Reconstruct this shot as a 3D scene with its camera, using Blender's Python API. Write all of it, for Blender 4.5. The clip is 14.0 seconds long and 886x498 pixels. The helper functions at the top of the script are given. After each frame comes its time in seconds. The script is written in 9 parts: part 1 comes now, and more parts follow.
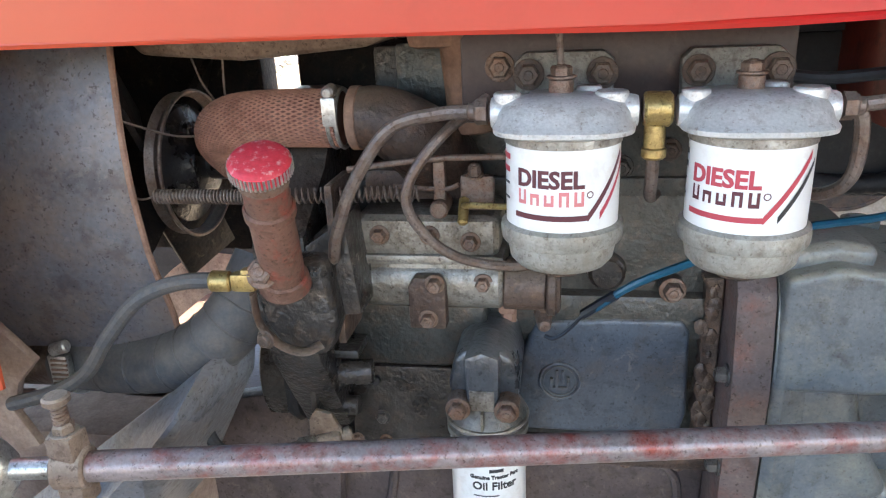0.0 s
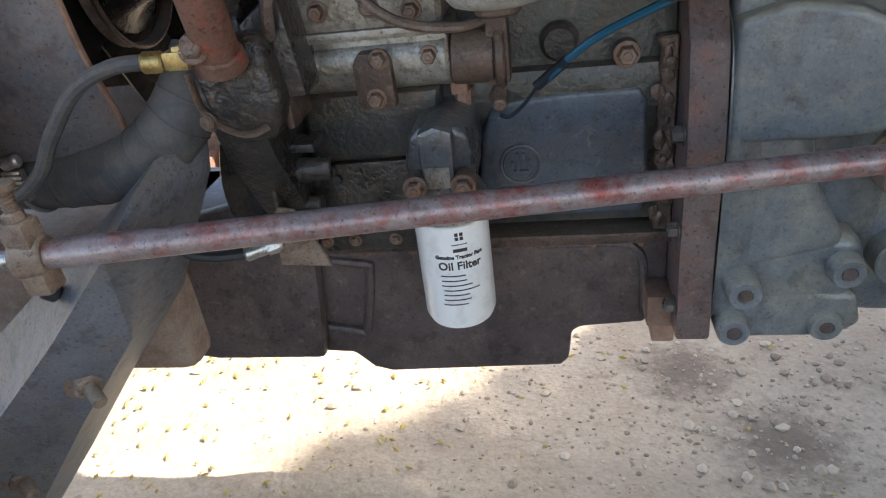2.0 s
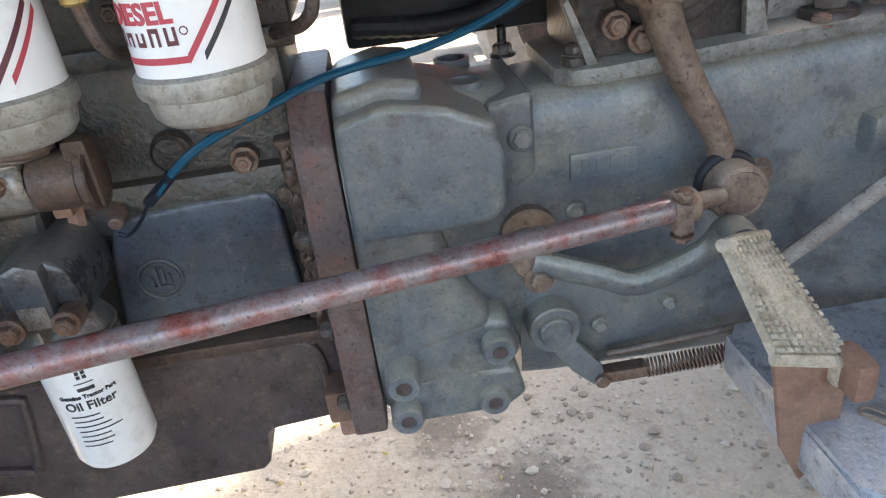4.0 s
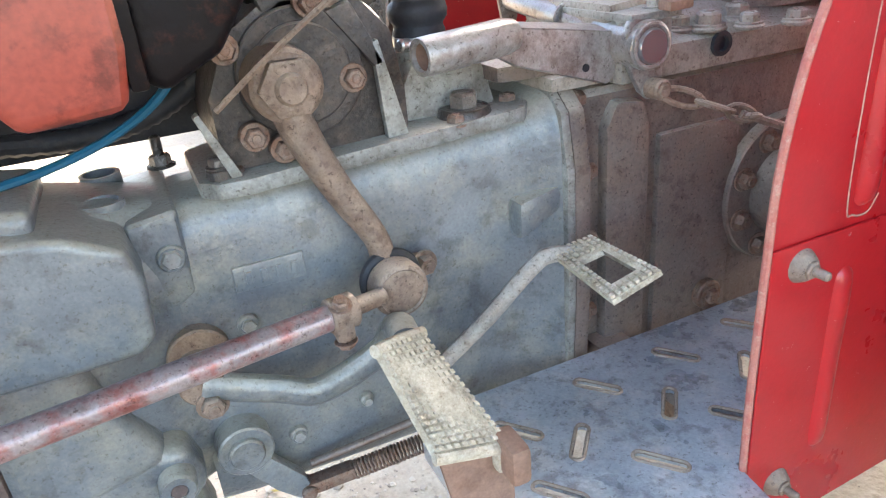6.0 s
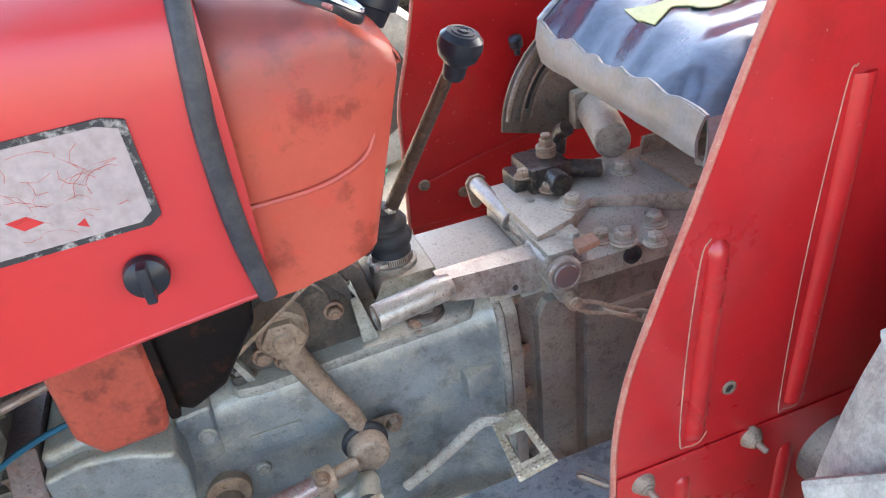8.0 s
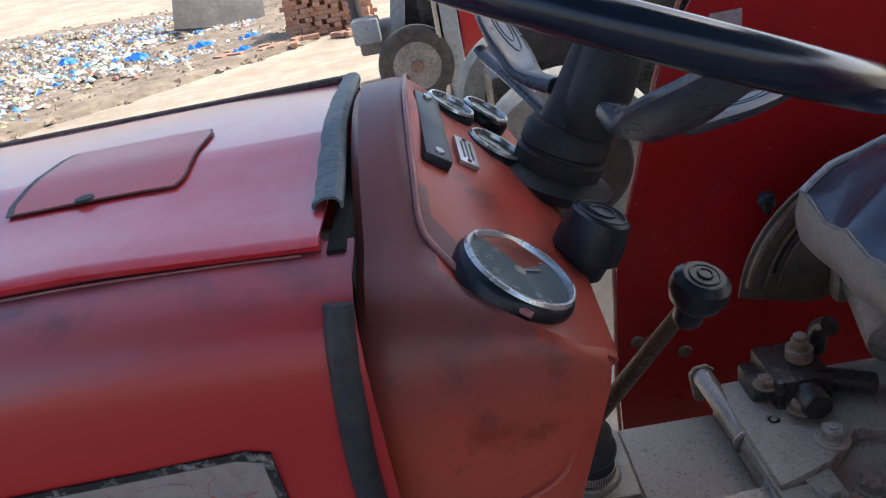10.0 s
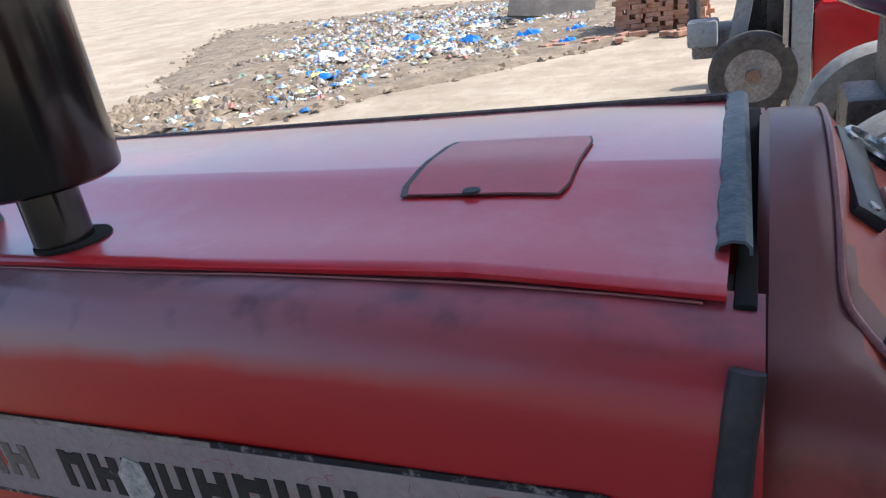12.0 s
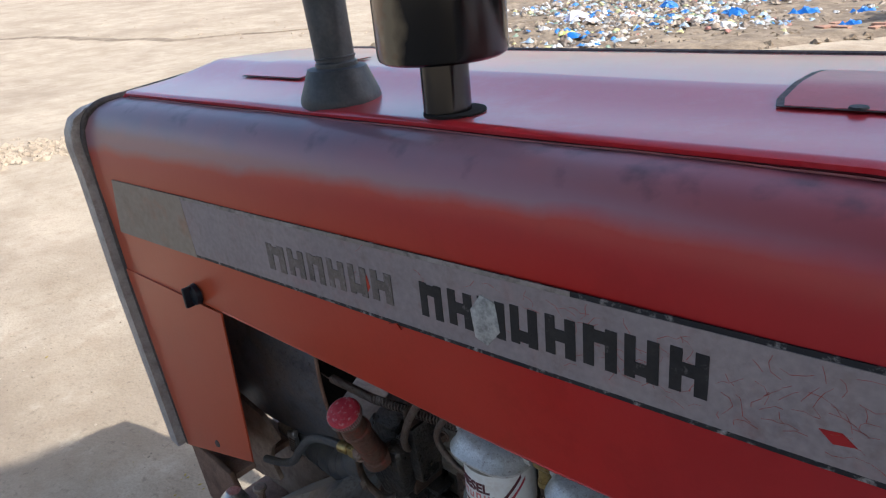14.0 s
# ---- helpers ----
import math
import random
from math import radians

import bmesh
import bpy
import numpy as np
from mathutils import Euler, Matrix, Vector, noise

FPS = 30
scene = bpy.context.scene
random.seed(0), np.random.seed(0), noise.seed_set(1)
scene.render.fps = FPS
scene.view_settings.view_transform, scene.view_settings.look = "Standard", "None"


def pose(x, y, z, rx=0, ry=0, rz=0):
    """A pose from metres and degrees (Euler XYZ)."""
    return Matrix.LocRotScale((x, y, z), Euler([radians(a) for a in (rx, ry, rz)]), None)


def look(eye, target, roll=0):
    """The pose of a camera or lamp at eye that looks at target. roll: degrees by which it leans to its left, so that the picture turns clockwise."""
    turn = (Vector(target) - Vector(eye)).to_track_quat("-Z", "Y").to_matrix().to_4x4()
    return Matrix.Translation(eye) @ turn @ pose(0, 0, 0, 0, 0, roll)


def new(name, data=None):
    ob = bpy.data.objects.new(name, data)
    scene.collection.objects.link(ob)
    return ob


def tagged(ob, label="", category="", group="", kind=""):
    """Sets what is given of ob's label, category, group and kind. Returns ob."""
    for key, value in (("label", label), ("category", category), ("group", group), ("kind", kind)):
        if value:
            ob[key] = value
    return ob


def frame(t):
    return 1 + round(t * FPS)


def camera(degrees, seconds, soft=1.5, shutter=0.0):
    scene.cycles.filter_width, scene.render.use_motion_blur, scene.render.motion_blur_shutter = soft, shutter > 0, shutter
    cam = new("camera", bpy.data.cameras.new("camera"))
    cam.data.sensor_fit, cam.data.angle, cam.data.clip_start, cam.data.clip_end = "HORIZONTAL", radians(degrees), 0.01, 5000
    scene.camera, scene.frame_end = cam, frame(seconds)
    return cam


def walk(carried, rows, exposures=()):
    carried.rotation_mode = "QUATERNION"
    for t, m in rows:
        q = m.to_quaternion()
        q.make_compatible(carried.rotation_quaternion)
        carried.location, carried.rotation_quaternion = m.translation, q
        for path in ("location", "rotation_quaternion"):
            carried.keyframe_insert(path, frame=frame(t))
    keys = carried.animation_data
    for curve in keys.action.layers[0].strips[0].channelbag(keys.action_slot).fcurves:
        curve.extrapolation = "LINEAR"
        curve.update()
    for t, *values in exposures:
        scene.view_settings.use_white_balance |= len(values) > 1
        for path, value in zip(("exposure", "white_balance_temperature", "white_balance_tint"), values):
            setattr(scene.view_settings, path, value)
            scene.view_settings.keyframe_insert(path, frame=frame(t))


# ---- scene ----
cam = camera(64.4, 14.0, 1.2)
PATH = [
    (0, (0.142, 0.071, 1.09), (-0.191, 1.92, 0.403), -2.6),
    (0.5, (0.17, 0.072, 1.088), (-0.172, 1.903, 0.36), -5.1),
    (1, (0.176, 0.062, 1.059), (-0.159, 1.871, 0.276), -5.8),
    (1.5, (0.18, 0.051, 0.994), (-0.132, 1.776, 0.031), -6.7),
    (2, (0.186, 0.039, 0.987), (-0.15, 1.749, 0.006), -7.6),
    (2.5, (0.191, 0.041, 0.992), (-0.149, 1.747, 0.006), -8.5),
    (3, (0.261, 0.072, 1.015), (0.077, 1.826, 0.072), -7.2),
    (3.5, (0.346, 0.096, 1.014), (0.327, 1.844, 0.043), -6.8),
    (3.7, (0.371, 0.107, 1.015), (0.403, 1.857, 0.048), -7.0),
    (5.8, (0.511, 0.118, 1.035), (1.158, 1.796, 0.16), -5.6),
    (6, (0.535, 0.116, 1.035), (1.236, 1.785, 0.183), -5.4),
    (6.5, (0.594, 0.138, 1.081), (1.33, 1.779, 0.207), -7.9),
    (7, (0.662, 0.182, 1.175), (1.355, 1.835, 0.289), -8.1),
    (7.5, (0.699, 0.155, 1.33), (1.281, 1.756, 0.282), -9.3),
    (8, (0.672, 0.004, 1.439), (1.15, 1.646, 0.403), -7.4),
    (8.5, (0.639, -0.08, 1.517), (0.836, 1.696, 0.619), -11.5),
    (8.7, (0.649, -0.046, 1.525), (0.804, 1.709, 0.58), -10.9),
    (10.8, (0.766, 0.268, 1.574), (0.446, 2.063, 0.752), -12.2),
    (11, (0.752, 0.264, 1.577), (0.347, 2.046, 0.764), -12.1),
    (11.5, (0.71, 0.258, 1.579), (0.076, 1.988, 0.802), -11.4),
    (12, (0.667, 0.24, 1.577), (-0.148, 1.899, 0.814), -9.4),
    (12.5, (0.634, 0.206, 1.578), (-0.324, 1.799, 0.84), -8.2),
    (13, (0.605, 0.173, 1.577), (-0.495, 1.68, 0.855), -6.9),
    (13.5, (0.595, 0.136, 1.573), (-0.621, 1.551, 0.853), -6.1),
    (13.8, (0.581, 0.02, 1.563), (-0.667, 1.388, 0.808), -6.2),
    (14, (0.595, 0.096, 1.55), (-0.688, 1.416, 0.767), -5.8),
]
EXPOSURES = [(0, 3.05, 6600, 10), (0.5, 3.0, 6600, 10), (1.0, 2.85, 6600, 10), (1.4, 2.75, 6600, 10), (2.0, 2.2, 6600, 10), (2.6, 2.25, 6600, 10), (3.1, 2.75, 6700, 10), (3.6, 2.6, 6700, 10), (6.0, 3.6, 6700, 9), (7.0, 3.75, 6700, 9), (7.5, 3.65, 6700, 9), (8.0, 3.4, 6700, 9), (8.5, 2.15, 6700, 10), (11, 1.0, 5850, 11), (12.2, 0.84, 5900, 11), (14, 0.80, 6100, 11)]
walk(cam, [(t, look(eye, target, roll)) for t, eye, target, roll in PATH],
     exposures=EXPOSURES)

# ---- light ----
SUN_AZ, SUN_EL = (0.977, 0.213), 46.0
world = bpy.data.worlds.new("sky")
scene.world = world
world.use_nodes = True
wt = world.node_tree
sky = wt.nodes.new("ShaderNodeTexSky")
sky.sky_type = "NISHITA"
sky.sun_disc = False
sky.sun_elevation = radians(SUN_EL)
sky.sun_rotation = math.atan2(SUN_AZ[0], SUN_AZ[1])
sky.dust_density = 3.0
wt.links.new(sky.outputs[0], wt.nodes["Background"].inputs[0])
wt.nodes["Background"].inputs[1].default_value = 0.15
sun = new("sun", bpy.data.lights.new("sun", "SUN"))
sun.data.energy, sun.data.angle, sun.data.color = 3.3, radians(0.6), (1.0, 0.95, 0.87)
ch = math.cos(radians(SUN_EL))
sun.matrix_world = look((SUN_AZ[0] * ch * 20, SUN_AZ[1] * ch * 20, math.sin(radians(SUN_EL)) * 20), (0, 0, 0))


# ---- materials ----
def mat(name, c1, c2, rough=0.6, metal=0.0, scale=12.0, bump=0.15, dirt=None, amount=0.5, fine=90.0, coat=0.0, rvar=0.15, low=0.42, spec=0.3, wear=None, speck=0.1, grime=None, chips=None, up=None, pits=None):
    """Two colours mixed by broad noise, a dirt colour in patches, fine grain in bump and gloss."""
    m = bpy.data.materials.new(name)
    m.use_nodes = True
    nt = m.node_tree
    b = nt.nodes["Principled BSDF"]
    N, K = nt.nodes.new, nt.links.new
    n1, n2 = N("ShaderNodeTexNoise"), N("ShaderNodeTexNoise")
    n1.inputs["Scale"].default_value, n1.inputs["Detail"].default_value, n1.inputs["Roughness"].default_value = scale, 6, 0.62
    n2.inputs["Scale"].default_value, n2.inputs["Detail"].default_value = fine, 4
    geo = N("ShaderNodeNewGeometry")
    for n in (n1, n2):
        K(geo.outputs["Position"], n.inputs["Vector"])
    r1 = N("ShaderNodeValToRGB")
    r1.color_ramp.elements[0].position, r1.color_ramp.elements[1].position = 0.30, 0.72
    r1.color_ramp.elements[0].color, r1.color_ramp.elements[1].color = (*c1, 1), (*c2, 1)
    K(n1.outputs[0], r1.inputs[0])
    col = r1.outputs[0]
    if dirt:
        n3 = N("ShaderNodeTexNoise")
        n3.inputs["Scale"].default_value, n3.inputs["Detail"].default_value, n3.inputs["Roughness"].default_value = scale * 2.7, 8, 0.7
        K(geo.outputs["Position"], n3.inputs["Vector"])
        r3 = N("ShaderNodeValToRGB")
        r3.color_ramp.elements[0].position, r3.color_ramp.elements[1].position = low, low + 0.22
        r3.color_ramp.elements[1].color = (amount, amount, amount, 1)
        K(n3.outputs[0], r3.inputs[0])
        mx = N("ShaderNodeMix")
        mx.data_type = "RGBA"
        K(r3.outputs[0], mx.inputs[0])
        K(col, mx.inputs[6])
        mx.inputs[7].default_value = (*dirt, 1)
        col = mx.outputs[2]
    if wear:
        ed, rw, mw = N("ShaderNodeValToRGB"), N("ShaderNodeMath"), N("ShaderNodeMix")
        ed.color_ramp.elements[0].position, ed.color_ramp.elements[1].position = 0.555, 0.66
        K(geo.outputs["Pointiness"], ed.inputs[0])
        rw.operation = "MULTIPLY"
        K(ed.outputs[0], rw.inputs[0])
        K(n1.outputs[0], rw.inputs[1])
        mw.data_type = "RGBA"
        K(rw.outputs[0], mw.inputs[0])
        K(col, mw.inputs[6])
        mw.inputs[7].default_value = (*wear, 1)
        col = mw.outputs[2]
    grime = (0.27 if metal > 0.05 else 0.09) if grime is None else grime
    if grime:
        gn, gr, gm = N("ShaderNodeTexNoise"), N("ShaderNodeValToRGB"), N("ShaderNodeMix")
        gn.inputs["Scale"].default_value, gn.inputs["Detail"].default_value, gn.inputs["Distortion"].default_value, gn.inputs["Roughness"].default_value = scale * 5.0, 7, 0.0, 0.66
        K(geo.outputs["Position"], gn.inputs["Vector"])
        gr.color_ramp.elements[0].position, gr.color_ramp.elements[1].position = 0.37, 0.47
        g0 = 1 - grime
        gr.color_ramp.elements[0].color = (g0, g0 * 0.97, g0 * 0.95, 1)
        K(gn.outputs[0], gr.inputs[0])
        gm.data_type, gm.blend_type = "RGBA", "MULTIPLY"
        gm.inputs[0].default_value = 1.0
        K(col, gm.inputs[6])
        K(gr.outputs[0], gm.inputs[7])
        col = gm.outputs[2]
    if chips:
        cn, cr, cm = N("ShaderNodeTexNoise"), N("ShaderNodeValToRGB"), N("ShaderNodeMix")
        cn.inputs["Scale"].default_value, cn.inputs["Detail"].default_value, cn.inputs["Roughness"].default_value = 170, 4, 0.6
        K(geo.outputs["Position"], cn.inputs["Vector"])
        cr.color_ramp.elements[0].position, cr.color_ramp.elements[1].position = 0.70, 0.72
        K(cn.outputs[0], cr.inputs[0])
        cm.data_type = "RGBA"
        K(cr.outputs[0], cm.inputs[0])
        K(col, cm.inputs[6])
        cm.inputs[7].default_value = (*chips, 1)
        col = cm.outputs[2]
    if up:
        # pale dust on faces turned upward, also painting in light from above
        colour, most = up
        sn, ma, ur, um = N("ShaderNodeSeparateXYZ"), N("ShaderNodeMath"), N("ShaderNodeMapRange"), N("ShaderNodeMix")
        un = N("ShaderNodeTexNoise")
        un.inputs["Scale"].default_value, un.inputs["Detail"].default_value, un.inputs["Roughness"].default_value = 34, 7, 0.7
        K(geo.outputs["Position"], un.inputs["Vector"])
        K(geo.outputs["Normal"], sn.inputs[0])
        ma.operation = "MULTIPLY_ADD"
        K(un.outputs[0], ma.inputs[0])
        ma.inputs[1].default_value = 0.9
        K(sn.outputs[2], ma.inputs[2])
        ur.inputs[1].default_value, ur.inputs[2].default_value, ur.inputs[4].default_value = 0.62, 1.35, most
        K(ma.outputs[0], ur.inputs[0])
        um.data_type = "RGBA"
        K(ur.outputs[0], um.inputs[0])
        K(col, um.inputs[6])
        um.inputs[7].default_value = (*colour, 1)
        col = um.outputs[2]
    pits = (0.5 if metal > 0.05 else 0.0) if pits is None else pits
    if pits:
        # small dark spatters and pits
        pn, prr, pm = N("ShaderNodeTexNoise"), N("ShaderNodeValToRGB"), N("ShaderNodeMix")
        pn.inputs["Scale"].default_value, pn.inputs["Detail"].default_value, pn.inputs["Roughness"].default_value = 210, 5, 0.72
        K(geo.outputs["Position"], pn.inputs["Vector"])
        prr.color_ramp.elements[0].position, prr.color_ramp.elements[1].position = 0.36, 0.42
        p0 = 1 - pits
        prr.color_ramp.elements[0].color = (p0, p0 * 0.93, p0 * 0.88, 1)
        K(pn.outputs[0], prr.inputs[0])
        pm.data_type, pm.blend_type = "RGBA", "MULTIPLY"
        pm.inputs[0].default_value = 1.0
        K(col, pm.inputs[6])
        K(prr.outputs[0], pm.inputs[7])
        col = pm.outputs[2]
        # scuffs and dried splashes, paler than the ground
        sn2, sr2, sm2 = N("ShaderNodeTexNoise"), N("ShaderNodeMapRange"), N("ShaderNodeMix")
        sn2.inputs["Scale"].default_value, sn2.inputs["Detail"].default_value, sn2.inputs["Roughness"].default_value, sn2.inputs["Distortion"].default_value = 62, 7, 0.75, 0.6
        K(geo.outputs["Position"], sn2.inputs["Vector"])
        sr2.inputs[1].default_value, sr2.inputs[2].default_value, sr2.inputs[4].default_value = 0.57, 0.68, pits * 0.8
        K(sn2.outputs[0], sr2.inputs[0])
        sm2.data_type, sm2.blend_type = "RGBA", "SCREEN"
        K(sr2.outputs[0], sm2.inputs[0])
        K(col, sm2.inputs[6])
        sm2.inputs[7].default_value = (0.16, 0.125, 0.092, 1)
        col = sm2.outputs[2]
    sp = N("ShaderNodeTexNoise")
    sp.inputs["Scale"].default_value, sp.inputs["Detail"].default_value = fine * 2.2, 3
    K(geo.outputs["Position"], sp.inputs["Vector"])
    rs = N("ShaderNodeMapRange")
    rs.inputs[1].default_value, rs.inputs[2].default_value, rs.inputs[3].default_value, rs.inputs[4].default_value = 0.3, 0.7, 1 - speck, 1 + speck
    K(sp.outputs[0], rs.inputs[0])
    ms = N("ShaderNodeMix")
    ms.data_type, ms.blend_type = "RGBA", "MULTIPLY"
    ms.inputs[0].default_value = 1.0
    K(col, ms.inputs[6])
    K(rs.outputs[0], ms.inputs[7])
    col = ms.outputs[2]
    K(col, b.inputs["Base Color"])
    mr = N("ShaderNodeMapRange")
    mr.inputs[3].default_value, mr.inputs[4].default_value = max(0.03, rough - rvar), min(1, rough + rvar)
    K(n1.outputs[0], mr.inputs[0])
    K(mr.outputs[0], b.inputs["Roughness"])
    b.inputs["Metallic"].default_value = metal
    b.inputs["Coat Weight"].default_value = coat
    b.inputs["Specular IOR Level"].default_value = spec
    b.inputs["Coat Roughness"].default_value = 0.16
    if bump:
        bp = N("ShaderNodeBump")
        bp.inputs["Strength"].default_value, bp.inputs["Distance"].default_value = bump, 0.004
        hs = N("ShaderNodeMath")
        hs.operation = "MULTIPLY_ADD"
        K(n1.outputs[0], hs.inputs[0])
        hs.inputs[1].default_value = 2.5
        K(n2.outputs[0], hs.inputs[2])
        K(hs.outputs[0], bp.inputs["Height"])
        K(bp.outputs[0], b.inputs["Normal"])
    return m


def plain(name, c, rough=0.5, metal=0.0):
    m = bpy.data.materials.new(name)
    m.use_nodes = True
    b = m.node_tree.nodes["Principled BSDF"]
    b.inputs["Base Color"].default_value, b.inputs["Roughness"].default_value, b.inputs["Metallic"].default_value = (*c, 1), rough, metal
    return m


DUST, RUST, GRIME = (0.33, 0.26, 0.19), (0.20, 0.085, 0.045), (0.03, 0.026, 0.025)
RED_TOP = mat("red_bonnet_paint", (0.48, 0.022, 0.035), (0.55, 0.03, 0.04), 0.32, 0, 3.0, 0.02, (0.50, 0.12, 0.14), 0.55, 60, 1.0, 0.08, 0.5, speck=0.015, grime=0.0)
RED_FENDER = mat("red_fender_paint", (0.36, 0.009, 0.013), (0.45, 0.016, 0.018), 0.3, 0, 4.0, 0.05, (0.30, 0.016, 0.016), 0.6, 140, 0.45, 0.1, 0.5, speck=0.03, chips=(0.50, 0.22, 0.18))
RED_FADED = mat("faded_red_paint", (0.33, 0.05, 0.034), (0.42, 0.078, 0.05), 0.42, 0, 4.0, 0.03, (0.52, 0.022, 0.016), 0.8, 120, 0.15, 0.12, 0.55, speck=0.03, grime=0.38)

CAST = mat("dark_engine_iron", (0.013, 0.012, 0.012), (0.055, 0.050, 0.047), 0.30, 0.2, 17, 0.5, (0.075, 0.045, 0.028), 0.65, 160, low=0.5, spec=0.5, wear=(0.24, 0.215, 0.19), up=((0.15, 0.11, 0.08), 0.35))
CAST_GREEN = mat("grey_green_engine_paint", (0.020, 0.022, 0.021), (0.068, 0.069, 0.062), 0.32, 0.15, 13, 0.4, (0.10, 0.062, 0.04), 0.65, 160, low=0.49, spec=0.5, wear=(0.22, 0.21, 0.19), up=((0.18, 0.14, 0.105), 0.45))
BACKING = mat("purple_brown_plate", (0.040, 0.027, 0.028), (0.078, 0.053, 0.050), 0.36, 0.0, 7, 0.12, (0.11, 0.065, 0.045), 0.5, 120, low=0.52, pits=0.2)
MOUNT = mat("pitted_grey_bracket", (0.15, 0.14, 0.125), (0.30, 0.285, 0.255), 0.5, 0.2, 30, 0.3, (0.06, 0.042, 0.03), 0.85, 220, low=0.5)
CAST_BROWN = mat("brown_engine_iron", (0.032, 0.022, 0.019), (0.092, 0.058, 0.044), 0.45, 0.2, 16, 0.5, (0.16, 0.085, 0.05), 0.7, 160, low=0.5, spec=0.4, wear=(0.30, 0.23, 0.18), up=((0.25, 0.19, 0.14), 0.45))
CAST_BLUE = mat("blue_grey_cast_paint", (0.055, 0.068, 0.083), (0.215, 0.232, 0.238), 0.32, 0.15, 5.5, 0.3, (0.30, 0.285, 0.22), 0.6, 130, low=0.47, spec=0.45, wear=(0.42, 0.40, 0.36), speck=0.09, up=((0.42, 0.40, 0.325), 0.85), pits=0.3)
SUMP_M = mat("oily_sump_iron", (0.055, 0.043, 0.043), (0.125, 0.095, 0.088), 0.38, 0.1, 8, 0.2, (0.20, 0.15, 0.105), 0.55, 120, low=0.52)
ALU = mat("dull_aluminium", (0.15, 0.135, 0.112), (0.38, 0.355, 0.31), 0.38, 0.5, 22, 0.3, (0.10, 0.07, 0.045), 0.75, 200, 0, 0.15, 0.46, wear=(0.75, 0.73, 0.68))
ALU_CLEAN = mat("cast_aluminium_head", (0.50, 0.50, 0.49), (0.70, 0.69, 0.67), 0.36, 0.35, 16, 0.18, (0.25, 0.21, 0.165), 0.5, 220, 0, 0.12, 0.58, spec=0.6, grime=0.2, pits=0.3)
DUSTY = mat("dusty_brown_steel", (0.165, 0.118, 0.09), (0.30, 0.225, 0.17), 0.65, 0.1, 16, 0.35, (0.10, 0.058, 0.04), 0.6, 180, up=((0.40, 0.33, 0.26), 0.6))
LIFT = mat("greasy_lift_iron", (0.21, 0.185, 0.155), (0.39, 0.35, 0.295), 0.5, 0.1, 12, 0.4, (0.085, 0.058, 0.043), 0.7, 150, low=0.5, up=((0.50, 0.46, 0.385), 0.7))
LINK = mat("drag_link_worn_paint", (0.23, 0.195, 0.195), (0.38, 0.315, 0.31), 0.33, 0.35, 12, 0.15, (0.27, 0.065, 0.05), 0.95, 150, 0, 0.1, 0.45, speck=0.12, pits=0.5)
RUBBER = mat("black_rubber", (0.016, 0.017, 0.02), (0.035, 0.036, 0.04), 0.55, 0, 20, 0.15, (0.10, 0.085, 0.07), 0.4, 150, 0, 0.12, 0.55)
HOSE = mat("dusty_grey_hose", (0.038, 0.040, 0.046), (0.078, 0.080, 0.086), 0.55, 0, 16, 0.15, (0.15, 0.125, 0.10), 0.45, 150, up=((0.20, 0.175, 0.145), 0.45))
BLACK = mat("black_plastic", (0.010, 0.013, 0.02), (0.016, 0.02, 0.03), 0.32, 0, 12, 0.05, (0.05, 0.05, 0.05), 0.3, 90, 0, 0.08, 0.58)
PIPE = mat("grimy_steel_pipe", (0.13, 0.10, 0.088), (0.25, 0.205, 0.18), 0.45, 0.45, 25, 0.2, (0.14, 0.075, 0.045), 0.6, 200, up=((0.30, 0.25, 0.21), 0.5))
BOLT = mat("rusty_bolt_steel", (0.16, 0.115, 0.09), (0.28, 0.21, 0.17), 0.55, 0.45, 40, 0.3, (0.20, 0.09, 0.05), 0.6, 300)
BRASS = mat("brass", (0.42, 0.30, 0.11), (0.56, 0.42, 0.18), 0.38, 0.7, 40, 0.15, (0.20, 0.13, 0.06), 0.5, 300)

STEEL = mat("bright_clamp_steel", (0.5, 0.5, 0.48), (0.66, 0.65, 0.62), 0.35, 0.85, 40, 0.1, (0.25, 0.2, 0.15), 0.4, 200)
WHITE = mat("white_can_paint", (0.76, 0.755, 0.73), (0.81, 0.805, 0.78), 0.32, 0, 9, 0.01, (0.58, 0.54, 0.47), 0.4, 120, 0.3, 0.08, 0.58, speck=0.01)
CREAM = mat("grey_bowl_paint", (0.27, 0.26, 0.23), (0.40, 0.385, 0.345), 0.42, 0.2, 25, 0.15, (0.19, 0.155, 0.115), 0.5, 220, grime=0.25, pits=0.35)
PLATE = mat("worn_footplate_steel", (0.26, 0.29, 0.325), (0.50, 0.53, 0.555), 0.3, 0.25, 9, 0.2, (0.60, 0.57, 0.51), 0.65, 120, low=0.49, grime=0.35, pits=0.4)
PAD = mat("dried_mud_pedal", (0.40, 0.34, 0.25), (0.62, 0.555, 0.44), 0.9, 0, 30, 0.5, (0.24, 0.185, 0.125), 0.6, 200, pits=0.25)
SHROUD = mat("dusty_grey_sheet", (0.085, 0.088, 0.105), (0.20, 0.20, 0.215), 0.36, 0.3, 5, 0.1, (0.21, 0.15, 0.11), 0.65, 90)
# near-black base puts the engine bay's shade into the colour
BAY_BLACK = mat("bay_shade_black", (0.010, 0.010, 0.011), (0.024, 0.022, 0.022), 0.6, 0.1, 18, 0.3, (0.06, 0.038, 0.026), 0.5, 140)
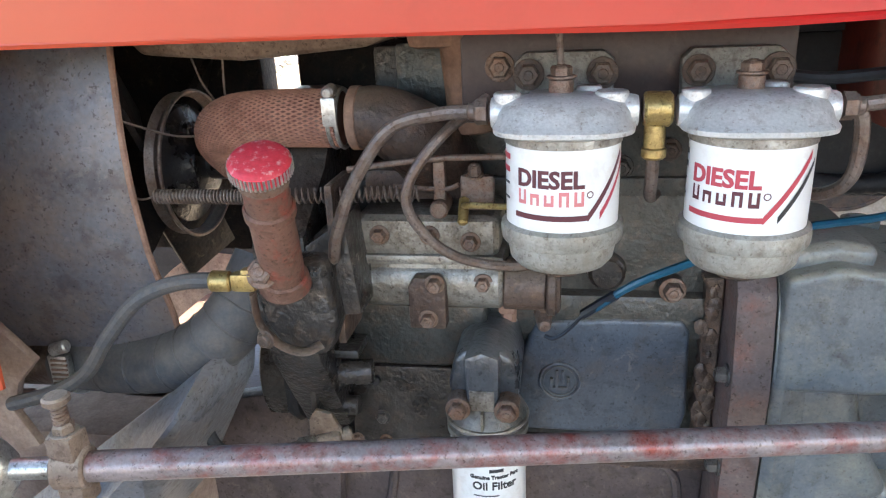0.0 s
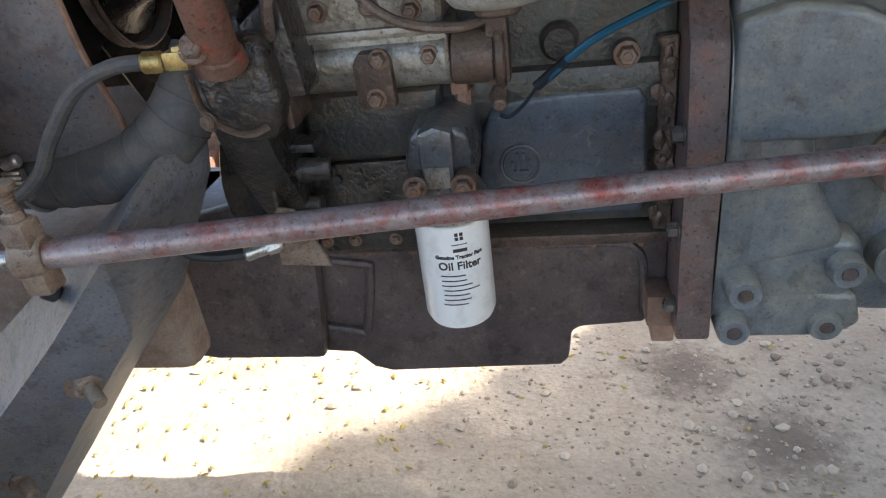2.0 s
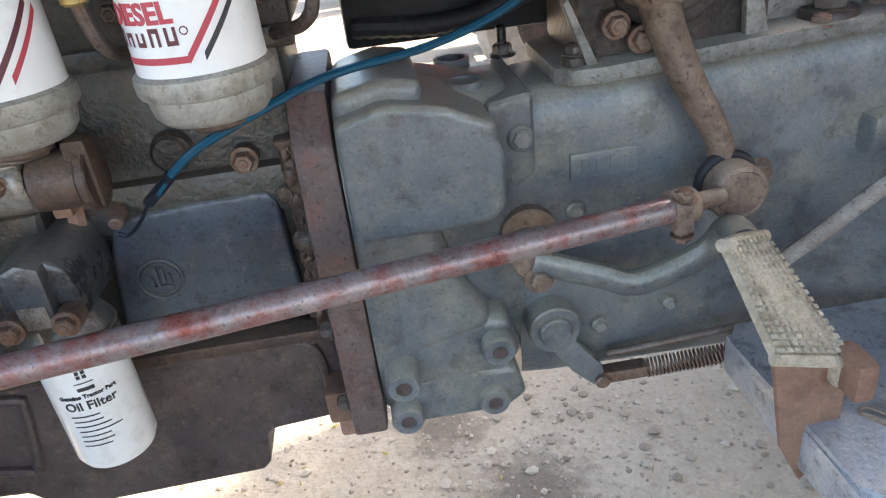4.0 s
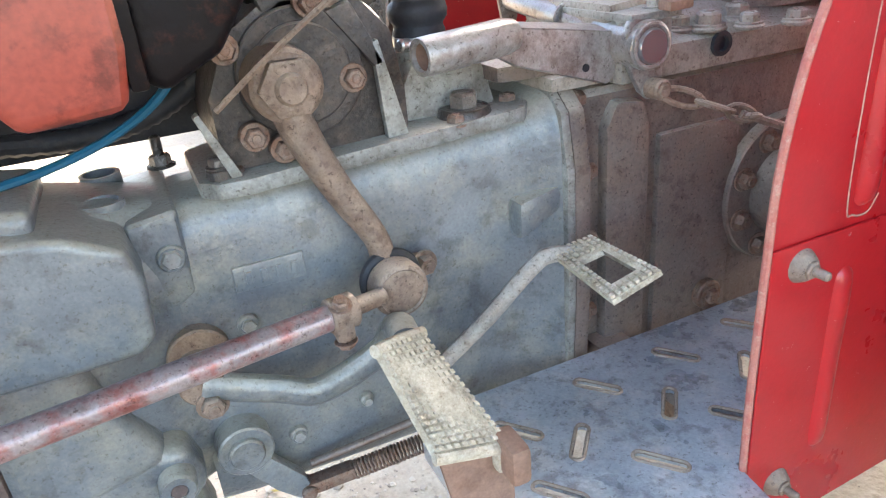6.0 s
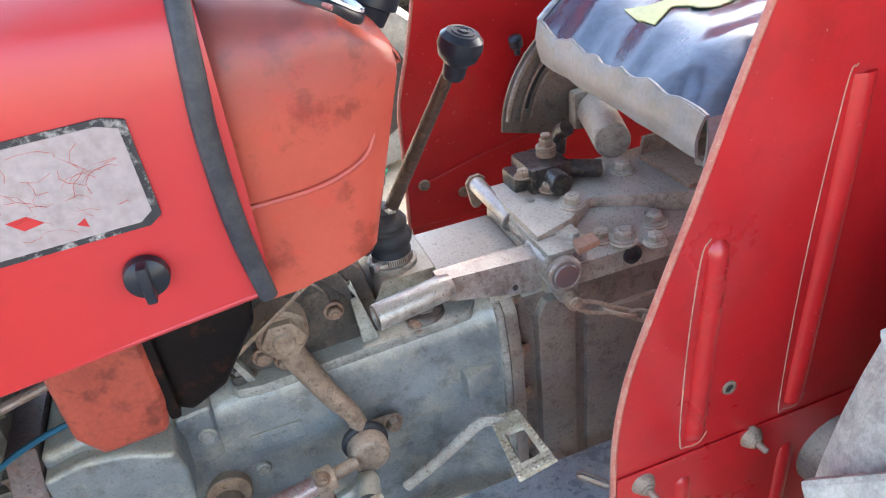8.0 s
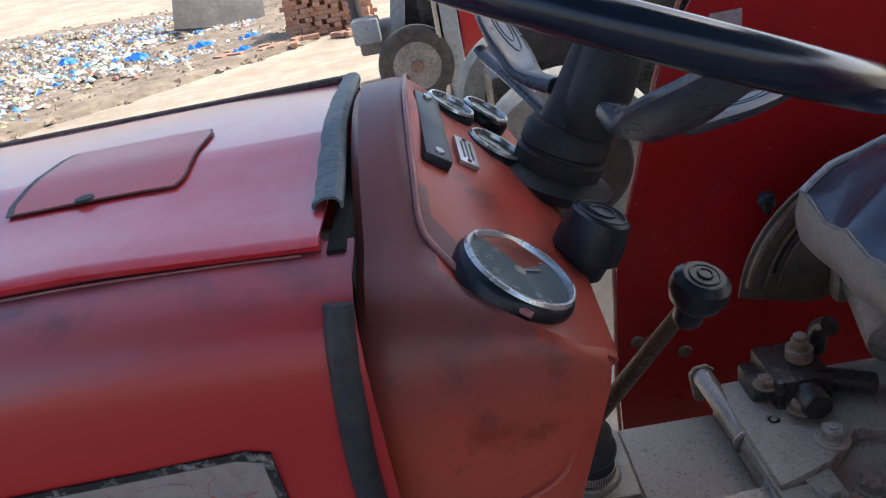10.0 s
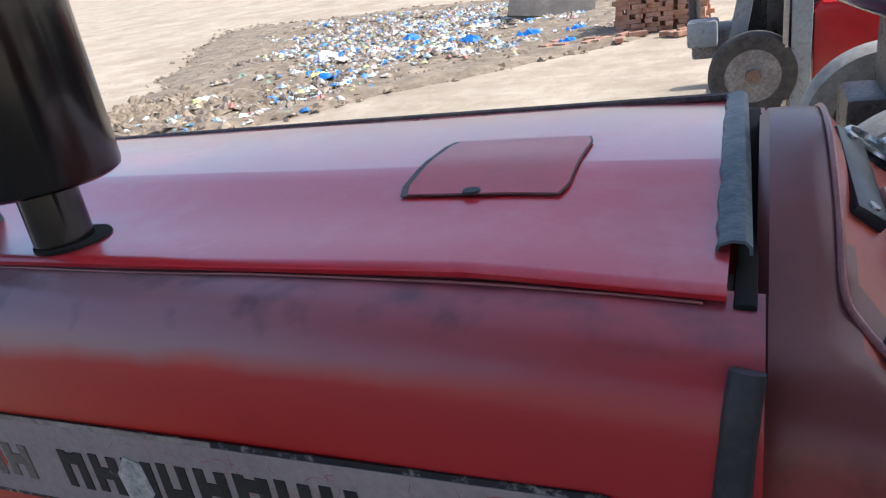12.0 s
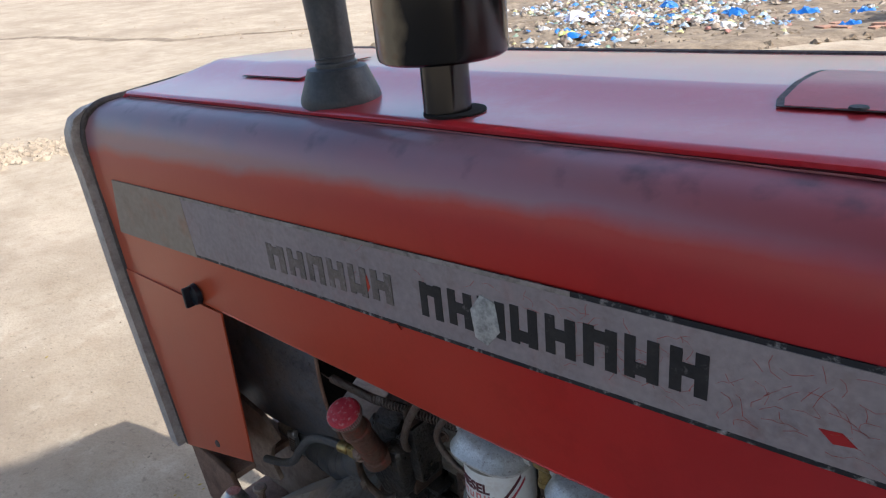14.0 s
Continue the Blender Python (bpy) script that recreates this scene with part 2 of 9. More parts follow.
SOOT_GLOSS = mat("greasy_black_iron", (0.010, 0.010, 0.012), (0.030, 0.029, 0.030), 0.28, 0.2, 18, 0.2, (0.05, 0.035, 0.025), 0.4, 140, spec=0.6)
RUSTY = mat("rusty_brown_sheet", (0.22, 0.125, 0.085), (0.34, 0.21, 0.15), 0.8, 0, 10, 0.3, (0.12, 0.07, 0.05), 0.6, 140)
BLUE_W = plain("blue_wire_insulation", (0.006, 0.075, 0.135), 0.35)


# ---- mesh tools ----
ORIGIN = {}


def thing(name, loc, label, category, group="", kind=""):
    """An Empty at a thing's base, to which its parts are tied."""
    e = new(name)
    e.empty_display_size = 0.05
    e.location = loc
    ORIGIN[e] = Vector(loc)
    return tagged(e, label, category, group, kind)


def part(name, bm, material, parent=None, label="", smooth=True, angle=35):
    """Links a bmesh, modelled in world metres, as one mesh object under a thing or a part."""
    base = ORIGIN[parent] if parent else Vector((0, 0, 0))
    bmesh.ops.remove_doubles(bm, verts=bm.verts, dist=1e-6)
    bmesh.ops.recalc_face_normals(bm, faces=bm.faces)
    bm.transform(Matrix.Translation(-base))
    me = bpy.data.meshes.new(name)
    if smooth:
        lim = radians(angle)
        for f in bm.faces:
            f.smooth = True
        for e in bm.edges:
            if len(e.link_faces) == 2 and e.calc_face_angle(0) > lim:
                e.smooth = False
    bm.to_mesh(me)
    bm.free()
    for m in material if isinstance(material, (list, tuple)) else (material,):
        me.materials.append(m)
    ob = new(name, me)
    if parent:
        ob.parent = parent
    ORIGIN[ob] = base
    return tagged(ob, label)


def solo(name, bm, material, label, category, group="", kind="", **k):
    return tagged(part(name, bm, material, None, **k), label, category, group, kind)


def add(a, b):
    """Puts bmesh b into a."""
    me = bpy.data.meshes.new("tmp")
    b.to_mesh(me)
    b.free()
    a.from_mesh(me)
    bpy.data.meshes.remove(me)
    return a


def join(*bms):
    a = bms[0]
    for b in bms[1:]:
        add(a, b)
    return a


def box(x0, x1, y0, y1, z0, z1, bev=0.004, seg=2):
    bm = bmesh.new()
    bmesh.ops.create_cube(bm, size=1)
    bm.transform(Matrix.Translation(((x0 + x1) / 2, (y0 + y1) / 2, (z0 + z1) / 2)) @ Matrix.Diagonal((x1 - x0, y1 - y0, z1 - z0, 1)))
    if bev:
        bmesh.ops.bevel(bm, geom=bm.edges[:], offset=bev, segments=seg, affect="EDGES", profile=0.6)
    return bm


def aim(d):
    """A turn that takes z to d."""
    return Vector((0, 0, 1)).rotation_difference(Vector(d).normalized()).to_matrix().to_4x4()


def lathe(profile, at, axis=(0, 0, 1), seg=32, closed=True):
    """Turns (radius, height) pairs about an axis through at."""
    bm = bmesh.new()
    rings = []
    for r, h in profile:
        if r < 1e-5:
            rings.append([bm.verts.new((0, 0, h))])
        else:
            rings.append([bm.verts.new((r * math.cos(2 * math.pi * k / seg), r * math.sin(2 * math.pi * k / seg), h)) for k in range(seg)])
    for a, b in zip(rings, rings[1:]):
        for k in range(seg):
            j = (k + 1) % seg
            va = (a[k], a[j]) if len(a) > 1 else (a[0],)
            vb = (b[j], b[k]) if len(b) > 1 else (b[0],)
            if len(va) + len(vb) > 2:
                bm.faces.new(va + vb)
    if closed:
        for ring in (rings[0], rings[-1]):
            if len(ring) > 1:
                bm.faces.new(ring)
    bm.transform(Matrix.Translation(at) @ aim(axis))
    return bm


def cyl(p0, p1, r0, r1=None, seg=24, bev=0.002):
    r1 = r0 if r1 is None else r1
    d = Vector(p1) - Vector(p0)
    h = d.length
    b = min(bev, h * 0.4, r0 * 0.4)
    return lathe([(max(r0 - b, 0), 0), (r0, b), (r1, h - b), (max(r1 - b, 0), h)], p0, d, seg)


def smooth_path(pts, n=8):
    """Points of a smooth line through pts."""
    P = [Vector(p) for p in pts]
    P = [P[0] * 2 - P[1], *P, P[-1] * 2 - P[-2]]
    out = []
    for i in range(1, len(P) - 2):
        a, b, c, d = P[i - 1:i + 3]
        for k in range(n):
            t = k / n
            out.append(0.5 * (2 * b + (c - a) * t + (2 * a - 5 * b + 4 * c - d) * t * t + (3 * b - a - 3 * c + d) * t ** 3))
    out.append(P[-2])
    return out


def tube(pts, r, seg=12, n=8, radii=None, flat=1.0):
    """A round bar along a smooth line."""
    line = smooth_path(pts, n) if n else [Vector(p) for p in pts]
    bm = bmesh.new()
    rings, up = [], None
    for i, p in enumerate(line):
        d = (line[min(i + 1, len(line) - 1)] - line[max(i - 1, 0)]).normalized()
        if up is None:
            up = Vector((0, 0, 1)) if abs(d.z) < 0.9 else Vector((0, 1, 0))
        side = d.cross(up).normalized()
        up = side.cross(d).normalized()
        rr = r if radii is None else np.interp(i / (len(line) - 1), np.linspace(0, 1, len(radii)), radii)
        rings.append([bm.verts.new(p + (side * math.cos(a) * flat + up * math.sin(a)) * rr) for a in [2 * math.pi * k / seg for k in range(seg)]])
    for a, b in zip(rings, rings[1:]):
        for k in range(seg):
            j = (k + 1) % seg
            bm.faces.new((a[k], a[j], b[j], b[k]))
    bm.faces.new(rings[0])
    bm.faces.new(rings[-1])
    return bm


def prism(poly, axis, a0, a1, bev=0.004, seg=2):
    """A flat outline, given in the two other axes in order, pushed from a0 to a1 along an axis."""
    bm = bmesh.new()
    i = "xyz".index(axis)

    def P(u, v, w):
        c = [u, v]
        c.insert(i, w)
        return c
    lo = [bm.verts.new(P(u, v, a0)) for u, v in poly]
    hi = [bm.verts.new(P(u, v, a1)) for u, v in poly]
    bm.faces.new(lo)
    bm.faces.new(hi)
    for k in range(len(poly)):
        j = (k + 1) % len(poly)
        bm.faces.new((lo[k], lo[j], hi[j], hi[k]))
    bmesh.ops.recalc_face_normals(bm, faces=bm.faces)
    if bev:
        bmesh.ops.bevel(bm, geom=[e for e in bm.edges if e.calc_face_angle(0) > 0.4], offset=bev, segments=seg, affect="EDGES", profile=0.6, clamp_overlap=True)
    return bm


def ring(at, axis, R, r, seg=40, sides=12):
    bm = bmesh.new()
    rs = []
    for k in range(seg):
        a = 2 * math.pi * k / seg
        rs.append([bm.verts.new(((R + r * math.cos(b)) * math.cos(a), (R + r * math.cos(b)) * math.sin(a), r * math.sin(b))) for b in [2 * math.pi * j / sides for j in range(sides)]])
    for k in range(seg):
        A, B = rs[k], rs[(k + 1) % seg]
        for j in range(sides):
            i = (j + 1) % sides
            bm.faces.new((A[j], B[j], B[i], A[i]))
    bm.transform(Matrix.Translation(at) @ aim(axis))
    return bm


def hexa(at, axis, r, h, washer=True):
    """A hexagon bolt head, its foot at at."""
    bm = lathe([(r, 0), (r, h * 0.8), (r * 0.82, h)], at, axis, 6)
    if washer:
        add(bm, cyl(Vector(at) - Vector(axis).normalized() * 0.0005, Vector(at) + Vector(axis).normalized() * h * 0.18, r * 1.35, seg=18, bev=0.0006))
        add(bm, cyl(at, Vector(at) + Vector(axis).normalized() * h * 1.12, r * 0.45, seg=12, bev=0.0006))
    return bm


def coil(p0, p1, R, r, turns, n=14, sides=6):
    """A wound spring between two points."""
    a, d = Vector(p0), Vector(p1) - Vector(p0)
    m = aim(d).to_3x3()
    return tube([a + d * (i / (turns * n)) + m @ Vector((R * math.cos(2 * math.pi * i / n), R * math.sin(2 * math.pi * i / n), 0)) for i in range(turns * n + 1)], r, sides, 0)


def loft(rows, closed=False, cap=False):
    """A skin over rows of points."""
    bm = bmesh.new()
    V = [[bm.verts.new(p) for p in row] for row in rows]
    for a, b in zip(V, V[1:]):
        for k in range(len(a) - (0 if closed else 1)):
            j = (k + 1) % len(a)
            bm.faces.new((a[k], a[j], b[j], b[k]))
    if cap:
        bm.faces.new(V[0])
        bm.faces.new(V[-1])
    return bm


def thick(bm, t):
    """Gives a skin thickness."""
    bmesh.ops.recalc_face_normals(bm, faces=bm.faces)
    bmesh.ops.solidify(bm, geom=bm.faces[:], thickness=t)
    return bm


def words(text, size, m, extrude=0.0006, bold=0.0):
    """Lettering as a bmesh, laid by the pose m."""
    cu = bpy.data.curves.new("tmp", "FONT")
    cu.body, cu.size, cu.extrude, cu.offset = text, size, extrude, bold
    cu.resolution_u = 3
    ob = bpy.data.objects.new("tmp", cu)
    scene.collection.objects.link(ob)
    me = bpy.data.meshes.new_from_object(ob.evaluated_get(bpy.context.evaluated_depsgraph_get()))
    bm = bmesh.new()
    bm.from_mesh(me)
    bpy.data.objects.remove(ob)
    bpy.data.curves.remove(cu)
    bpy.data.meshes.remove(me)
    bm.transform(m)
    return bm


# ---- ground ----
def soil_material():
    m = mat("dry_trodden_soil", (0.365, 0.298, 0.213), (0.49, 0.41, 0.308), 0.95, 0, 1.1, 0.45, (0.29, 0.225, 0.155), 0.55, 60, 0, 0.05, 0.5, 0.2)
    nt = m.node_tree
    N, K = nt.nodes.new, nt.links.new
    nt.nodes["Bump"].inputs["Distance"].default_value = 0.016
    b = nt.nodes["Principled BSDF"]
    col = b.inputs["Base Color"].links[0].from_socket
    geo = N("ShaderNodeNewGeometry")
    # spilt oil and trodden dung, with ragged edges
    for at, r, colour, amount in (((0.42, 1.22, 0), 0.10, (0.10, 0.075, 0.055), 0.75), ((0.57, 1.02, 0), 0.11, (0.10, 0.08, 0.062), 0.7), ((-0.15, 2.3, 0), 0.3, (0.2, 0.15, 0.11), 0.5)):
        d, ns, sm, mr, mx = N("ShaderNodeVectorMath"), N("ShaderNodeTexNoise"), N("ShaderNodeMath"), N("ShaderNodeMapRange"), N("ShaderNodeMix")
        d.operation = "DISTANCE"
        K(geo.outputs["Position"], d.inputs[0])
        d.inputs[1].default_value = at
        ns.inputs["Scale"].default_value, ns.inputs["Detail"].default_value, ns.inputs["Roughness"].default_value = 18, 7, 0.75
        K(geo.outputs["Position"], ns.inputs["Vector"])
        sm.operation = "MULTIPLY_ADD"
        K(ns.outputs[0], sm.inputs[0])
        sm.inputs[1].default_value = r * 2.6
        K(d.outputs["Value"], sm.inputs[2])
        mr.inputs[1].default_value, mr.inputs[2].default_value, mr.inputs[3].default_value, mr.inputs[4].default_value = r * 1.7, r * 2.5, amount, 0.0
        K(sm.outputs[0], mr.inputs[0])
        mx.data_type = "RGBA"
        K(mr.outputs[0], mx.inputs[0])
        K(col, mx.inputs[6])
        mx.inputs[7].default_value = (*colour, 1)
        col = mx.outputs[2]
    # broad damp patches and the bands of old wheel tracks
    for scale, stretch, lo, hi, amount, colour in ((0.42, (1, 1, 0), 0.46, 0.62, 0.55, (0.27, 0.21, 0.15)), (1.3, (0.35, 1.2, 0), 0.52, 0.66, 0.45, (0.26, 0.205, 0.148)), (5.5, (1, 1, 0), 0.56, 0.68, 0.35, (0.53, 0.455, 0.355)), (26, (1, 1, 0), 0.56, 0.66, 0.5, (0.20, 0.155, 0.11))):
        vm, ns, mr, mx = N("ShaderNodeVectorMath"), N("ShaderNodeTexNoise"), N("ShaderNodeMapRange"), N("ShaderNodeMix")
        vm.operation = "MULTIPLY"
        K(geo.outputs["Position"], vm.inputs[0])
        vm.inputs[1].default_value = stretch
        ns.inputs["Scale"].default_value, ns.inputs["Detail"].default_value, ns.inputs["Roughness"].default_value = scale, 8, 0.68
        K(vm.outputs[0], ns.inputs["Vector"])
        mr.inputs[1].default_value, mr.inputs[2].default_value, mr.inputs[4].default_value = lo, hi, amount
        K(ns.outputs[0], mr.inputs[0])
        mx.data_type = "RGBA"
        K(mr.outputs[0], mx.inputs[0])
        K(col, mx.inputs[6])
        mx.inputs[7].default_value = (*colour, 1)
        col = mx.outputs[2]
    K(col, b.inputs["Base Color"])
    return m


SOIL = soil_material()


def ground_height(x, y):
    near = max(0.0, 1 - math.hypot(x, y - 1) / 14)
    z = 0.02 * noise.noise((x * 1.7, y * 1.7, 0)) * near + 0.006 * noise.noise((x * 6, y * 6, 3)) * near + 0.003 * noise.noise((x * 19, y * 19, 5)) * near
    z += 0.035 * max(0.0, math.hypot(x, y) - 18)
    return z + 0.05 * noise.noise((x * 0.25, y * 0.25, 9)) * min(1, math.hypot(x, y) / 8)


def make_ground():
    steps = [0.0]
    d = 0.05
    while steps[-1] < 900:
        steps.append(steps[-1] + d)
        d = d if steps[-1] < 3 else d * 1.10
    ax = [-s for s in steps[:0:-1]] + steps
    bm = bmesh.new()
    V = [[bm.verts.new((x, y + 1.0, ground_height(x, y + 1.0))) for x in ax] for y in ax]
    for a, b in zip(V, V[1:]):
        for k in range(len(a) - 1):
            bm.faces.new((a[k], a[k + 1], b[k + 1], b[k]))
    solo("ground", bm, SOIL, "pale dry trodden soil of an open yard", "ground", kind="structure")


make_ground()
G = "engine of the tractor"
YC = 0.85


# ---- engine ----
CAST_WALL = mat("blue_grey_engine_paint", (0.045, 0.056, 0.074), (0.105, 0.125, 0.155), 0.36, 0.2, 10, 0.3, (0.085, 0.07, 0.055), 0.6, 140, low=0.5, spec=0.5, wear=(0.25, 0.26, 0.27), up=((0.26, 0.23, 0.18), 0.5))


def engine_block():
    t = thing("engine_block", (0.1, 0.9, 0.36), "dark grimy grey cast iron diesel engine block", "engine", G)
    part("block", join(box(-0.10, 0.312, 0.80, 0.98, 0.58, 0.90, 0.012), box(-0.02, 0.31, 0.785, 0.83, 0.72, 0.775, 0.016), prism([(-0.093, 0.694), (0.022, 0.694), (0.045, 0.710), (0.062, 0.742), (0.066, 0.775), (-0.088, 0.775)], "y", 0.752, 0.81, 0.012, 3)), CAST_GREEN, t)
    b = prism([(0.085, 0.60), (0.10, 0.70), (0.115, 0.742), (0.20, 0.748), (0.272, 0.748), (0.280, 0.735), (0.283, 0.63), (0.275, 0.60)], "y", 0.782, 0.83, 0.020, 4)
    part("side_cover", b, CAST_WALL, t, "blue-grey crankcase wall with a round cast mark")
    m = join(ring((0.142, 0.781, 0.668), (0, 1, 0), 0.0225, 0.0018, 36, 8), ring((0.142, 0.781, 0.668), (0, 1, 0), 0.0185, 0.0010, 36, 6),
             box(0.131, 0.1345, 0.7785, 0.783, 0.659, 0.672, 0.001), box(0.137, 0.1405, 0.7785, 0.783, 0.659, 0.682, 0.001), box(0.1435, 0.147, 0.7785, 0.783, 0.664, 0.682, 0.001), box(0.150, 0.153, 0.7785, 0.783, 0.658, 0.674, 0.001), box(0.131, 0.153, 0.7785, 0.783, 0.6575, 0.661, 0.001))
    part("cast_mark", m, CAST_WALL, t)
    part("cylinder_head", join(box(-0.03, 0.33, 0.79, 1.0, 0.90, 1.045, 0.01), box(-0.03, 0.33, 0.785, 0.80, 0.885, 0.905, 0.004)), CAST_GREEN, t)
    for x in (0.10, 0.18, 0.245, 0.305):
        part("head_stud", join(cyl((x, 0.787, 0.935), (x, 0.778, 0.935), 0.011), hexa((x, 0.778, 0.935), (0, -1, 0), 0.0085, 0.009)), CAST_BROWN, t)
    part("rocker_cover", box(-0.035, 0.365, 0.80, 0.99, 1.045, 1.075, 0.01), CAST, t)
    part("thermostat_housing", box(-0.06, -0.028, 0.82, 0.98, 0.86, 1.04, 0.008), CAST, t)
    for x, z in ((0.07, 1.018), (0.215, 1.02), (0.345, 1.0), (0.09, 0.93), (0.20, 0.915)):
        part("head_bolt", hexa((x, 0.79, z), (0, -1, 0), 0.0095, 0.010), CAST, t)
    plate = prism([(-0.100, 0.577), (0.034, 0.577), (0.034, 0.64), (0.046, 0.66), (0.046, 0.6925), (-0.096, 0.6905)], "y", 0.757, 0.80, 0.003)
    part("timing_plate", plate, CAST, t, "dark steel cover plate with slotted hole")
    part("plate_hole", cyl((-0.067, 0.757, 0.673), (-0.067, 0.752, 0.673), 0.006, seg=16, bev=0.0005), RUBBER, t)
    for x in (-0.095, -0.06, -0.01, 0.03):
        part("plate_bolt", hexa((x, 0.756, 0.592), (0, -1, 0), 0.006, 0.006), BOLT, t)
    part("plate_screw", hexa((-0.062, 0.756, 0.624), (0, -1, 0), 0.007, 0.006), CAST, t)
    for x, z, r in ((0.258, 0.784, 0.0135), (0.19, 0.80, 0.021)):
        part("core_plug", cyl((x, 0.80, z), (x, 0.781, z), r, r * 0.93, 28, 0.004), CAST, t)
    part("block_bolt", hexa((0.258, 0.782, 0.784), (0, -1, 0), 0.0105, 0.012), BOLT, t)
    part("oil_pressure_switch", join(hexa((0.122, 0.80, 0.752), (0.1, -1, -0.15), 0.012, 0.016), cyl((0.123, 0.785, 0.75), (0.125, 0.762, 0.744), 0.010, 0.007)), BOLT, t)
    part("drain_tap", join(hexa((0.085, 0.78, 0.762), (0, -0.3, -1), 0.009, 0.022), box(0.076, 0.094, 0.755, 0.79, 0.762, 0.776, 0.003)), RUSTY, t)
    # ragged gasket edge before the flywheel plate
    rng = random.Random(3)
    left = [(0.2905 + rng.uniform(-0.0035, 0.0035), 0.578 + 0.0105 * k) for k in range(22)]
    right = [(0.3095, 0.80), (0.3095, 0.578)]
    part("gasket_edge", prism(left + right, "y", 0.779, 0.80, 0.002, 1), CAST_BROWN, t, "ragged gasket edge caked with oily dirt")
    clods = bmesh.new()
    for k in range(26):
        z = rng.uniform(0.585, 0.79)
        r = rng.uniform(0.003, 0.0075)
        q = bmesh.new()
        bmesh.ops.create_icosphere(q, subdivisions=2, radius=r)
        for v in q.verts:
            v.co *= 1 + 0.35 * noise.noise(v.co * 260 + Vector((k, 0, 0)))
        q.transform(Matrix.Translation((rng.uniform(0.288, 0.305), 0.779, z)) @ Matrix.Diagonal((1, 0.55, 1.5, 1)))
        add(clods, q)
    tagged(part("caked_dirt", clods, CAST_BROWN, t), kind="stuff")
    return t


def sump():
    prof = [(-0.44, 0.60), (-0.44, 0.445), (-0.40, 0.435), (-0.36, 0.41), (-0.335, 0.402), (-0.11, 0.386), (-0.085, 0.360), (-0.06, 0.352), (0.178, 0.360), (0.189, 0.372), (0.194, 0.416), (0.205, 0.424), (0.285, 0.43), (0.312, 0.47), (0.312, 0.575), (-0.11, 0.575), (-0.2, 0.60)]
    t = thing("oil_sump", (0, 0.9, 0.355), "oily dark brown cast oil sump under the engine", "sump", G)
    part("pan", prism(prof, "y", 0.80, 1.0, 0.010, 3), SUMP_M, t)
    part("flange", box(-0.115, 0.315, 0.775, 0.82, 0.562, 0.577, 0.003), CAST_BROWN, t)
    rim = [(-0.205, 0.450), (-0.10, 0.428), (-0.082, 0.432), (-0.064, 0.520), (-0.075, 0.534), (-0.185, 0.546), (-0.202, 0.535)]
    part("panel_border", tube([(x, 0.799, z) for x, z in rim + rim[:2]], 0.0065, 8, 4), SUMP_M, t)
    part("cast_ridge", tube([(-0.30, 0.797, 0.46), (-0.23, 0.795, 0.48), (-0.235, 0.795, 0.56)], 0.008, 8, 6), SUMP_M, t)
    part("rolled_rim", tube([(0.17, 0.797, 0.552), (0.25, 0.797, 0.552), (0.272, 0.797, 0.543), (0.282, 0.797, 0.52), (0.284, 0.797, 0.45)], 0.0055, 8, 6), SUMP_M, t)
    for x in (-0.06, 0.0, 0.16, 0.22, 0.28):
        part("flange_bolt", hexa((x, 0.79, 0.56), (0, 0, -1), 0.0065, 0.008), BOLT, t)
    part("drain_lug", join(box(0.282, 0.318, 0.755, 0.80, 0.455, 0.50, 0.006), box(0.29, 0.318, 0.765, 0.80, 0.425, 0.46, 0.005)), RUSTY, t)


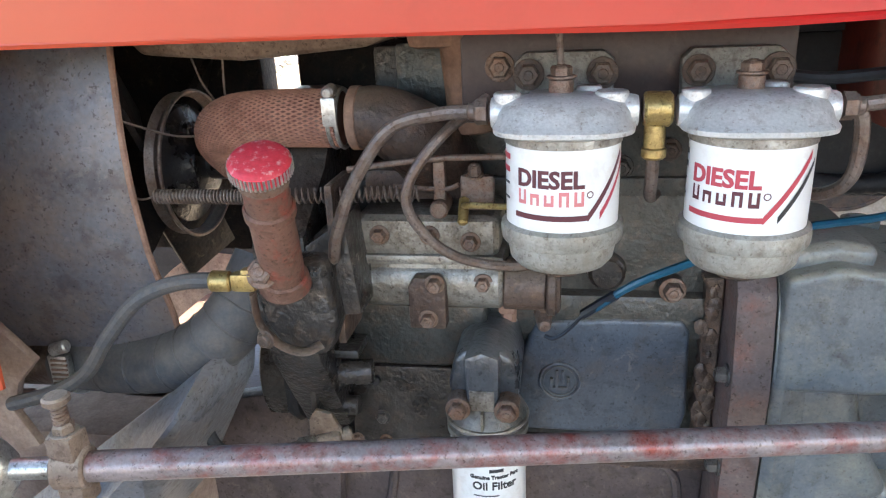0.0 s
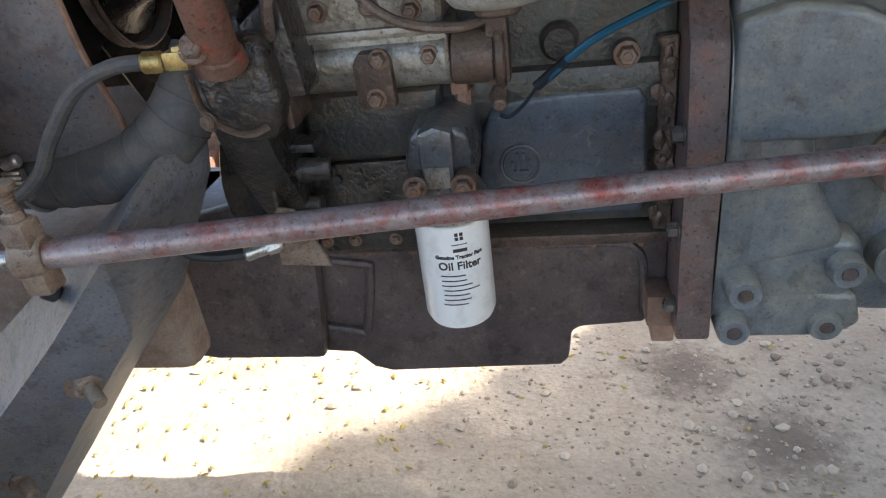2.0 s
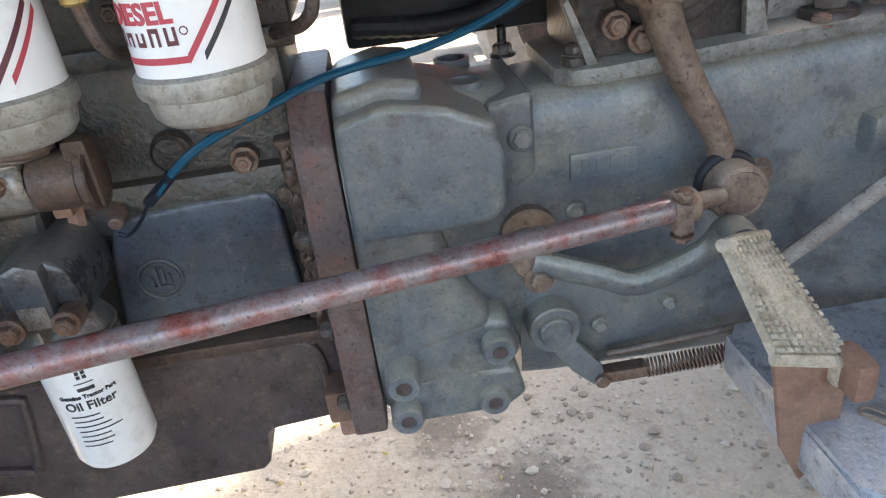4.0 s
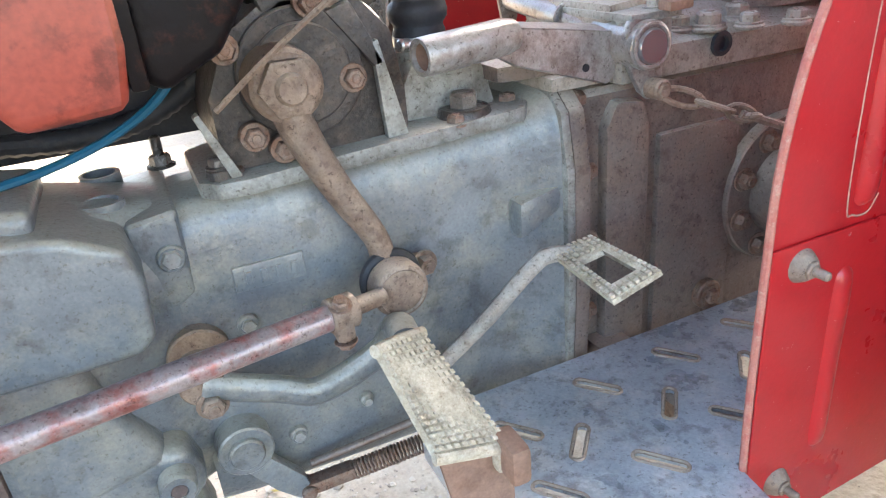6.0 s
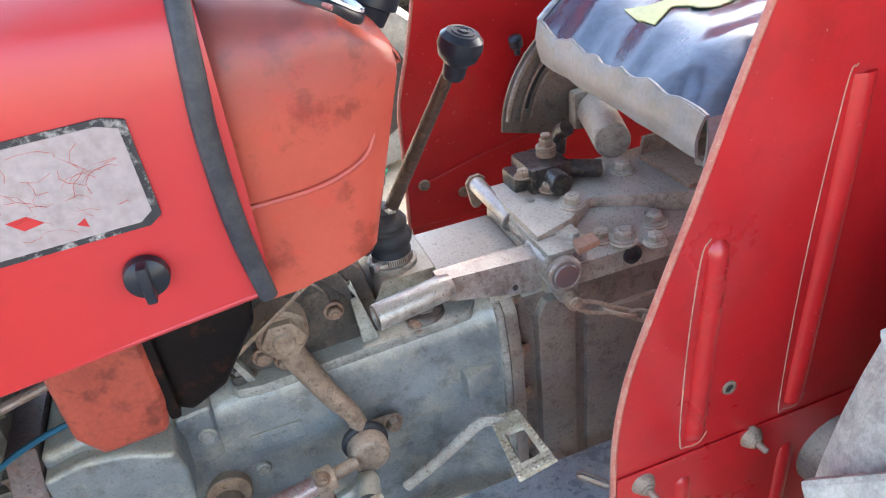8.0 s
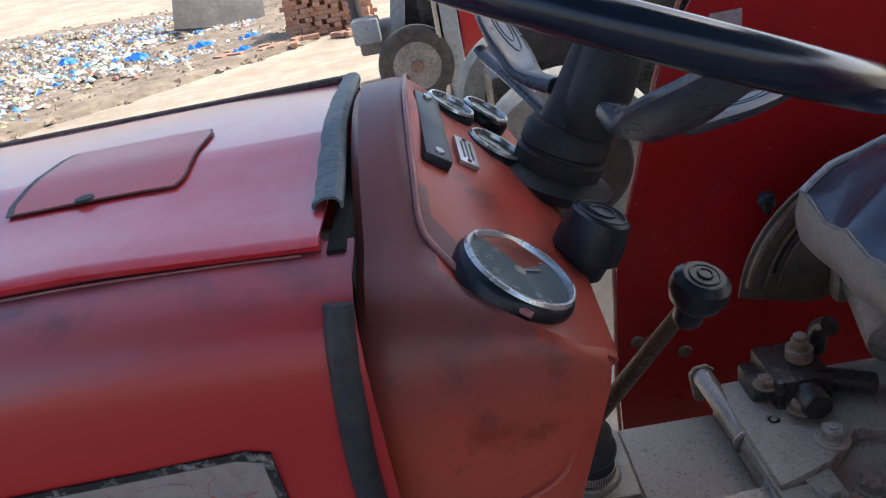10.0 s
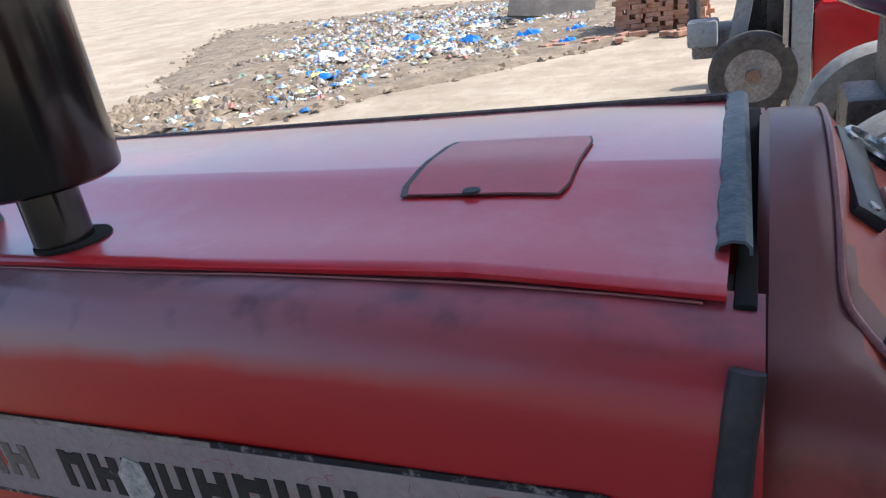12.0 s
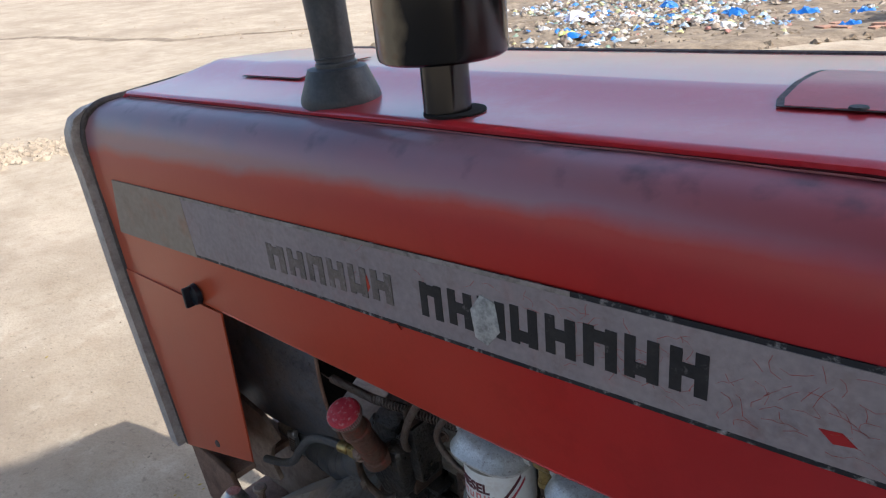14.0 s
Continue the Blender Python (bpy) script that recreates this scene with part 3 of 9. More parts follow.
def oil_filter():
    x, y = 0.066, 0.718
    t = thing("oil_filter", (x, y, 0.495), "white spin-on oil filter canister below its cast head", "filter", G)
    R = 0.0408
    part("canister", lathe([(0, 0.510), (0.030, 0.510), (0.037, 0.514), (R, 0.523), (R, 0.640), (R + 0.001, 0.645), (R - 0.004, 0.648), (0, 0.648)], (x, y, 0), seg=48), WHITE, t)
    part("seam_ring", lathe([(R - 0.003, 0.646), (R + 0.003, 0.648), (R + 0.003, 0.655), (R - 0.004, 0.658)], (x, y, 0), seg=48), ALU, t)
    head = lathe([(R - 0.003, 0.657), (R + 0.003, 0.660), (R, 0.672), (0.030, 0.690), (0.024, 0.71), (0, 0.715)], (x, y, 0), seg=40)
    body = prism([(-0.034, 0.683), (0.034, 0.683), (0.036, 0.715), (0.030, 0.742), (0.018, 0.752), (-0.018, 0.752), (-0.030, 0.742), (-0.036, 0.715)], "y", 0.690, 0.79, 0.010, 3)
    body.transform(Matrix.Translation((x, 0, 0)))
    nose = prism([(-0.016, 0.690), (0.016, 0.690), (0.018, 0.750), (0.0, 0.757), (-0.018, 0.750)], "y", 0.676, 0.74, 0.006, 2)
    nose.transform(Matrix.Translation((x, 0, 0)))
    part("filter_head", join(head, body, nose), FILTER_HEAD, t, "dark cast filter head")
    part("head_rib", join(box(x - 0.0015, x + 0.0015, 0.668, 0.69, 0.672, 0.692, 0.0008), ring((x, y, 0.664), (0, 0, 1), R + 0.0015, 0.0025, 44, 8)), ALU, t)
    part("label_patch", box(x - 0.013, x + 0.012, 0.6745, 0.68, 0.692, 0.715, 0.001), ALU, t)
    for dx in (-0.0245, 0.0245):
        part("filter_bolt", join(cyl((x + dx, 0.695, 0.695), (x + dx, 0.672, 0.695), 0.0125), hexa((x + dx, 0.673, 0.695), (0, -1, 0), 0.0095, 0.010)), BOLT, t)
    wrap_words(t, x, y, R + 0.0003, [("Genuine Tractor Part", 0.0062, 0.6075, 0.0), ("Oil Filter", 0.0135, 0.594, 0.0)], 0.28)
    bars = bmesh.new()
    rng = random.Random(4)
    for k in range(7):
        add(bars, wrap_strip(x, y, R + 0.0004, -0.28 + rng.uniform(-0.03, 0.03), 0.62 + rng.uniform(-0.3, 0.25), 0.586 - k * 0.0062, 0.0016))
    part("small_print", bars, INK, t)
    mark = wrap_strip(x, y, R + 0.0004, 0.10, 0.52, 0.6245, 0.0012)
    for a0, a1, z in ((0.20, 0.29, 0.6365), (0.33, 0.42, 0.6365), (0.20, 0.29, 0.6315), (0.33, 0.42, 0.6315)):
        add(mark, wrap_strip(x, y, R + 0.0004, a0, a1, z, 0.0042))
    part("maker_mark", mark, INK, t)
    part("maker_bar", wrap_strip(x, y, R + 0.0004, 0.12, 0.50, 0.6175, 0.0042), INK, t)


FILTER_HEAD = mat("worn_grey_filter_head", (0.035, 0.037, 0.042), (0.12, 0.125, 0.135), 0.3, 0.4, 18, 0.3, (0.05, 0.04, 0.032), 0.6, 160, low=0.5, spec=0.6, wear=(0.45, 0.45, 0.45), up=((0.30, 0.29, 0.27), 0.6))
INK = plain("printed_black", (0.03, 0.028, 0.03), 0.5)
INK_MAROON = plain("printed_maroon", (0.10, 0.022, 0.03), 0.5)
INK_RED = plain("printed_red", (0.45, 0.05, 0.07), 0.5)
INK_PINK = plain("printed_faded_red", (0.62, 0.20, 0.20), 0.5)


def wrap(bm, x, y, R, a0):
    """Bends flat work, x across and z up, round an upright can; a0 is the angle of its middle, from the side to the camera."""
    for v in bm.verts:
        a, out = a0 + v.co.x / R, R - v.co.y
        v.co = Vector((x + math.sin(a) * out, y - math.cos(a) * out, v.co.z))
    return bm


def wrap_text(x, y, R, text, size, z, a0, bold=0.0):
    bm = words(text, size, Matrix.Identity(4), 0.0003, bold)
    w = max(v.co.x for v in bm.verts) + min(v.co.x for v in bm.verts)
    bmesh.ops.subdivide_edges(bm, edges=[e for e in bm.edges if e.calc_length() > 0.003], cuts=2)
    for v in bm.verts:
        v.co = Vector((v.co.x - w / 2, -v.co.z, z + v.co.y))
    return wrap(bm, x, y, R, a0)


def wrap_words(t, x, y, R, rows, a0):
    for text, size, z, _ in rows:
        part("lettering", wrap_text(x, y, R, text, size, z, a0, 0.0003), INK, t)


def wrap_strip(x, y, R, a0, a1, z, h, z1=None):
    """A printed stripe on a can, from angle a0 at z to angle a1 at z1."""
    z1 = z if z1 is None else z1
    n = 14
    rows = []
    for k in range(n + 1):
        a, zz = a0 + (a1 - a0) * k / n, z + (z1 - z) * k / n
        rows.append([(x + math.sin(a) * R, y - math.cos(a) * R, zz - h / 2), (x + math.sin(a) * R, y - math.cos(a) * R, zz + h / 2)])
    return loft(rows)


def fuel_filter(x, y, first):
    t = thing("fuel_filter", (x, y, 0.868), "white fuel filter can with an aluminium head and grey bowl" if first else "white fuel filter can with red stripes, aluminium head and grey bowl", "filter", "pair of fuel filters")
    R = 0.0445
    can = part("canister", lathe([(R - 0.002, 0.912), (R, 0.914), (R, 0.979), (R - 0.002, 0.981)], (x, y, 0), seg=56), WHITE, t)
    part("bowl", lathe([(0, 0.876), (0.029, 0.876), (0.037, 0.8785), (0.0415, 0.884), (R - 0.0012, 0.893), (R - 0.0012, 0.8975), (R + 0.0030, 0.8990), (R + 0.0042, 0.9010), (R + 0.0046, 0.9085), (R + 0.0040, 0.9125), (R + 0.0010, 0.915), (R - 0.003, 0.915)], (x, y, 0), seg=56), CREAM, t)
    part("collar", lathe([(R - 0.003, 0.977), (R + 0.001, 0.978), (R + 0.001, 0.986), (R - 0.003, 0.988)], (x, y, 0), seg=48), ALU, t)
    # cast head: a rounded slab with a flared lip, through ports at both ends
    rows = []
    for z, hx, hy, e in ((0.985, 0.0475, 0.0465, 0.8), (0.987, 0.0535, 0.0490, 0.62), (0.9905, 0.0540, 0.0495, 0.62), (0.9925, 0.0525, 0.0475, 0.62), (0.9950, 0.0510, 0.0435, 0.66), (1.0010, 0.0500, 0.0395, 0.72), (1.0070, 0.0470, 0.0325, 0.8), (1.0110, 0.0390, 0.0235, 0.9), (1.0130, 0.0260, 0.0150, 1.0)):
        row = []
        for k in range(48):
            a = 2 * math.pi * k / 48
            ca, sa = math.cos(a), math.sin(a)
            row.append((x + hx * abs(ca) ** e * (1 if ca > 0 else -1), y + hy * abs(sa) ** e * (1 if sa > 0 else -1), z))
        rows.append(row)
    head = loft(rows, True, True)
    for s in (-1, 1):
        add(head, lathe([(0.0145, 0), (0.0138, 0.010), (0.0122, 0.0195), (0.0112, 0.0215), (0, 0.0215)], (x + s * 0.034, y - 0.002, 0.9995), (s, 0, 0), 24))
    add(head, box(x - 0.03, x + 0.03, y + 0.01, y + 0.07, 0.990, 1.008, 0.006, 2))
    part("filter_head", head, ALU_CLEAN, t, angle=42)
    for dx, dy, r in ((0.036, -0.004, 0.0125), (-0.043, -0.003, 0.0105), (0.020, 0.028, 0.010)):
        part("head_plug", lathe([(r, 0), (r, 0.0085), (r - 0.0012, 0.0098), (r * 0.5, 0.0100), (0, 0.0100)], (x + dx, y + dy, 1.0055), (0, 0, 1), 26), ALU_CLEAN, t)
    part("drain_boss", lathe([(0.017, 0.868), (0.019, 0.870), (0.019, 0.877), (0, 0.877)], (x, y, 0), seg=24), CAST_BROWN, t)
    b = prism([(-0.042, 0.985), (0.042, 0.985), (0.043, 1.030), (0.034, 1.038), (-0.034, 1.038), (-0.043, 1.030)], "y", 0.698, 0.712, 0.004)
    b.transform(Matrix.Translation((x, 0, 0)))
    part("bracket", join(b, box(x - 0.035, x + 0.035, y + 0.03, 0.712, 0.992, 1.004, 0.004)), MOUNT, t)
    for dx in (-0.030, 0.032):
        part("bracket_bolt", join(cyl((x + dx, 0.70, 1.020), (x + dx, 0.692, 1.020), 0.0125), hexa((x + dx, 0.693, 1.020), (0, -1, 0), 0.010, 0.010)), CAST_BROWN, t)
    part("bleed_screw", join(cyl((x - 0.002, y + 0.01, 1.008), (x - 0.002, y + 0.01, 1.024), 0.0095, seg=20), hexa((x - 0.002, y + 0.01, 1.024), (0, 0, 1), 0.0085, 0.009)), BOLT, t)
    for s in (-1, 1):
        part("union_nut", join(hexa((x + s * 0.059, y, 1.000), (s, 0, 0), 0.0105, 0.010, False), cyl((x + s * 0.066, y, 1.000), (x + s * 0.075, y, 1.000), 0.007)), PIPE, t)
    # print on the can
    A, B = (INK_MAROON, INK_PINK) if first else (INK_MAROON, INK_MAROON)
    Rp = R + 0.0003
    o = 0.0 if first else -0.40
    a0 = -0.22 + o
    part("lettering", wrap_text(x, y, Rp, "DIESEL", 0.0183, 0.9497, a0, 0.0006), INK_MAROON if first else INK_RED, can)
    for k in range(5):
        u = a0 + (-0.47 + 0.235 * k) * 1.08
        hh = 0.0115 if k in (0, 3, 4) else 0.009
        part("name_block", join(wrap_strip(x, y, Rp, u - 0.085, u - 0.035, 0.9355 + hh / 2, hh), wrap_strip(x, y, Rp, u + 0.035, u + 0.085, 0.9355 + hh / 2, hh), wrap_strip(x, y, Rp, u - 0.085, u + 0.085, 0.9355 + (0.0015 if k % 2 == 0 else hh - 0.0015), 0.003)), B, can)
    part("registered_mark", wrap_ring(x, y, Rp, a0 + 0.70, 0.944, 0.0024), INK_MAROON, can)
    part("stripe", join(wrap_strip(x, y, Rp, o - 0.90, o + 0.47, 0.9262, 0.0044), wrap_strip(x, y, Rp, o + 0.45, o + 1.28, 0.9262, 0.0064, 0.972)), INK_MAROON if first else INK_RED, can)
    part("stripe", wrap_strip(x, y, Rp, o + 0.68, o + 1.42, 0.9262, 0.0056, 0.966), INK_RED if first else INK, can)
    part("stripe", join(wrap_strip(x, y, Rp, o - 1.6, o - 1.08, 0.9690, 0.0046), wrap_strip(x, y, Rp, o - 1.6, o - 1.10, 0.959, 0.0046)), INK_RED if first else INK, can)
    part("stripe", join(wrap_strip(x, y, Rp, o - 1.6, o - 1.12, 0.948, 0.0022), wrap_strip(x, y, Rp, o - 1.6, o - 1.12, 0.936, 0.0022)), INK, can)
    return t


def wrap_ring(x, y, R, a0, z, r):
    bm = ring((0, 0, 0), (0, 1, 0), r, 0.0004, 14, 4)
    for v in bm.verts:
        v.co = Vector((v.co.x, v.co.y * 0.3, z + v.co.z))
    return wrap(bm, x, y, R, a0)


def filter_backplate():
    t = thing("filter_bracket", (0.21, 0.72, 0.97), "grimy brown steel plate carrying the filters", "bracket", G)
    part("plate", prism([(0.05, 0.975), (0.05, 1.05), (0.06, 1.06), (0.325, 1.06), (0.332, 1.05), (0.332, 0.985)], "y", 0.714, 0.722, 0.002), BACKING, t)
    part("plate_bolt", hexa((0.085, 0.714, 1.025), (0, -1, 0), 0.010, 0.009), BOLT, t)
    part("stay", box(0.12, 0.30, 0.722, 0.80, 1.0, 1.012, 0.003), CAST_BROWN, t)


def injection_pump():
    t = thing("injection_pump", (0, 0.74, 0.77), "worn aluminium diesel injection pump bolted to the engine", "pump", G)
    ax = 0.735
    part("pump_body", join(cyl((-0.082, ax, 0.812), (0.085, ax, 0.812), 0.030, 0.030, 32, 0.004), box(-0.06, 0.085, 0.712, 0.80, 0.80, 0.842, 0.008)), ALU, t)
    part("governor_cover", join(box(-0.062, 0.083, 0.706, 0.79, 0.842, 0.888, 0.014, 3), box(-0.066, 0.087, 0.702, 0.79, 0.838, 0.848, 0.003)), ALU, t)
    part("name_cover", join(prism([(-0.008, 0.772), (0.030, 0.772), (0.030, 0.819), (0.023, 0.828), (-0.001, 0.828), (-0.008, 0.818)], "y", 0.694, 0.712, 0.004)), CAST_BROWN, t)
    part("mounting_flange", join(prism([(0.697, 0.79), (0.705, 0.84), (0.735, 0.862), (0.765, 0.84), (0.775, 0.79), (0.735, 0.765)], "x", -0.112, -0.098, 0.004), cyl((-0.1, ax, 0.812), (-0.08, ax, 0.812), 0.036)), CAST, t)
    part("flange_nut", hexa((-0.098, 0.705, 0.812), (1, 0, 0), 0.009, 0.014), BOLT, t)
    part("end_cap", join(cyl((0.085, ax, 0.808), (0.128, ax, 0.806), 0.027, 0.026), cyl((0.128, ax, 0.806), (0.138, ax, 0.806), 0.031), box(0.12, 0.142, 0.72, 0.745, 0.78, 0.845, 0.005)), CAST_BROWN, t)
    for x, y, z, d in ((-0.035, 0.706, 0.868, (0, -1, 0)), (0.015, 0.706, 0.868, (0, -1, 0)), (0.055, 0.706, 0.862, (0, -1, 0)), (0.066, 0.708, 0.818, (0, -1, 0)), (0.012, 0.694, 0.784, (0, -1, 0)), (0.02, 0.694, 0.822, (0, -1, 0))):
        part("pump_bolt", hexa((x, y, z), d, 0.0075, 0.010), BOLT, t)
    part("throttle_arm", join(box(0.02, 0.032, 0.71, 0.72, 0.888, 0.94, 0.003), cyl((0.026, 0.735, 0.895), (0.026, 0.70, 0.895), 0.009), box(0.045, 0.078, 0.715, 0.725, 0.89, 0.925, 0.004), hexa((0.06, 0.715, 0.925), (0, -0.3, 1), 0.006, 0.012), tube([(-0.02, 0.715, 0.915), (0.03, 0.712, 0.913), (0.045, 0.71, 0.918)], 0.0025, 6, 4)), BOLT, t)
    part("stop_lever", join(tube([(0.05, 0.70, 0.90), (0.06, 0.685, 0.905), (0.10, 0.68, 0.905)], 0.003, 8, 5), cyl((0.05, 0.71, 0.905), (0.05, 0.69, 0.885), 0.005)), BRASS, t)


def filler_and_front():
    t = thing("timing_case", (-0.15, 0.75, 0.6), "dirty dark cast timing case at the engine front", "casting", G)
    case = prism([(0.74, 0.62), (0.83, 0.60), (0.83, 1.0), (0.80, 1.0), (0.74, 0.93), (0.66, 0.88), (0.65, 0.80), (0.67, 0.74)], "x", -0.150, -0.095, 0.008)
    part("case", case, CAST, t)
    part("front_web", join(prism([(-0.145, 0.85), (-0.095, 0.868), (-0.07, 0.865), (-0.062, 0.80), (-0.075, 0.768), (-0.115, 0.766), (-0.135, 0.80)], "y", 0.635, 0.70, 0.012, 3), prism([(-0.10, 0.87), (-0.055, 0.90), (-0.045, 0.80), (-0.085, 0.80)], "y", 0.66, 0.72, 0.008)), CAST, t)
    part("rib", box(-0.072, -0.064, 0.66, 0.72, 0.77, 0.93, 0.003), CAST_BROWN, t)
    part("strap", join(tube([(-0.128, 0.607, 0.846), (-0.126, 0.609, 0.815), (-0.112, 0.613, 0.793), (-0.092, 0.618, 0.783), (-0.078, 0.63, 0.785)], 0.006, 8, 5, flat=0.4), hexa((-0.122, 0.608, 0.800), (-0.3, -1, 0), 0.007, 0.006)), CAST_BROWN, t)
    part("lower_bracket", join(box(-0.126, -0.119, 0.70, 0.76, 0.64, 0.755, 0.003), cyl((-0.115, 0.72, 0.70), (-0.06, 0.73, 0.70), 0.014), cyl((-0.115, 0.73, 0.655), (-0.08, 0.73, 0.655), 0.011), box(-0.115, -0.07, 0.71, 0.75, 0.725, 0.735, 0.003)), CAST, t)
    part("crank_pulley", join(cyl((-0.21, 0.84, 0.66), (-0.13, 0.84, 0.66), 0.085, seg=40), cyl((-0.135, 0.84, 0.66), (-0.09, 0.84, 0.66), 0.06)), CAST, t)
    belt = thing("fan_belt", (-0.17, 0.84, 0.6), "black rubber fan belt at the engine front", "belt", G)
    part("band", tube([(-0.17, 0.755, 0.66), (-0.172, 0.76, 0.80), (-0.175, 0.80, 0.90), (-0.175, 0.86, 0.92), (-0.175, 0.90, 0.88), (-0.172, 0.92, 0.74), (-0.17, 0.92, 0.64), (-0.17, 0.84, 0.575), (-0.17, 0.765, 0.62), (-0.17, 0.755, 0.66)], 0.009, 8, 6), RUBBER, belt)
    f = thing("oil_filler", (-0.11, 0.62, 0.85), "rusty red oil filler tube with a chipped red cap", "filler", G)
    a, b = Vector((-0.105, 0.628, 0.848)), Vector((-0.088, 0.572, 0.965))
    d = (b - a).normalized()
    part("tube", join(cyl(a, b, 0.0195, 0.0185, seg=28), cyl(a + d * 0.085, a + d * 0.096, 0.0215, seg=28), cyl(a - d * 0.004, a + d * 0.012, 0.024, 0.022, seg=28)), RED_RUST, f)
    part("collar", cyl(b - d * 0.012, b + d * 0.006, 0.0205, seg=28), BOLT, f)
    part("cap", lathe([(0.022, 0), (0.0242, 0.002), (0.0245, 0.0105), (0.0225, 0.0135), (0.0205, 0.0145), (0, 0.0155)], b, d, 40), [RED_CHIP], f, "red cap with chipped paint and knurled rim")
    k = bmesh.new()
    side = d.cross(Vector((1, 0, 0))).normalized()
    other = d.cross(side)
    for i in range(44):
        an = 2 * math.pi * i / 44
        q = b + (side * math.cos(an) + other * math.sin(an)) * 0.0243
        add(k, cyl(q + d * 0.001, q + d * 0.0105, 0.0011, seg=5, bev=0))
    part("knurl", k, STEEL, f)
    u = thing("brass_union", (-0.13, 0.607, 0.85), "brass pipe fitting with hose on the engine front", "fitting", G)
    part("clip", join(box(-0.145, -0.122, 0.600, 0.614, 0.849, 0.866, 0.004), box(-0.135, -0.110, 0.602, 0.612, 0.856, 0.870, 0.003)), BRASS, u)
    part("bolt", hexa((-0.115, 0.605, 0.866), (0.1, -0.9, 0.5), 0.0105, 0.010), BOLT, u)
    hz = [(-0.148, 0.608, 0.857), (-0.19, 0.60, 0.858), (-0.235, 0.60, 0.84), (-0.275, 0.60, 0.80), (-0.305, 0.60, 0.762), (-0.345, 0.60, 0.738), (-0.40, 0.60, 0.72)]
    part("hose", tube(hz, 0.0072, 10), HOSE, u)
    part("ferrule", cyl((-0.165, 0.604, 0.858), (-0.146, 0.607, 0.857), 0.0095), BRASS, u)


RUSTY_DUST = mat("dusty_rusty_sheet", (0.27, 0.19, 0.145), (0.36, 0.27, 0.21), 0.8, 0, 12, 0.3, (0.16, 0.10, 0.075), 0.6, 140)
RED_RUST = mat("rusty_red_tube", (0.11, 0.062, 0.046), (0.20, 0.10, 0.07), 0.6, 0.1, 16, 0.25, (0.30, 0.045, 0.028), 0.85, 160, low=0.50)
RED_CHIP = mat("chipped_red_cap", (0.52, 0.03, 0.05), (0.56, 0.05, 0.065), 0.4, 0, 60, 0.15, (0.70, 0.56, 0.52), 1.0, 160, 0, 0.1, 0.54)
BRAID = mat("braid_thread", (0.30, 0.135, 0.09), (0.42, 0.22, 0.155), 0.8, 0, 20, 0.1, (0.12, 0.06, 0.04), 0.5, 150)


def braided():
    m = mat("red_braided_hose", (0.10, 0.04, 0.03), (0.17, 0.07, 0.05), 0.75, 0, 12, 0.1, (0.20, 0.15, 0.11), 0.5, 150)
    return m


def upper_hose():
    t = thing("radiator_hose", (-0.12, 0.75, 0.94), "rust-red braided radiator hose with a steel clamp", "hose", G)
    line = [(-0.215, 0.80, 0.925), (-0.215, 0.765, 0.955), (-0.19, 0.745, 0.973), (-0.14, 0.738, 0.978), (-0.072, 0.735, 0.978)]
    part("hose", tube(line, 0.0275, 24, 10), braided(), t)
    # raised crossing threads
    sp = smooth_path(line, 10)
    w = bmesh.new()
    for s in (-1, 1):
        for k in range(40):
            pts = []
            for i in range(0, len(sp)):
                p = sp[i]
                d = (sp[min(i + 1, len(sp) - 1)] - sp[max(i - 1, 0)]).normalized()
                u = Vector((0, 0, 1)) - d * d.z
                u.normalize()
                v = d.cross(u)
                a = 2 * math.pi * k / 40 + s * i * 0.10
                pts.append(p + (u * math.cos(a) + v * math.sin(a)) * 0.0276)
            add(w, tube(pts, 0.0011, 4, 0))
    tagged(part("braid", w, BRAID, t), kind="stuff")
    part("clamp", join(ring((-0.078, 0.735, 0.978), (1, 0, 0), 0.0283, 0.0022, 40, 6), ring((-0.070, 0.735, 0.978), (1, 0, 0), 0.0283, 0.0022, 40, 6), box(-0.082, -0.068, 0.704, 0.709, 0.975, 1.002, 0.002), cyl((-0.075, 0.704, 1.006), (-0.075, 0.722, 1.008), 0.006)), STEEL, t)
    part("hose_end", lathe([(0.028, 0), (0.031, 0.002), (0.031, 0.010), (0.027, 0.012)], (-0.062, 0.735, 0.978), (1, 0, 0), 28), RUSTY, t)
    w = thing("water_outlet", (0.0, 0.75, 0.93), "dusty cast water outlet elbow on the cylinder head", "casting", G)
    part("elbow", tube([(-0.06, 0.735, 0.978), (-0.03, 0.737, 0.975), (0.0, 0.745, 0.955), (0.015, 0.77, 0.93), (0.02, 0.80, 0.91)], 0.031, 20, 8, radii=[0.029, 0.033, 0.038, 0.04, 0.04]), CAST_BROWN, w)
    part("foot", box(-0.06, 0.06, 0.745, 0.80, 0.89, 0.925, 0.012), CAST_BROWN, w)
    m = thing("intake_casting", (0.04, 0.76, 1.0), "rusty brown cast elbow under the bonnet edge", "casting", G)
    part("elbow", join(box(-0.005, 0.085, 0.735, 0.80, 1.04, 1.075, 0.01), cyl((0.05, 0.76, 1.06), (0.055, 0.77, 0.96), 0.028, 0.026)), RUSTY, m)


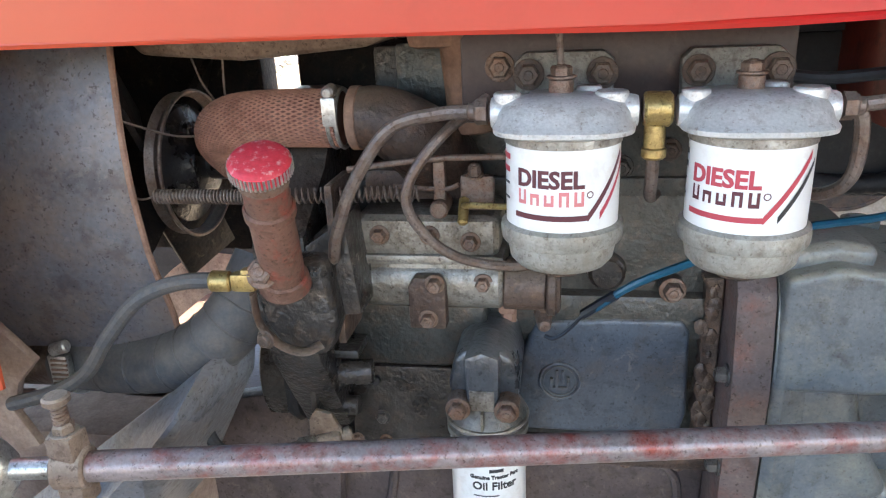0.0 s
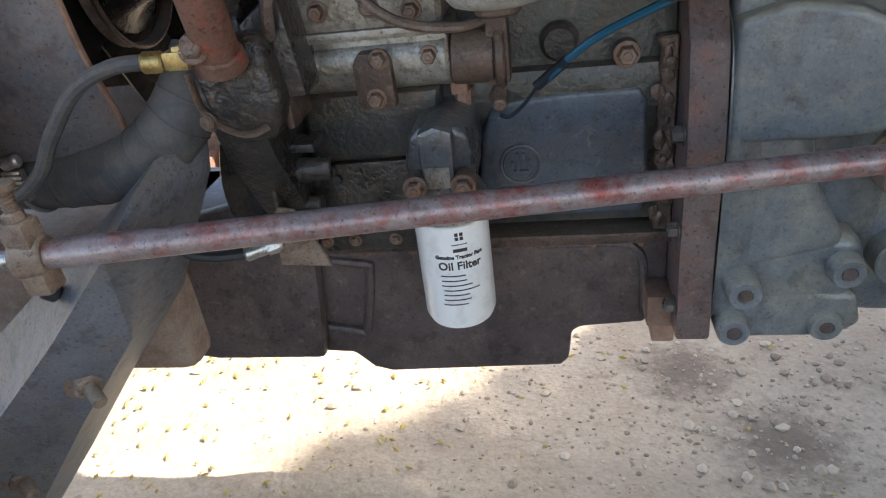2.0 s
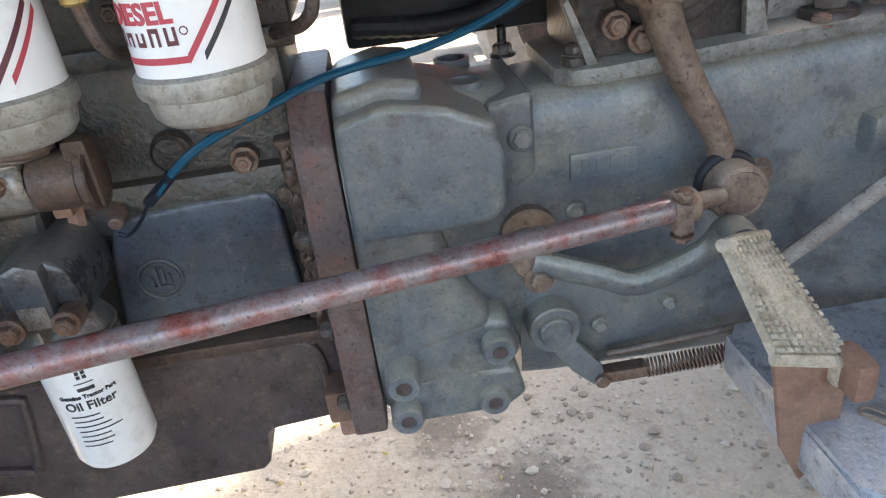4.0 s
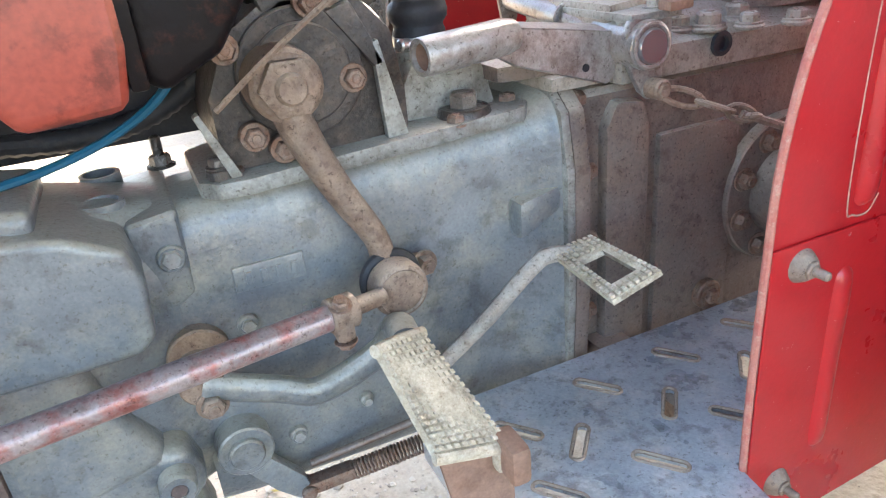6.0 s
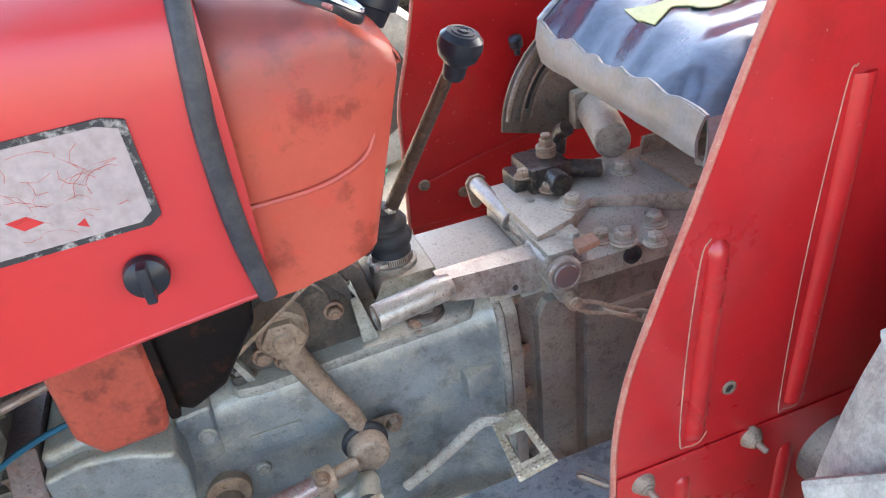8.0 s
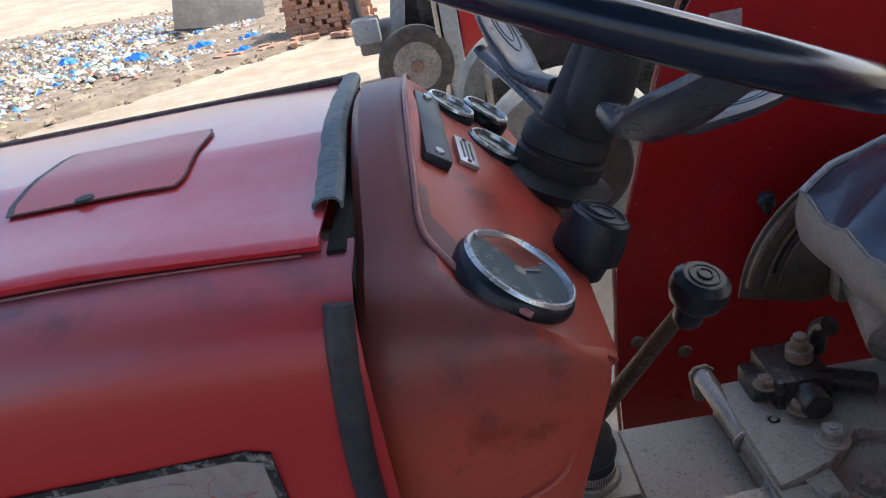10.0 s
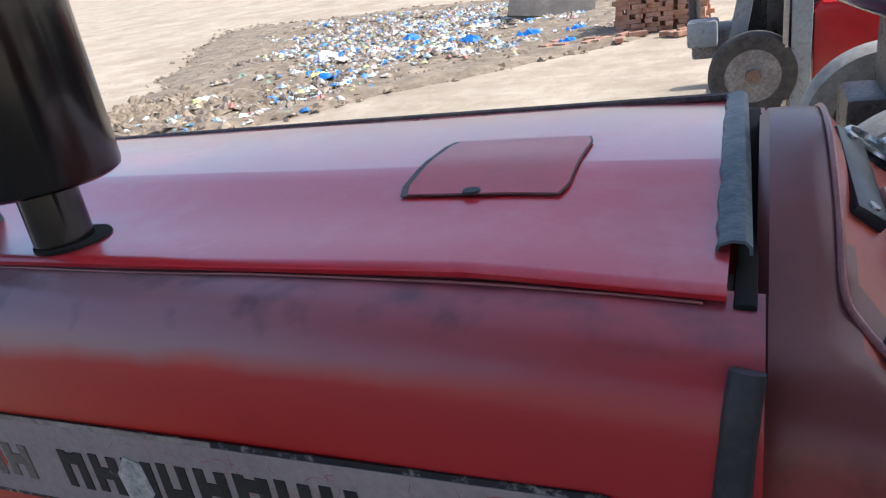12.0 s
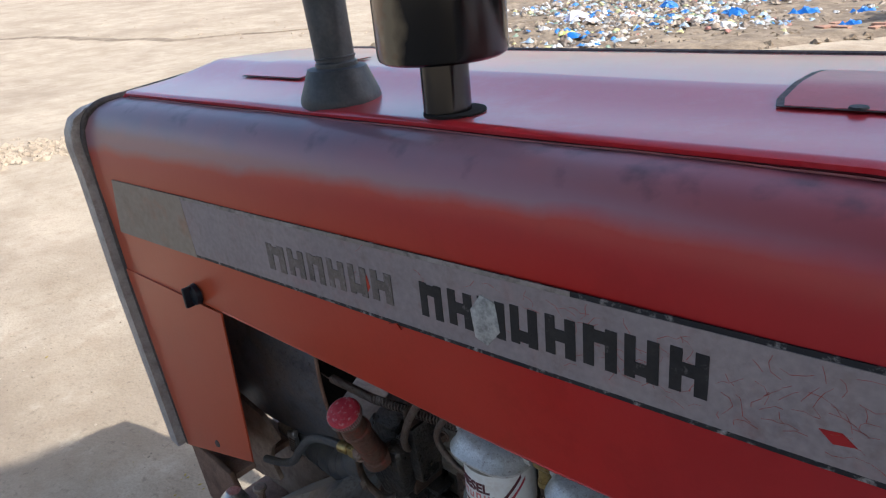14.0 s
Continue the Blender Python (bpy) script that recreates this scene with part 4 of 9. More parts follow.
def pipe_runs():
    def pipe(pts, r, material, label, n=8, cat="pipe"):
        solo("fuel_pipe", tube(pts, r, 10, n), material, label, cat, G)
    pipe([(0.078, 0.622, 1.0), (0.045, 0.63, 0.998), (0.0, 0.637, 0.985), (-0.035, 0.64, 0.94), (-0.058, 0.645, 0.89), (-0.068, 0.66, 0.86), (-0.082, 0.69, 0.855)], 0.0058, PIPE, "bent grimy steel fuel pipe beside the filter")
    pipe([(0.075, 0.70, 1.0), (0.04, 0.665, 0.975), (0.012, 0.652, 0.94), (0.008, 0.652, 0.91), (0.03, 0.66, 0.875), (0.06, 0.672, 0.855), (0.10, 0.68, 0.848), (0.12, 0.70, 0.848)], 0.0050, PIPE, "bent dark fuel pipe looping to the pump")
    pipe([(0.21, 0.624, 0.985), (0.211, 0.63, 0.95), (0.213, 0.65, 0.925), (0.222, 0.69, 0.915)], 0.0052, PIPE, "short steel pipe below the brass union")
    pipe([(0.345, 0.625, 1.000), (0.38, 0.63, 1.003), (0.46, 0.65, 1.012)], 0.0055, PIPE, "straight steel fuel pipe behind the filters")
    pipe([(0.352, 0.64, 1.004), (0.362, 0.64, 0.985), (0.363, 0.645, 0.945), (0.352, 0.66, 0.925), (0.325, 0.69, 0.915)], 0.0055, PIPE, "hooked steel return pipe behind the filters")
    pipe([(0.318, 0.73, 1.012), (0.36, 0.72, 1.008), (0.42, 0.72, 1.012), (0.5, 0.74, 1.01)], 0.0055, RUBBER, "black hose along the cylinder head")
    pipe([(0.139, 0.634, 1.034), (0.137, 0.63, 1.06), (0.128, 0.65, 1.09)], 0.0028, PIPE, "thin leak-off pipe rising from the filter", 5)
    pipe([(-0.06, 0.70, 0.935), (0.02, 0.70, 0.945), (0.10, 0.70, 0.947)], 0.003, BOLT, "thin rusty throttle rod", 5, "rod")
    # brass banjo between the two filters
    t = thing("brass_union", (0.211, 0.625, 0.98), "brass banjo union joining two fuel filters", "fitting", G)
    part("barrel", cyl((0.201, 0.624, 1.000), (0.222, 0.624, 1.000), 0.0135, seg=26), BRASS, t)
    part("stem", join(cyl((0.2105, 0.624, 0.990), (0.2105, 0.624, 0.968), 0.0082), cyl((0.2105, 0.624, 0.972), (0.2105, 0.624, 0.962), 0.0095)), BRASS, t)
    # return spring across the engine
    s = thing("return_spring", (-0.1, 0.66, 0.915), "thin steel return spring stretched across the engine", "spring", G)
    part("coil", coil((-0.242, 0.665, 0.918), (-0.14, 0.665, 0.918), 0.0062, 0.0012, 30), PIPE, s)
    part("stretched_coil", coil((-0.14, 0.665, 0.918), (0.01, 0.69, 0.915), 0.0068, 0.0011, 26), PIPE, s)
    part("hook", tube([(-0.27, 0.665, 0.918), (-0.255, 0.665, 0.915), (-0.242, 0.665, 0.918)], 0.0012, 6, 4), PIPE, s)
    w = thing("sender_wire", (0.2, 0.75, 0.76), "blue wire with a black sleeve plugged into the engine", "wire", G)
    part("blue_wire", tube([(0.175, 0.752, 0.772), (0.205, 0.742, 0.80), (0.235, 0.735, 0.82), (0.30, 0.74, 0.845), (0.36, 0.76, 0.86), (0.45, 0.78, 0.868), (0.52, 0.78, 0.89), (0.57, 0.755, 0.93), (0.60, 0.745, 0.99)], 0.0042, 8), BLUE_W, w)
    part("sleeve", tube([(0.165, 0.755, 0.765), (0.185, 0.75, 0.782), (0.197, 0.745, 0.793)], 0.0055, 8, 4), BLACK, w)
    part("lead", tube([(0.125, 0.762, 0.735), (0.135, 0.76, 0.733), (0.15, 0.758, 0.745), (0.168, 0.755, 0.768)], 0.0022, 6, 5), BLACK, w)


def radiator_side():
    t = thing("fan_shroud", (-0.36, 0.78, 0.75), "dusty grey sheet metal fan shroud", "shroud", G)
    # a bowed sheet round the fan, its open end toward the engine
    rows = []
    for k in range(15):
        z = 0.755 + 0.305 * k / 14
        x1 = float(np.interp(z, [0.755, 0.775, 0.80, 0.86, 1.02, 1.06], [-0.252, -0.246, -0.245, -0.252, -0.258, -0.26]))
        rows.append([(-0.55 + (x1 + 0.55) * i / 8, 0.668 - 0.030 * math.sin(math.pi * (z - 0.72) / 0.40) + 0.012 * (i / 8) ** 3 + 0.002 * noise.noise((i * 0.6, z * 9, 1)), z) for i in range(9)])
    part("near_sheet", thick(loft(rows), 0.003), SHROUD, t, angle=60)
    part("rolled_edge", tube([(r[-1][0], r[-1][1], r[-1][2]) for r in rows], 0.0035, 8, 2), RUSTY, t)
    far = [[(x, 1.02, z) for x in (-0.55, -0.26)] for z in (0.755, 1.06)]
    part("far_sheet", thick(loft(far), 0.003), BAY_BLACK, t)
    part("top_sheet", box(-0.55, -0.27, 0.69, 1.02, 1.058, 1.062, 0.001), BAY_BLACK, t)
    f = thing("cooling_fan", (-0.30, YC, 0.9), "dark dusty engine cooling fan", "fan", G)
    part("hub", join(cyl((-0.34, 0.83, 0.911), (-0.14, 0.83, 0.911), 0.018), lathe([(0.070, 0), (0.068, 0.006), (0.050, 0.012), (0.036, 0.030), (0.022, 0.034), (0.0, 0.035)], (-0.30, 0.83, 0.911), (1, 0, 0), 40)), SOOT_GLOSS, f)
    for k in range(4):
        a = radians(20 + 90 * k)
        part("hub_bolt", hexa((-0.286, 0.83 + 0.045 * math.cos(a), 0.911 + 0.045 * math.sin(a)), (1, 0, 0), 0.007, 0.008), SOOT_GLOSS, f)
    for k in range(4):
        a = radians(30 + 90 * k)
        bl = box(-0.004, 0.004, -0.04, 0.04, 0.05, 0.175, 0.002)
        bl.transform(Matrix.Translation((-0.335, 0.83, 0.911)) @ Matrix.Rotation(a, 4, "X") @ Matrix.Rotation(radians(30), 4, "Z"))
        part("blade", bl, BAY_BLACK, f)
    part("pulley_rim", join(ring((-0.284, 0.83, 0.911), (1, 0, 0), 0.084, 0.0026, 52, 8), lathe([(0.0835, -0.018), (0.078, -0.010), (0.0835, 0)], (-0.284, 0.83, 0.911), (1, 0, 0), 48, False)), PIPE, f)
    r = thing("radiator", (-0.52, YC, 0.74), "dark finned radiator core behind the fan", "radiator", G)
    part("core", box(-0.57, -0.53, 0.66, 1.05, 0.74, 1.08, 0.004), CAST_BROWN, r)
    fins = bmesh.new()
    for k in range(40):
        add(fins, box(-0.531, -0.525, 0.68, 1.03, 0.76 + k * 0.0078, 0.7615 + k * 0.0078, 0, 1))
    part("fins", fins, CAST_BROWN, r)
    h = thing("radiator_hose", (-0.3, 0.67, 0.7), "thick ribbed grey lower radiator hose with clamp", "hose", G)
    line = [(-0.40, 0.69, 0.722), (-0.36, 0.685, 0.724), (-0.30, 0.675, 0.730), (-0.24, 0.665, 0.745), (-0.195, 0.665, 0.775), (-0.168, 0.68, 0.81), (-0.155, 0.70, 0.84)]
    sp = smooth_path(line, 10)
    part("hose", tube(sp, 0.033, 24, 0), HOSE, h)
    for i in (14, 21, 28, 33, 38, 43, 48):
        d = (sp[i + 1] - sp[i - 1]).normalized()
        part("wrap_ridge", ring(sp[i], d, 0.0325, 0.0014, 28, 6), HOSE, h)
    part("clamp", join(ring((-0.378, 0.687, 0.723), (1, -0.1, 0.05), 0.0345, 0.003, 36, 6), box(-0.388, -0.366, 0.645, 0.655, 0.715, 0.75, 0.002), cyl((-0.38, 0.645, 0.757), (-0.362, 0.648, 0.762), 0.007)), STEEL, h)
    part("slots", join(*[box(-0.386 + 0.0005 * k, -0.368 + 0.0005 * k, 0.6435, 0.646, 0.717 + 0.0055 * k, 0.719 + 0.0055 * k, 0) for k in range(6)]), BOLT, h)
    part("spigot", cyl((-0.46, 0.70, 0.715), (-0.385, 0.69, 0.722), 0.030), CAST_BROWN, h)
    p = thing("oil_pipe", (-0.2, 0.7, 0.63), "black flexible pipe with bright end fitting", "pipe", G)
    part("hose", tube([(-0.205, 0.675, 0.735), (-0.222, 0.665, 0.705), (-0.226, 0.655, 0.670), (-0.212, 0.65, 0.644), (-0.185, 0.655, 0.634), (-0.155, 0.67, 0.628)], 0.0068, 10), RUBBER, p)
    part("fitting", join(cyl((-0.158, 0.668, 0.628), (-0.118, 0.685, 0.634), 0.0085, seg=20), hexa((-0.135, 0.678, 0.6315), (1, 0.4, 0.15), 0.0105, 0.014, False)), STEEL, p)
    part("bracket", join(prism([(-0.130, 0.600), (-0.070, 0.596), (-0.085, 0.635), (-0.100, 0.668), (-0.118, 0.672), (-0.126, 0.66)], "y", 0.690, 0.696, 0.002), cyl((-0.118, 0.685, 0.634), (-0.082, 0.70, 0.640), 0.008), hexa((-0.100, 0.688, 0.637), (1, 0.3, 0.15), 0.0105, 0.010, False)), DUSTY, p)


def under_bonnet_pan():
    t = thing("fuel_tray", (-0.15, 0.8, 1.03), "dusty grey steel tray below the bonnet", "tray", G)
    part("pan", prism([(-0.27, 1.10), (-0.278, 1.062), (-0.262, 1.044), (-0.16, 1.036), (-0.04, 1.045), (0.02, 1.065), (0.02, 1.10)], "y", 0.715, 1.0, 0.008, 3), DUSTY, t)
    w = thing("control_wire", (-0.2, 0.76, 1.0), "thin steel wires hanging under the bonnet", "wire", G)
    part("wire", tube([(-0.235, 0.76, 1.04), (-0.225, 0.76, 1.01), (-0.21, 0.77, 0.98)], 0.0012, 5, 4), PIPE, w)
    part("wire", tube([(-0.195, 0.75, 1.04), (-0.198, 0.75, 1.0), (-0.20, 0.76, 0.97)], 0.0012, 5, 4), PIPE, w)
    part("wire", tube([(-0.262, 0.665, 0.99), (-0.24, 0.72, 0.965), (-0.225, 0.79, 0.955)], 0.0012, 5, 4), PIPE, w)


# dark bodies of guessed kind, added to close bright gaps behind the engine
def far_side():
    t = thing("gap_body", (-0.05, 1.03, 0.8), "near-black body added to close the far engine side", "air cleaner", G)
    part("body", join(cyl((-0.04, 1.03, 0.80), (-0.04, 1.03, 1.08), 0.062), box(-0.215, 0.12, 1.0, 1.06, 0.84, 1.075, 0.012)), BAY_BLACK, t)
    b = thing("battery", (0.5, 1.0, 0.84), "dusty black battery-shaped box added to close the gap behind the engine", "battery", G)
    part("case", box(0.37, 0.66, 0.96, 1.07, 0.835, 1.03, 0.008), RUBBER, b)
    part("lid", box(0.365, 0.665, 0.955, 1.075, 1.03, 1.05, 0.003), RUBBER, b)
    for k in range(2):
        part("terminal", cyl((0.41 + 0.21 * k, 0.985, 1.05), (0.41 + 0.21 * k, 0.985, 1.066), 0.009), STEEL, b)
    s = thing("gap_sheet", (-0.42, 1.02, 0.7), "dark sheet added to close the gap beside the radiator", "baffle", G)
    part("sheet", box(-0.60, -0.258, 1.025, 1.035, 0.73, 1.08, 0.002), BAY_BLACK, s)
    part("flange", box(-0.262, -0.256, 0.98, 1.03, 0.73, 1.08, 0.002), BAY_BLACK, s)


engine_block()
far_side()
sump()
oil_filter()
fuel_filter(0.1415, 0.624, True)
fuel_filter(0.281, 0.624, False)
filter_backplate()
injection_pump()
filler_and_front()
upper_hose()
pipe_runs()
radiator_side()
under_bonnet_pan()


# ---- front axle and steering ----
BEAM = mat("grey_axle_beam", (0.10, 0.103, 0.118), (0.22, 0.225, 0.24), 0.5, 0.2, 9, 0.3, (0.20, 0.16, 0.12), 0.6, 120, low=0.5)


def front_axle():
    t = thing("front_support", (-0.4, 0.7, 0.35), "dusty dark steel front axle support beam", "axle", "front axle")
    # a square bar that falls from the engine toward the front wheel: top edge, ridge, foot
    rows = []
    for up, rd, lo in (((-0.196, 0.762), (-0.192, 0.748), (-0.200, 0.712)), ((-0.238, 0.728), (-0.242, 0.690), (-0.278, 0.567)), ((-0.330, 0.660), (-0.340, 0.590), (-0.390, 0.440)), ((-0.458, 0.563), (-0.449, 0.489), (-0.498, 0.309)), ((-0.62, 0.43), (-0.60, 0.35), (-0.66, 0.12))):
        rows.append([(up[0], 0.62, up[1]), (rd[0] + 0.002, 0.566, rd[1] + 0.006), (rd[0], 0.560, rd[1]), (rd[0] - 0.001, 0.5615, rd[1] - 0.007), (lo[0], 0.60, lo[1]), (lo[0] + 0.02, 0.69, lo[1] + 0.01), (up[0] + 0.02, 0.70, up[1] + 0.005)])
    part("beam", loft(rows, True, True), BEAM, t, angle=25)
    part("beam_hole", cyl((-0.338, 0.596, 0.630), (-0.346, 0.588, 0.642), 0.010, seg=18), RUBBER, t)
    for x, z in ((-0.352, 0.515), (-0.505, 0.362)):
        part("beam_bolt", join(hexa((x, 0.592, z), (0.75, -0.6, -0.2), 0.017, 0.016), cyl((x, 0.592, z), Vector((x, 0.592, z)) + Vector((0.034, -0.027, -0.009)), 0.008)), DUSTY, t)
    part("axle_bracket", join(box(-0.66, -0.30, 0.72, 1.0, 0.42, 0.60, 0.02), prism([(-0.50, 0.82), (-0.41, 0.80), (-0.375, 0.76), (-0.40, 0.735), (-0.415, 0.70), (-0.395, 0.66), (-0.46, 0.64), (-0.52, 0.64)], "y", 0.615, 0.625, 0.002)), RUSTY_DUST, t)
    part("nose_bracket", join(prism([(-0.625, 0.688), (-0.485, 0.668), (-0.455, 0.615), (-0.50, 0.55), (-0.60, 0.55)], "y", 0.560, 0.572, 0.004), box(-0.62, -0.48, 0.572, 0.72, 0.648, 0.662, 0.004)), RUSTY, t, "rusty folded bracket below the bonnet nose")
    part("side_plate", prism([(-0.44, 0.43), (-0.30, 0.40), (-0.14, 0.40), (-0.115, 0.62), (-0.20, 0.64), (-0.29, 0.62)], "y", 0.77, 0.80, 0.01), SUMP_M, t)
    a = thing("front_axle", (-0.7, 0.85, 0.3), "rusty steel front axle beam", "axle", "front axle")
    part("beam", box(-0.67, -0.57, 0.24, 1.46, 0.36, 0.46, 0.015), RUSTY, a)
    part("pivot", cyl((-0.78, 0.85, 0.43), (-0.5, 0.85, 0.43), 0.05), RUSTY, a)
    for y in (0.18, 1.52):
        w = part("front_wheel", lathe([(0.20, -0.06), (0.25, -0.078), (0.31, -0.08), (0.345, -0.07), (0.352, -0.045), (0.345, -0.03), (0.356, -0.015), (0.356, 0.015), (0.345, 0.03), (0.352, 0.045), (0.345, 0.07), (0.31, 0.08), (0.25, 0.078), (0.20, 0.06)], (-0.62, y, 0.352), (0, 1, 0), 56), RUBBER, a, "ribbed black front tyre")
        part("rim", lathe([(0.205, -0.065), (0.19, -0.06), (0.17, -0.02), (0.06, -0.01), (0.06, 0.01), (0.17, 0.02), (0.19, 0.06), (0.205, 0.065)], (-0.62, y, 0.352), (0, 1, 0), 40), DUSTY, w)


def steering_linkage():
    t = thing("drag_link", (0.2, 0.6, 0.7), "long steel steering drag link with worn red paint", "rod", "steering gear")
    A, B = Vector((-0.262, 0.507, 0.726)), Vector((0.664, 0.690, 0.7055))
    d = (B - A).normalized()
    part("tube", cyl(A, B, 0.0132, seg=28), LINK, t)
    part("front_end", join(cyl(A - d * 0.055, A + d * 0.01, 0.0095), lathe([(0, -0.03), (0.018, -0.028), (0.026, -0.015), (0.027, 0.005), (0.02, 0.018), (0.012, 0.028), (0, 0.03)], A - d * 0.075, (0, 0.15, 1), 28)), STEEL, t, "bright ball joint end")
    part("front_clamp", join(cyl(A - d * 0.014, A + d * 0.014, 0.0185), box(A.x - 0.012, A.x + 0.012, A.y - 0.012, A.y + 0.012, A.z - 0.034, A.z + 0.035, 0.004)), DUSTY, t)
    part("clamp_bolt", join(hexa((A.x, A.y, A.z + 0.034), (0, 0, 1), 0.009, 0.010), cyl((A.x, A.y, A.z + 0.04), (A.x, A.y, A.z + 0.062), 0.006), cyl((A.x, A.y, A.z + 0.062), (A.x, A.y, A.z + 0.07), 0.011)), DUSTY, t)
    th = coil((A.x, A.y, A.z + 0.042), (A.x, A.y, A.z + 0.062), 0.006, 0.001, 6)
    part("thread", th, BOLT, t)
    part("rear_clamp", join(cyl(B - d * 0.012, B + d * 0.016, 0.0175), box(B.x - 0.009, B.x + 0.010, B.y - 0.016, B.y + 0.002, B.z - 0.024, B.z + 0.014, 0.005)), DUSTY, t)
    part("rear_bolt", join(hexa((B.x, B.y - 0.010, B.z + 0.013), (0, -0.4, 1), 0.0085, 0.009), cyl((B.x, B.y - 0.010, B.z + 0.018), (B.x, B.y - 0.010, B.z - 0.033), 0.005), hexa((B.x, B.y - 0.010, B.z - 0.025), (0, 0, -1), 0.0085, 0.007)), BOLT, t)
    part("rear_end", cyl(B, (0.715, 0.705, 0.703), 0.009), DUSTY, t)
    a = thing("drop_link", (0.70, 0.74, 0.7), "dusty brown steel steering drop link", "link", "steering gear")
    part("arm", tube([(0.666, 0.768, 0.910), (0.672, 0.766, 0.868), (0.700, 0.757, 0.80), (0.728, 0.750, 0.745), (0.735, 0.752, 0.700)], 0.020, 16, 8, radii=[0.026, 0.024, 0.0205, 0.0175, 0.017], flat=0.75), DUSTY, a)
    part("hub", cyl((0.666, 0.80, 0.910), (0.666, 0.748, 0.910), 0.036, 0.034, 32, 0.004), DUSTY, a)
    part("hub_nut", join(hexa((0.666, 0.748, 0.910), (0, -1, 0), 0.028, 0.014, False), cyl((0.666, 0.74, 0.910), (0.666, 0.728, 0.910), 0.016, 0.014)), DUSTY, a)
    part("ball_housing", lathe([(0.024, 0), (0.029, 0.004), (0.030, 0.022), (0.0285, 0.028), (0.025, 0.031), (0.023, 0.029), (0.020, 0.0305), (0, 0.031)], (0.735, 0.736, 0.699), (0, -1, 0), 36), DUSTY, a)
    part("rubber_boot", ring((0.735, 0.740, 0.700), (0, 1, 0), 0.0275, 0.0068, 36, 10), RUBBER, a)
    part("tie_bolt", join(box(0.75, 0.795, 0.765, 0.772, 0.682, 0.706, 0.005), hexa((0.783, 0.765, 0.694), (0, -1, 0), 0.0115, 0.014)), DUSTY, a)


front_axle()
steering_linkage()


# ---- transmission ----
GT = "tractor transmission"


def bell_housing():
    t = thing("flywheel_plate", (0.33, 0.86, 0.45), "rust-stained steel flywheel back plate", "plate", GT)
    pl = prism([(0.722, 0.46), (0.728, 0.57), (0.72, 0.70), (0.735, 0.80), (0.765, 0.845), (0.95, 0.845), (0.99, 0.78), (0.99, 0.48), (0.95, 0.45)], "x", 0.311, 0.350, 0.006)
    part("plate", pl, RED_STAIN, t)
    part("plug", hexa((0.33, 0.766, 0.808), (0, -1, 0), 0.006, 0.008), BOLT, t)
    for z in (0.50, 0.60, 0.71):
        part("plate_bolt", hexa((0.311, 0.738, z), (-1, 0, 0), 0.009, 0.012), CAST, t)
    b = thing("bell_housing", (0.44, 0.85, 0.44), "blue-grey painted cast clutch bell housing", "casting", GT)
    rows = []
    for x, y, z0, z1 in ((0.3515, 0.728, 0.452, 0.832), (0.362, 0.722, 0.45, 0.835), (0.40, 0.735, 0.455, 0.832), (0.47, 0.765, 0.47, 0.82), (0.53, 0.785, 0.48, 0.81)):
        c, h = (z0 + z1) / 2, (z1 - z0) / 2
        row = []
        for k in range(36):
            a = 2 * math.pi * k / 36
            ca, sa = math.cos(a), math.sin(a)
            sx, sz = abs(ca) ** 0.45 * (1 if ca > 0 else -1), abs(sa) ** 0.45 * (1 if sa > 0 else -1)
            row.append((x, YC + 0.01 - (YC + 0.01 - y) * sx, c + h * sz))
        rows.append(row)
    part("bell", loft(rows, True, True), CAST_BLUE, b)
    # the swollen starter-side box above and the lower pad with its bosses
    part("upper_bulge", prism([(0.353, 0.700), (0.353, 0.822), (0.40, 0.835), (0.455, 0.825), (0.500, 0.803), (0.508, 0.77), (0.505, 0.715), (0.49, 0.702), (0.44, 0.70)], "y", 0.723, 0.84, 0.024, 5), CAST_BLUE, b)
    part("upper_ridge", prism([(0.353, 0.79), (0.353, 0.842), (0.40, 0.852), (0.44, 0.846), (0.432, 0.80), (0.408, 0.775)], "y", 0.745, 0.90, 0.014, 4), CAST_BLUE, b)
    part("lower_pad", join(prism([(0.362, 0.50), (0.372, 0.56), (0.42, 0.60), (0.50, 0.58), (0.515, 0.53), (0.49, 0.505), (0.42, 0.50)], "y", 0.735, 0.80, 0.024, 4), prism([(0.36, 0.452), (0.37, 0.51), (0.44, 0.52), (0.505, 0.51), (0.515, 0.47), (0.49, 0.452)], "y", 0.735, 0.80, 0.01, 3), prism([(0.362, 0.54), (0.366, 0.73), (0.43, 0.73), (0.452, 0.64), (0.49, 0.57)], "y", 0.730, 0.80, 0.026, 5)), CAST_BLUE, b)
    for x, y, z in ((0.376, 0.695, 0.538), (0.484, 0.715, 0.549), (0.374, 0.715, 0.474), (0.475, 0.725, 0.472)):
        part("boss", join(lathe([(0.0195, 0.045), (0.0185, 0.004), (0.016, 0), (0.0085, 0), (0.008, 0.004), (0.0, 0.005)], (x, y, z), (0, 1, 0), 28)), CAST_BLUE, b)
        part("boss_hole", cyl((x, y + 0.006, z), (x, y + 0.0005, z), 0.0078, seg=18, bev=0.0003), SUMP_M, b)


RED_STAIN = mat("red_stained_plate", (0.085, 0.066, 0.064), (0.17, 0.125, 0.112), 0.5, 0.15, 9, 0.25, (0.20, 0.075, 0.052), 0.65, 130, low=0.5)


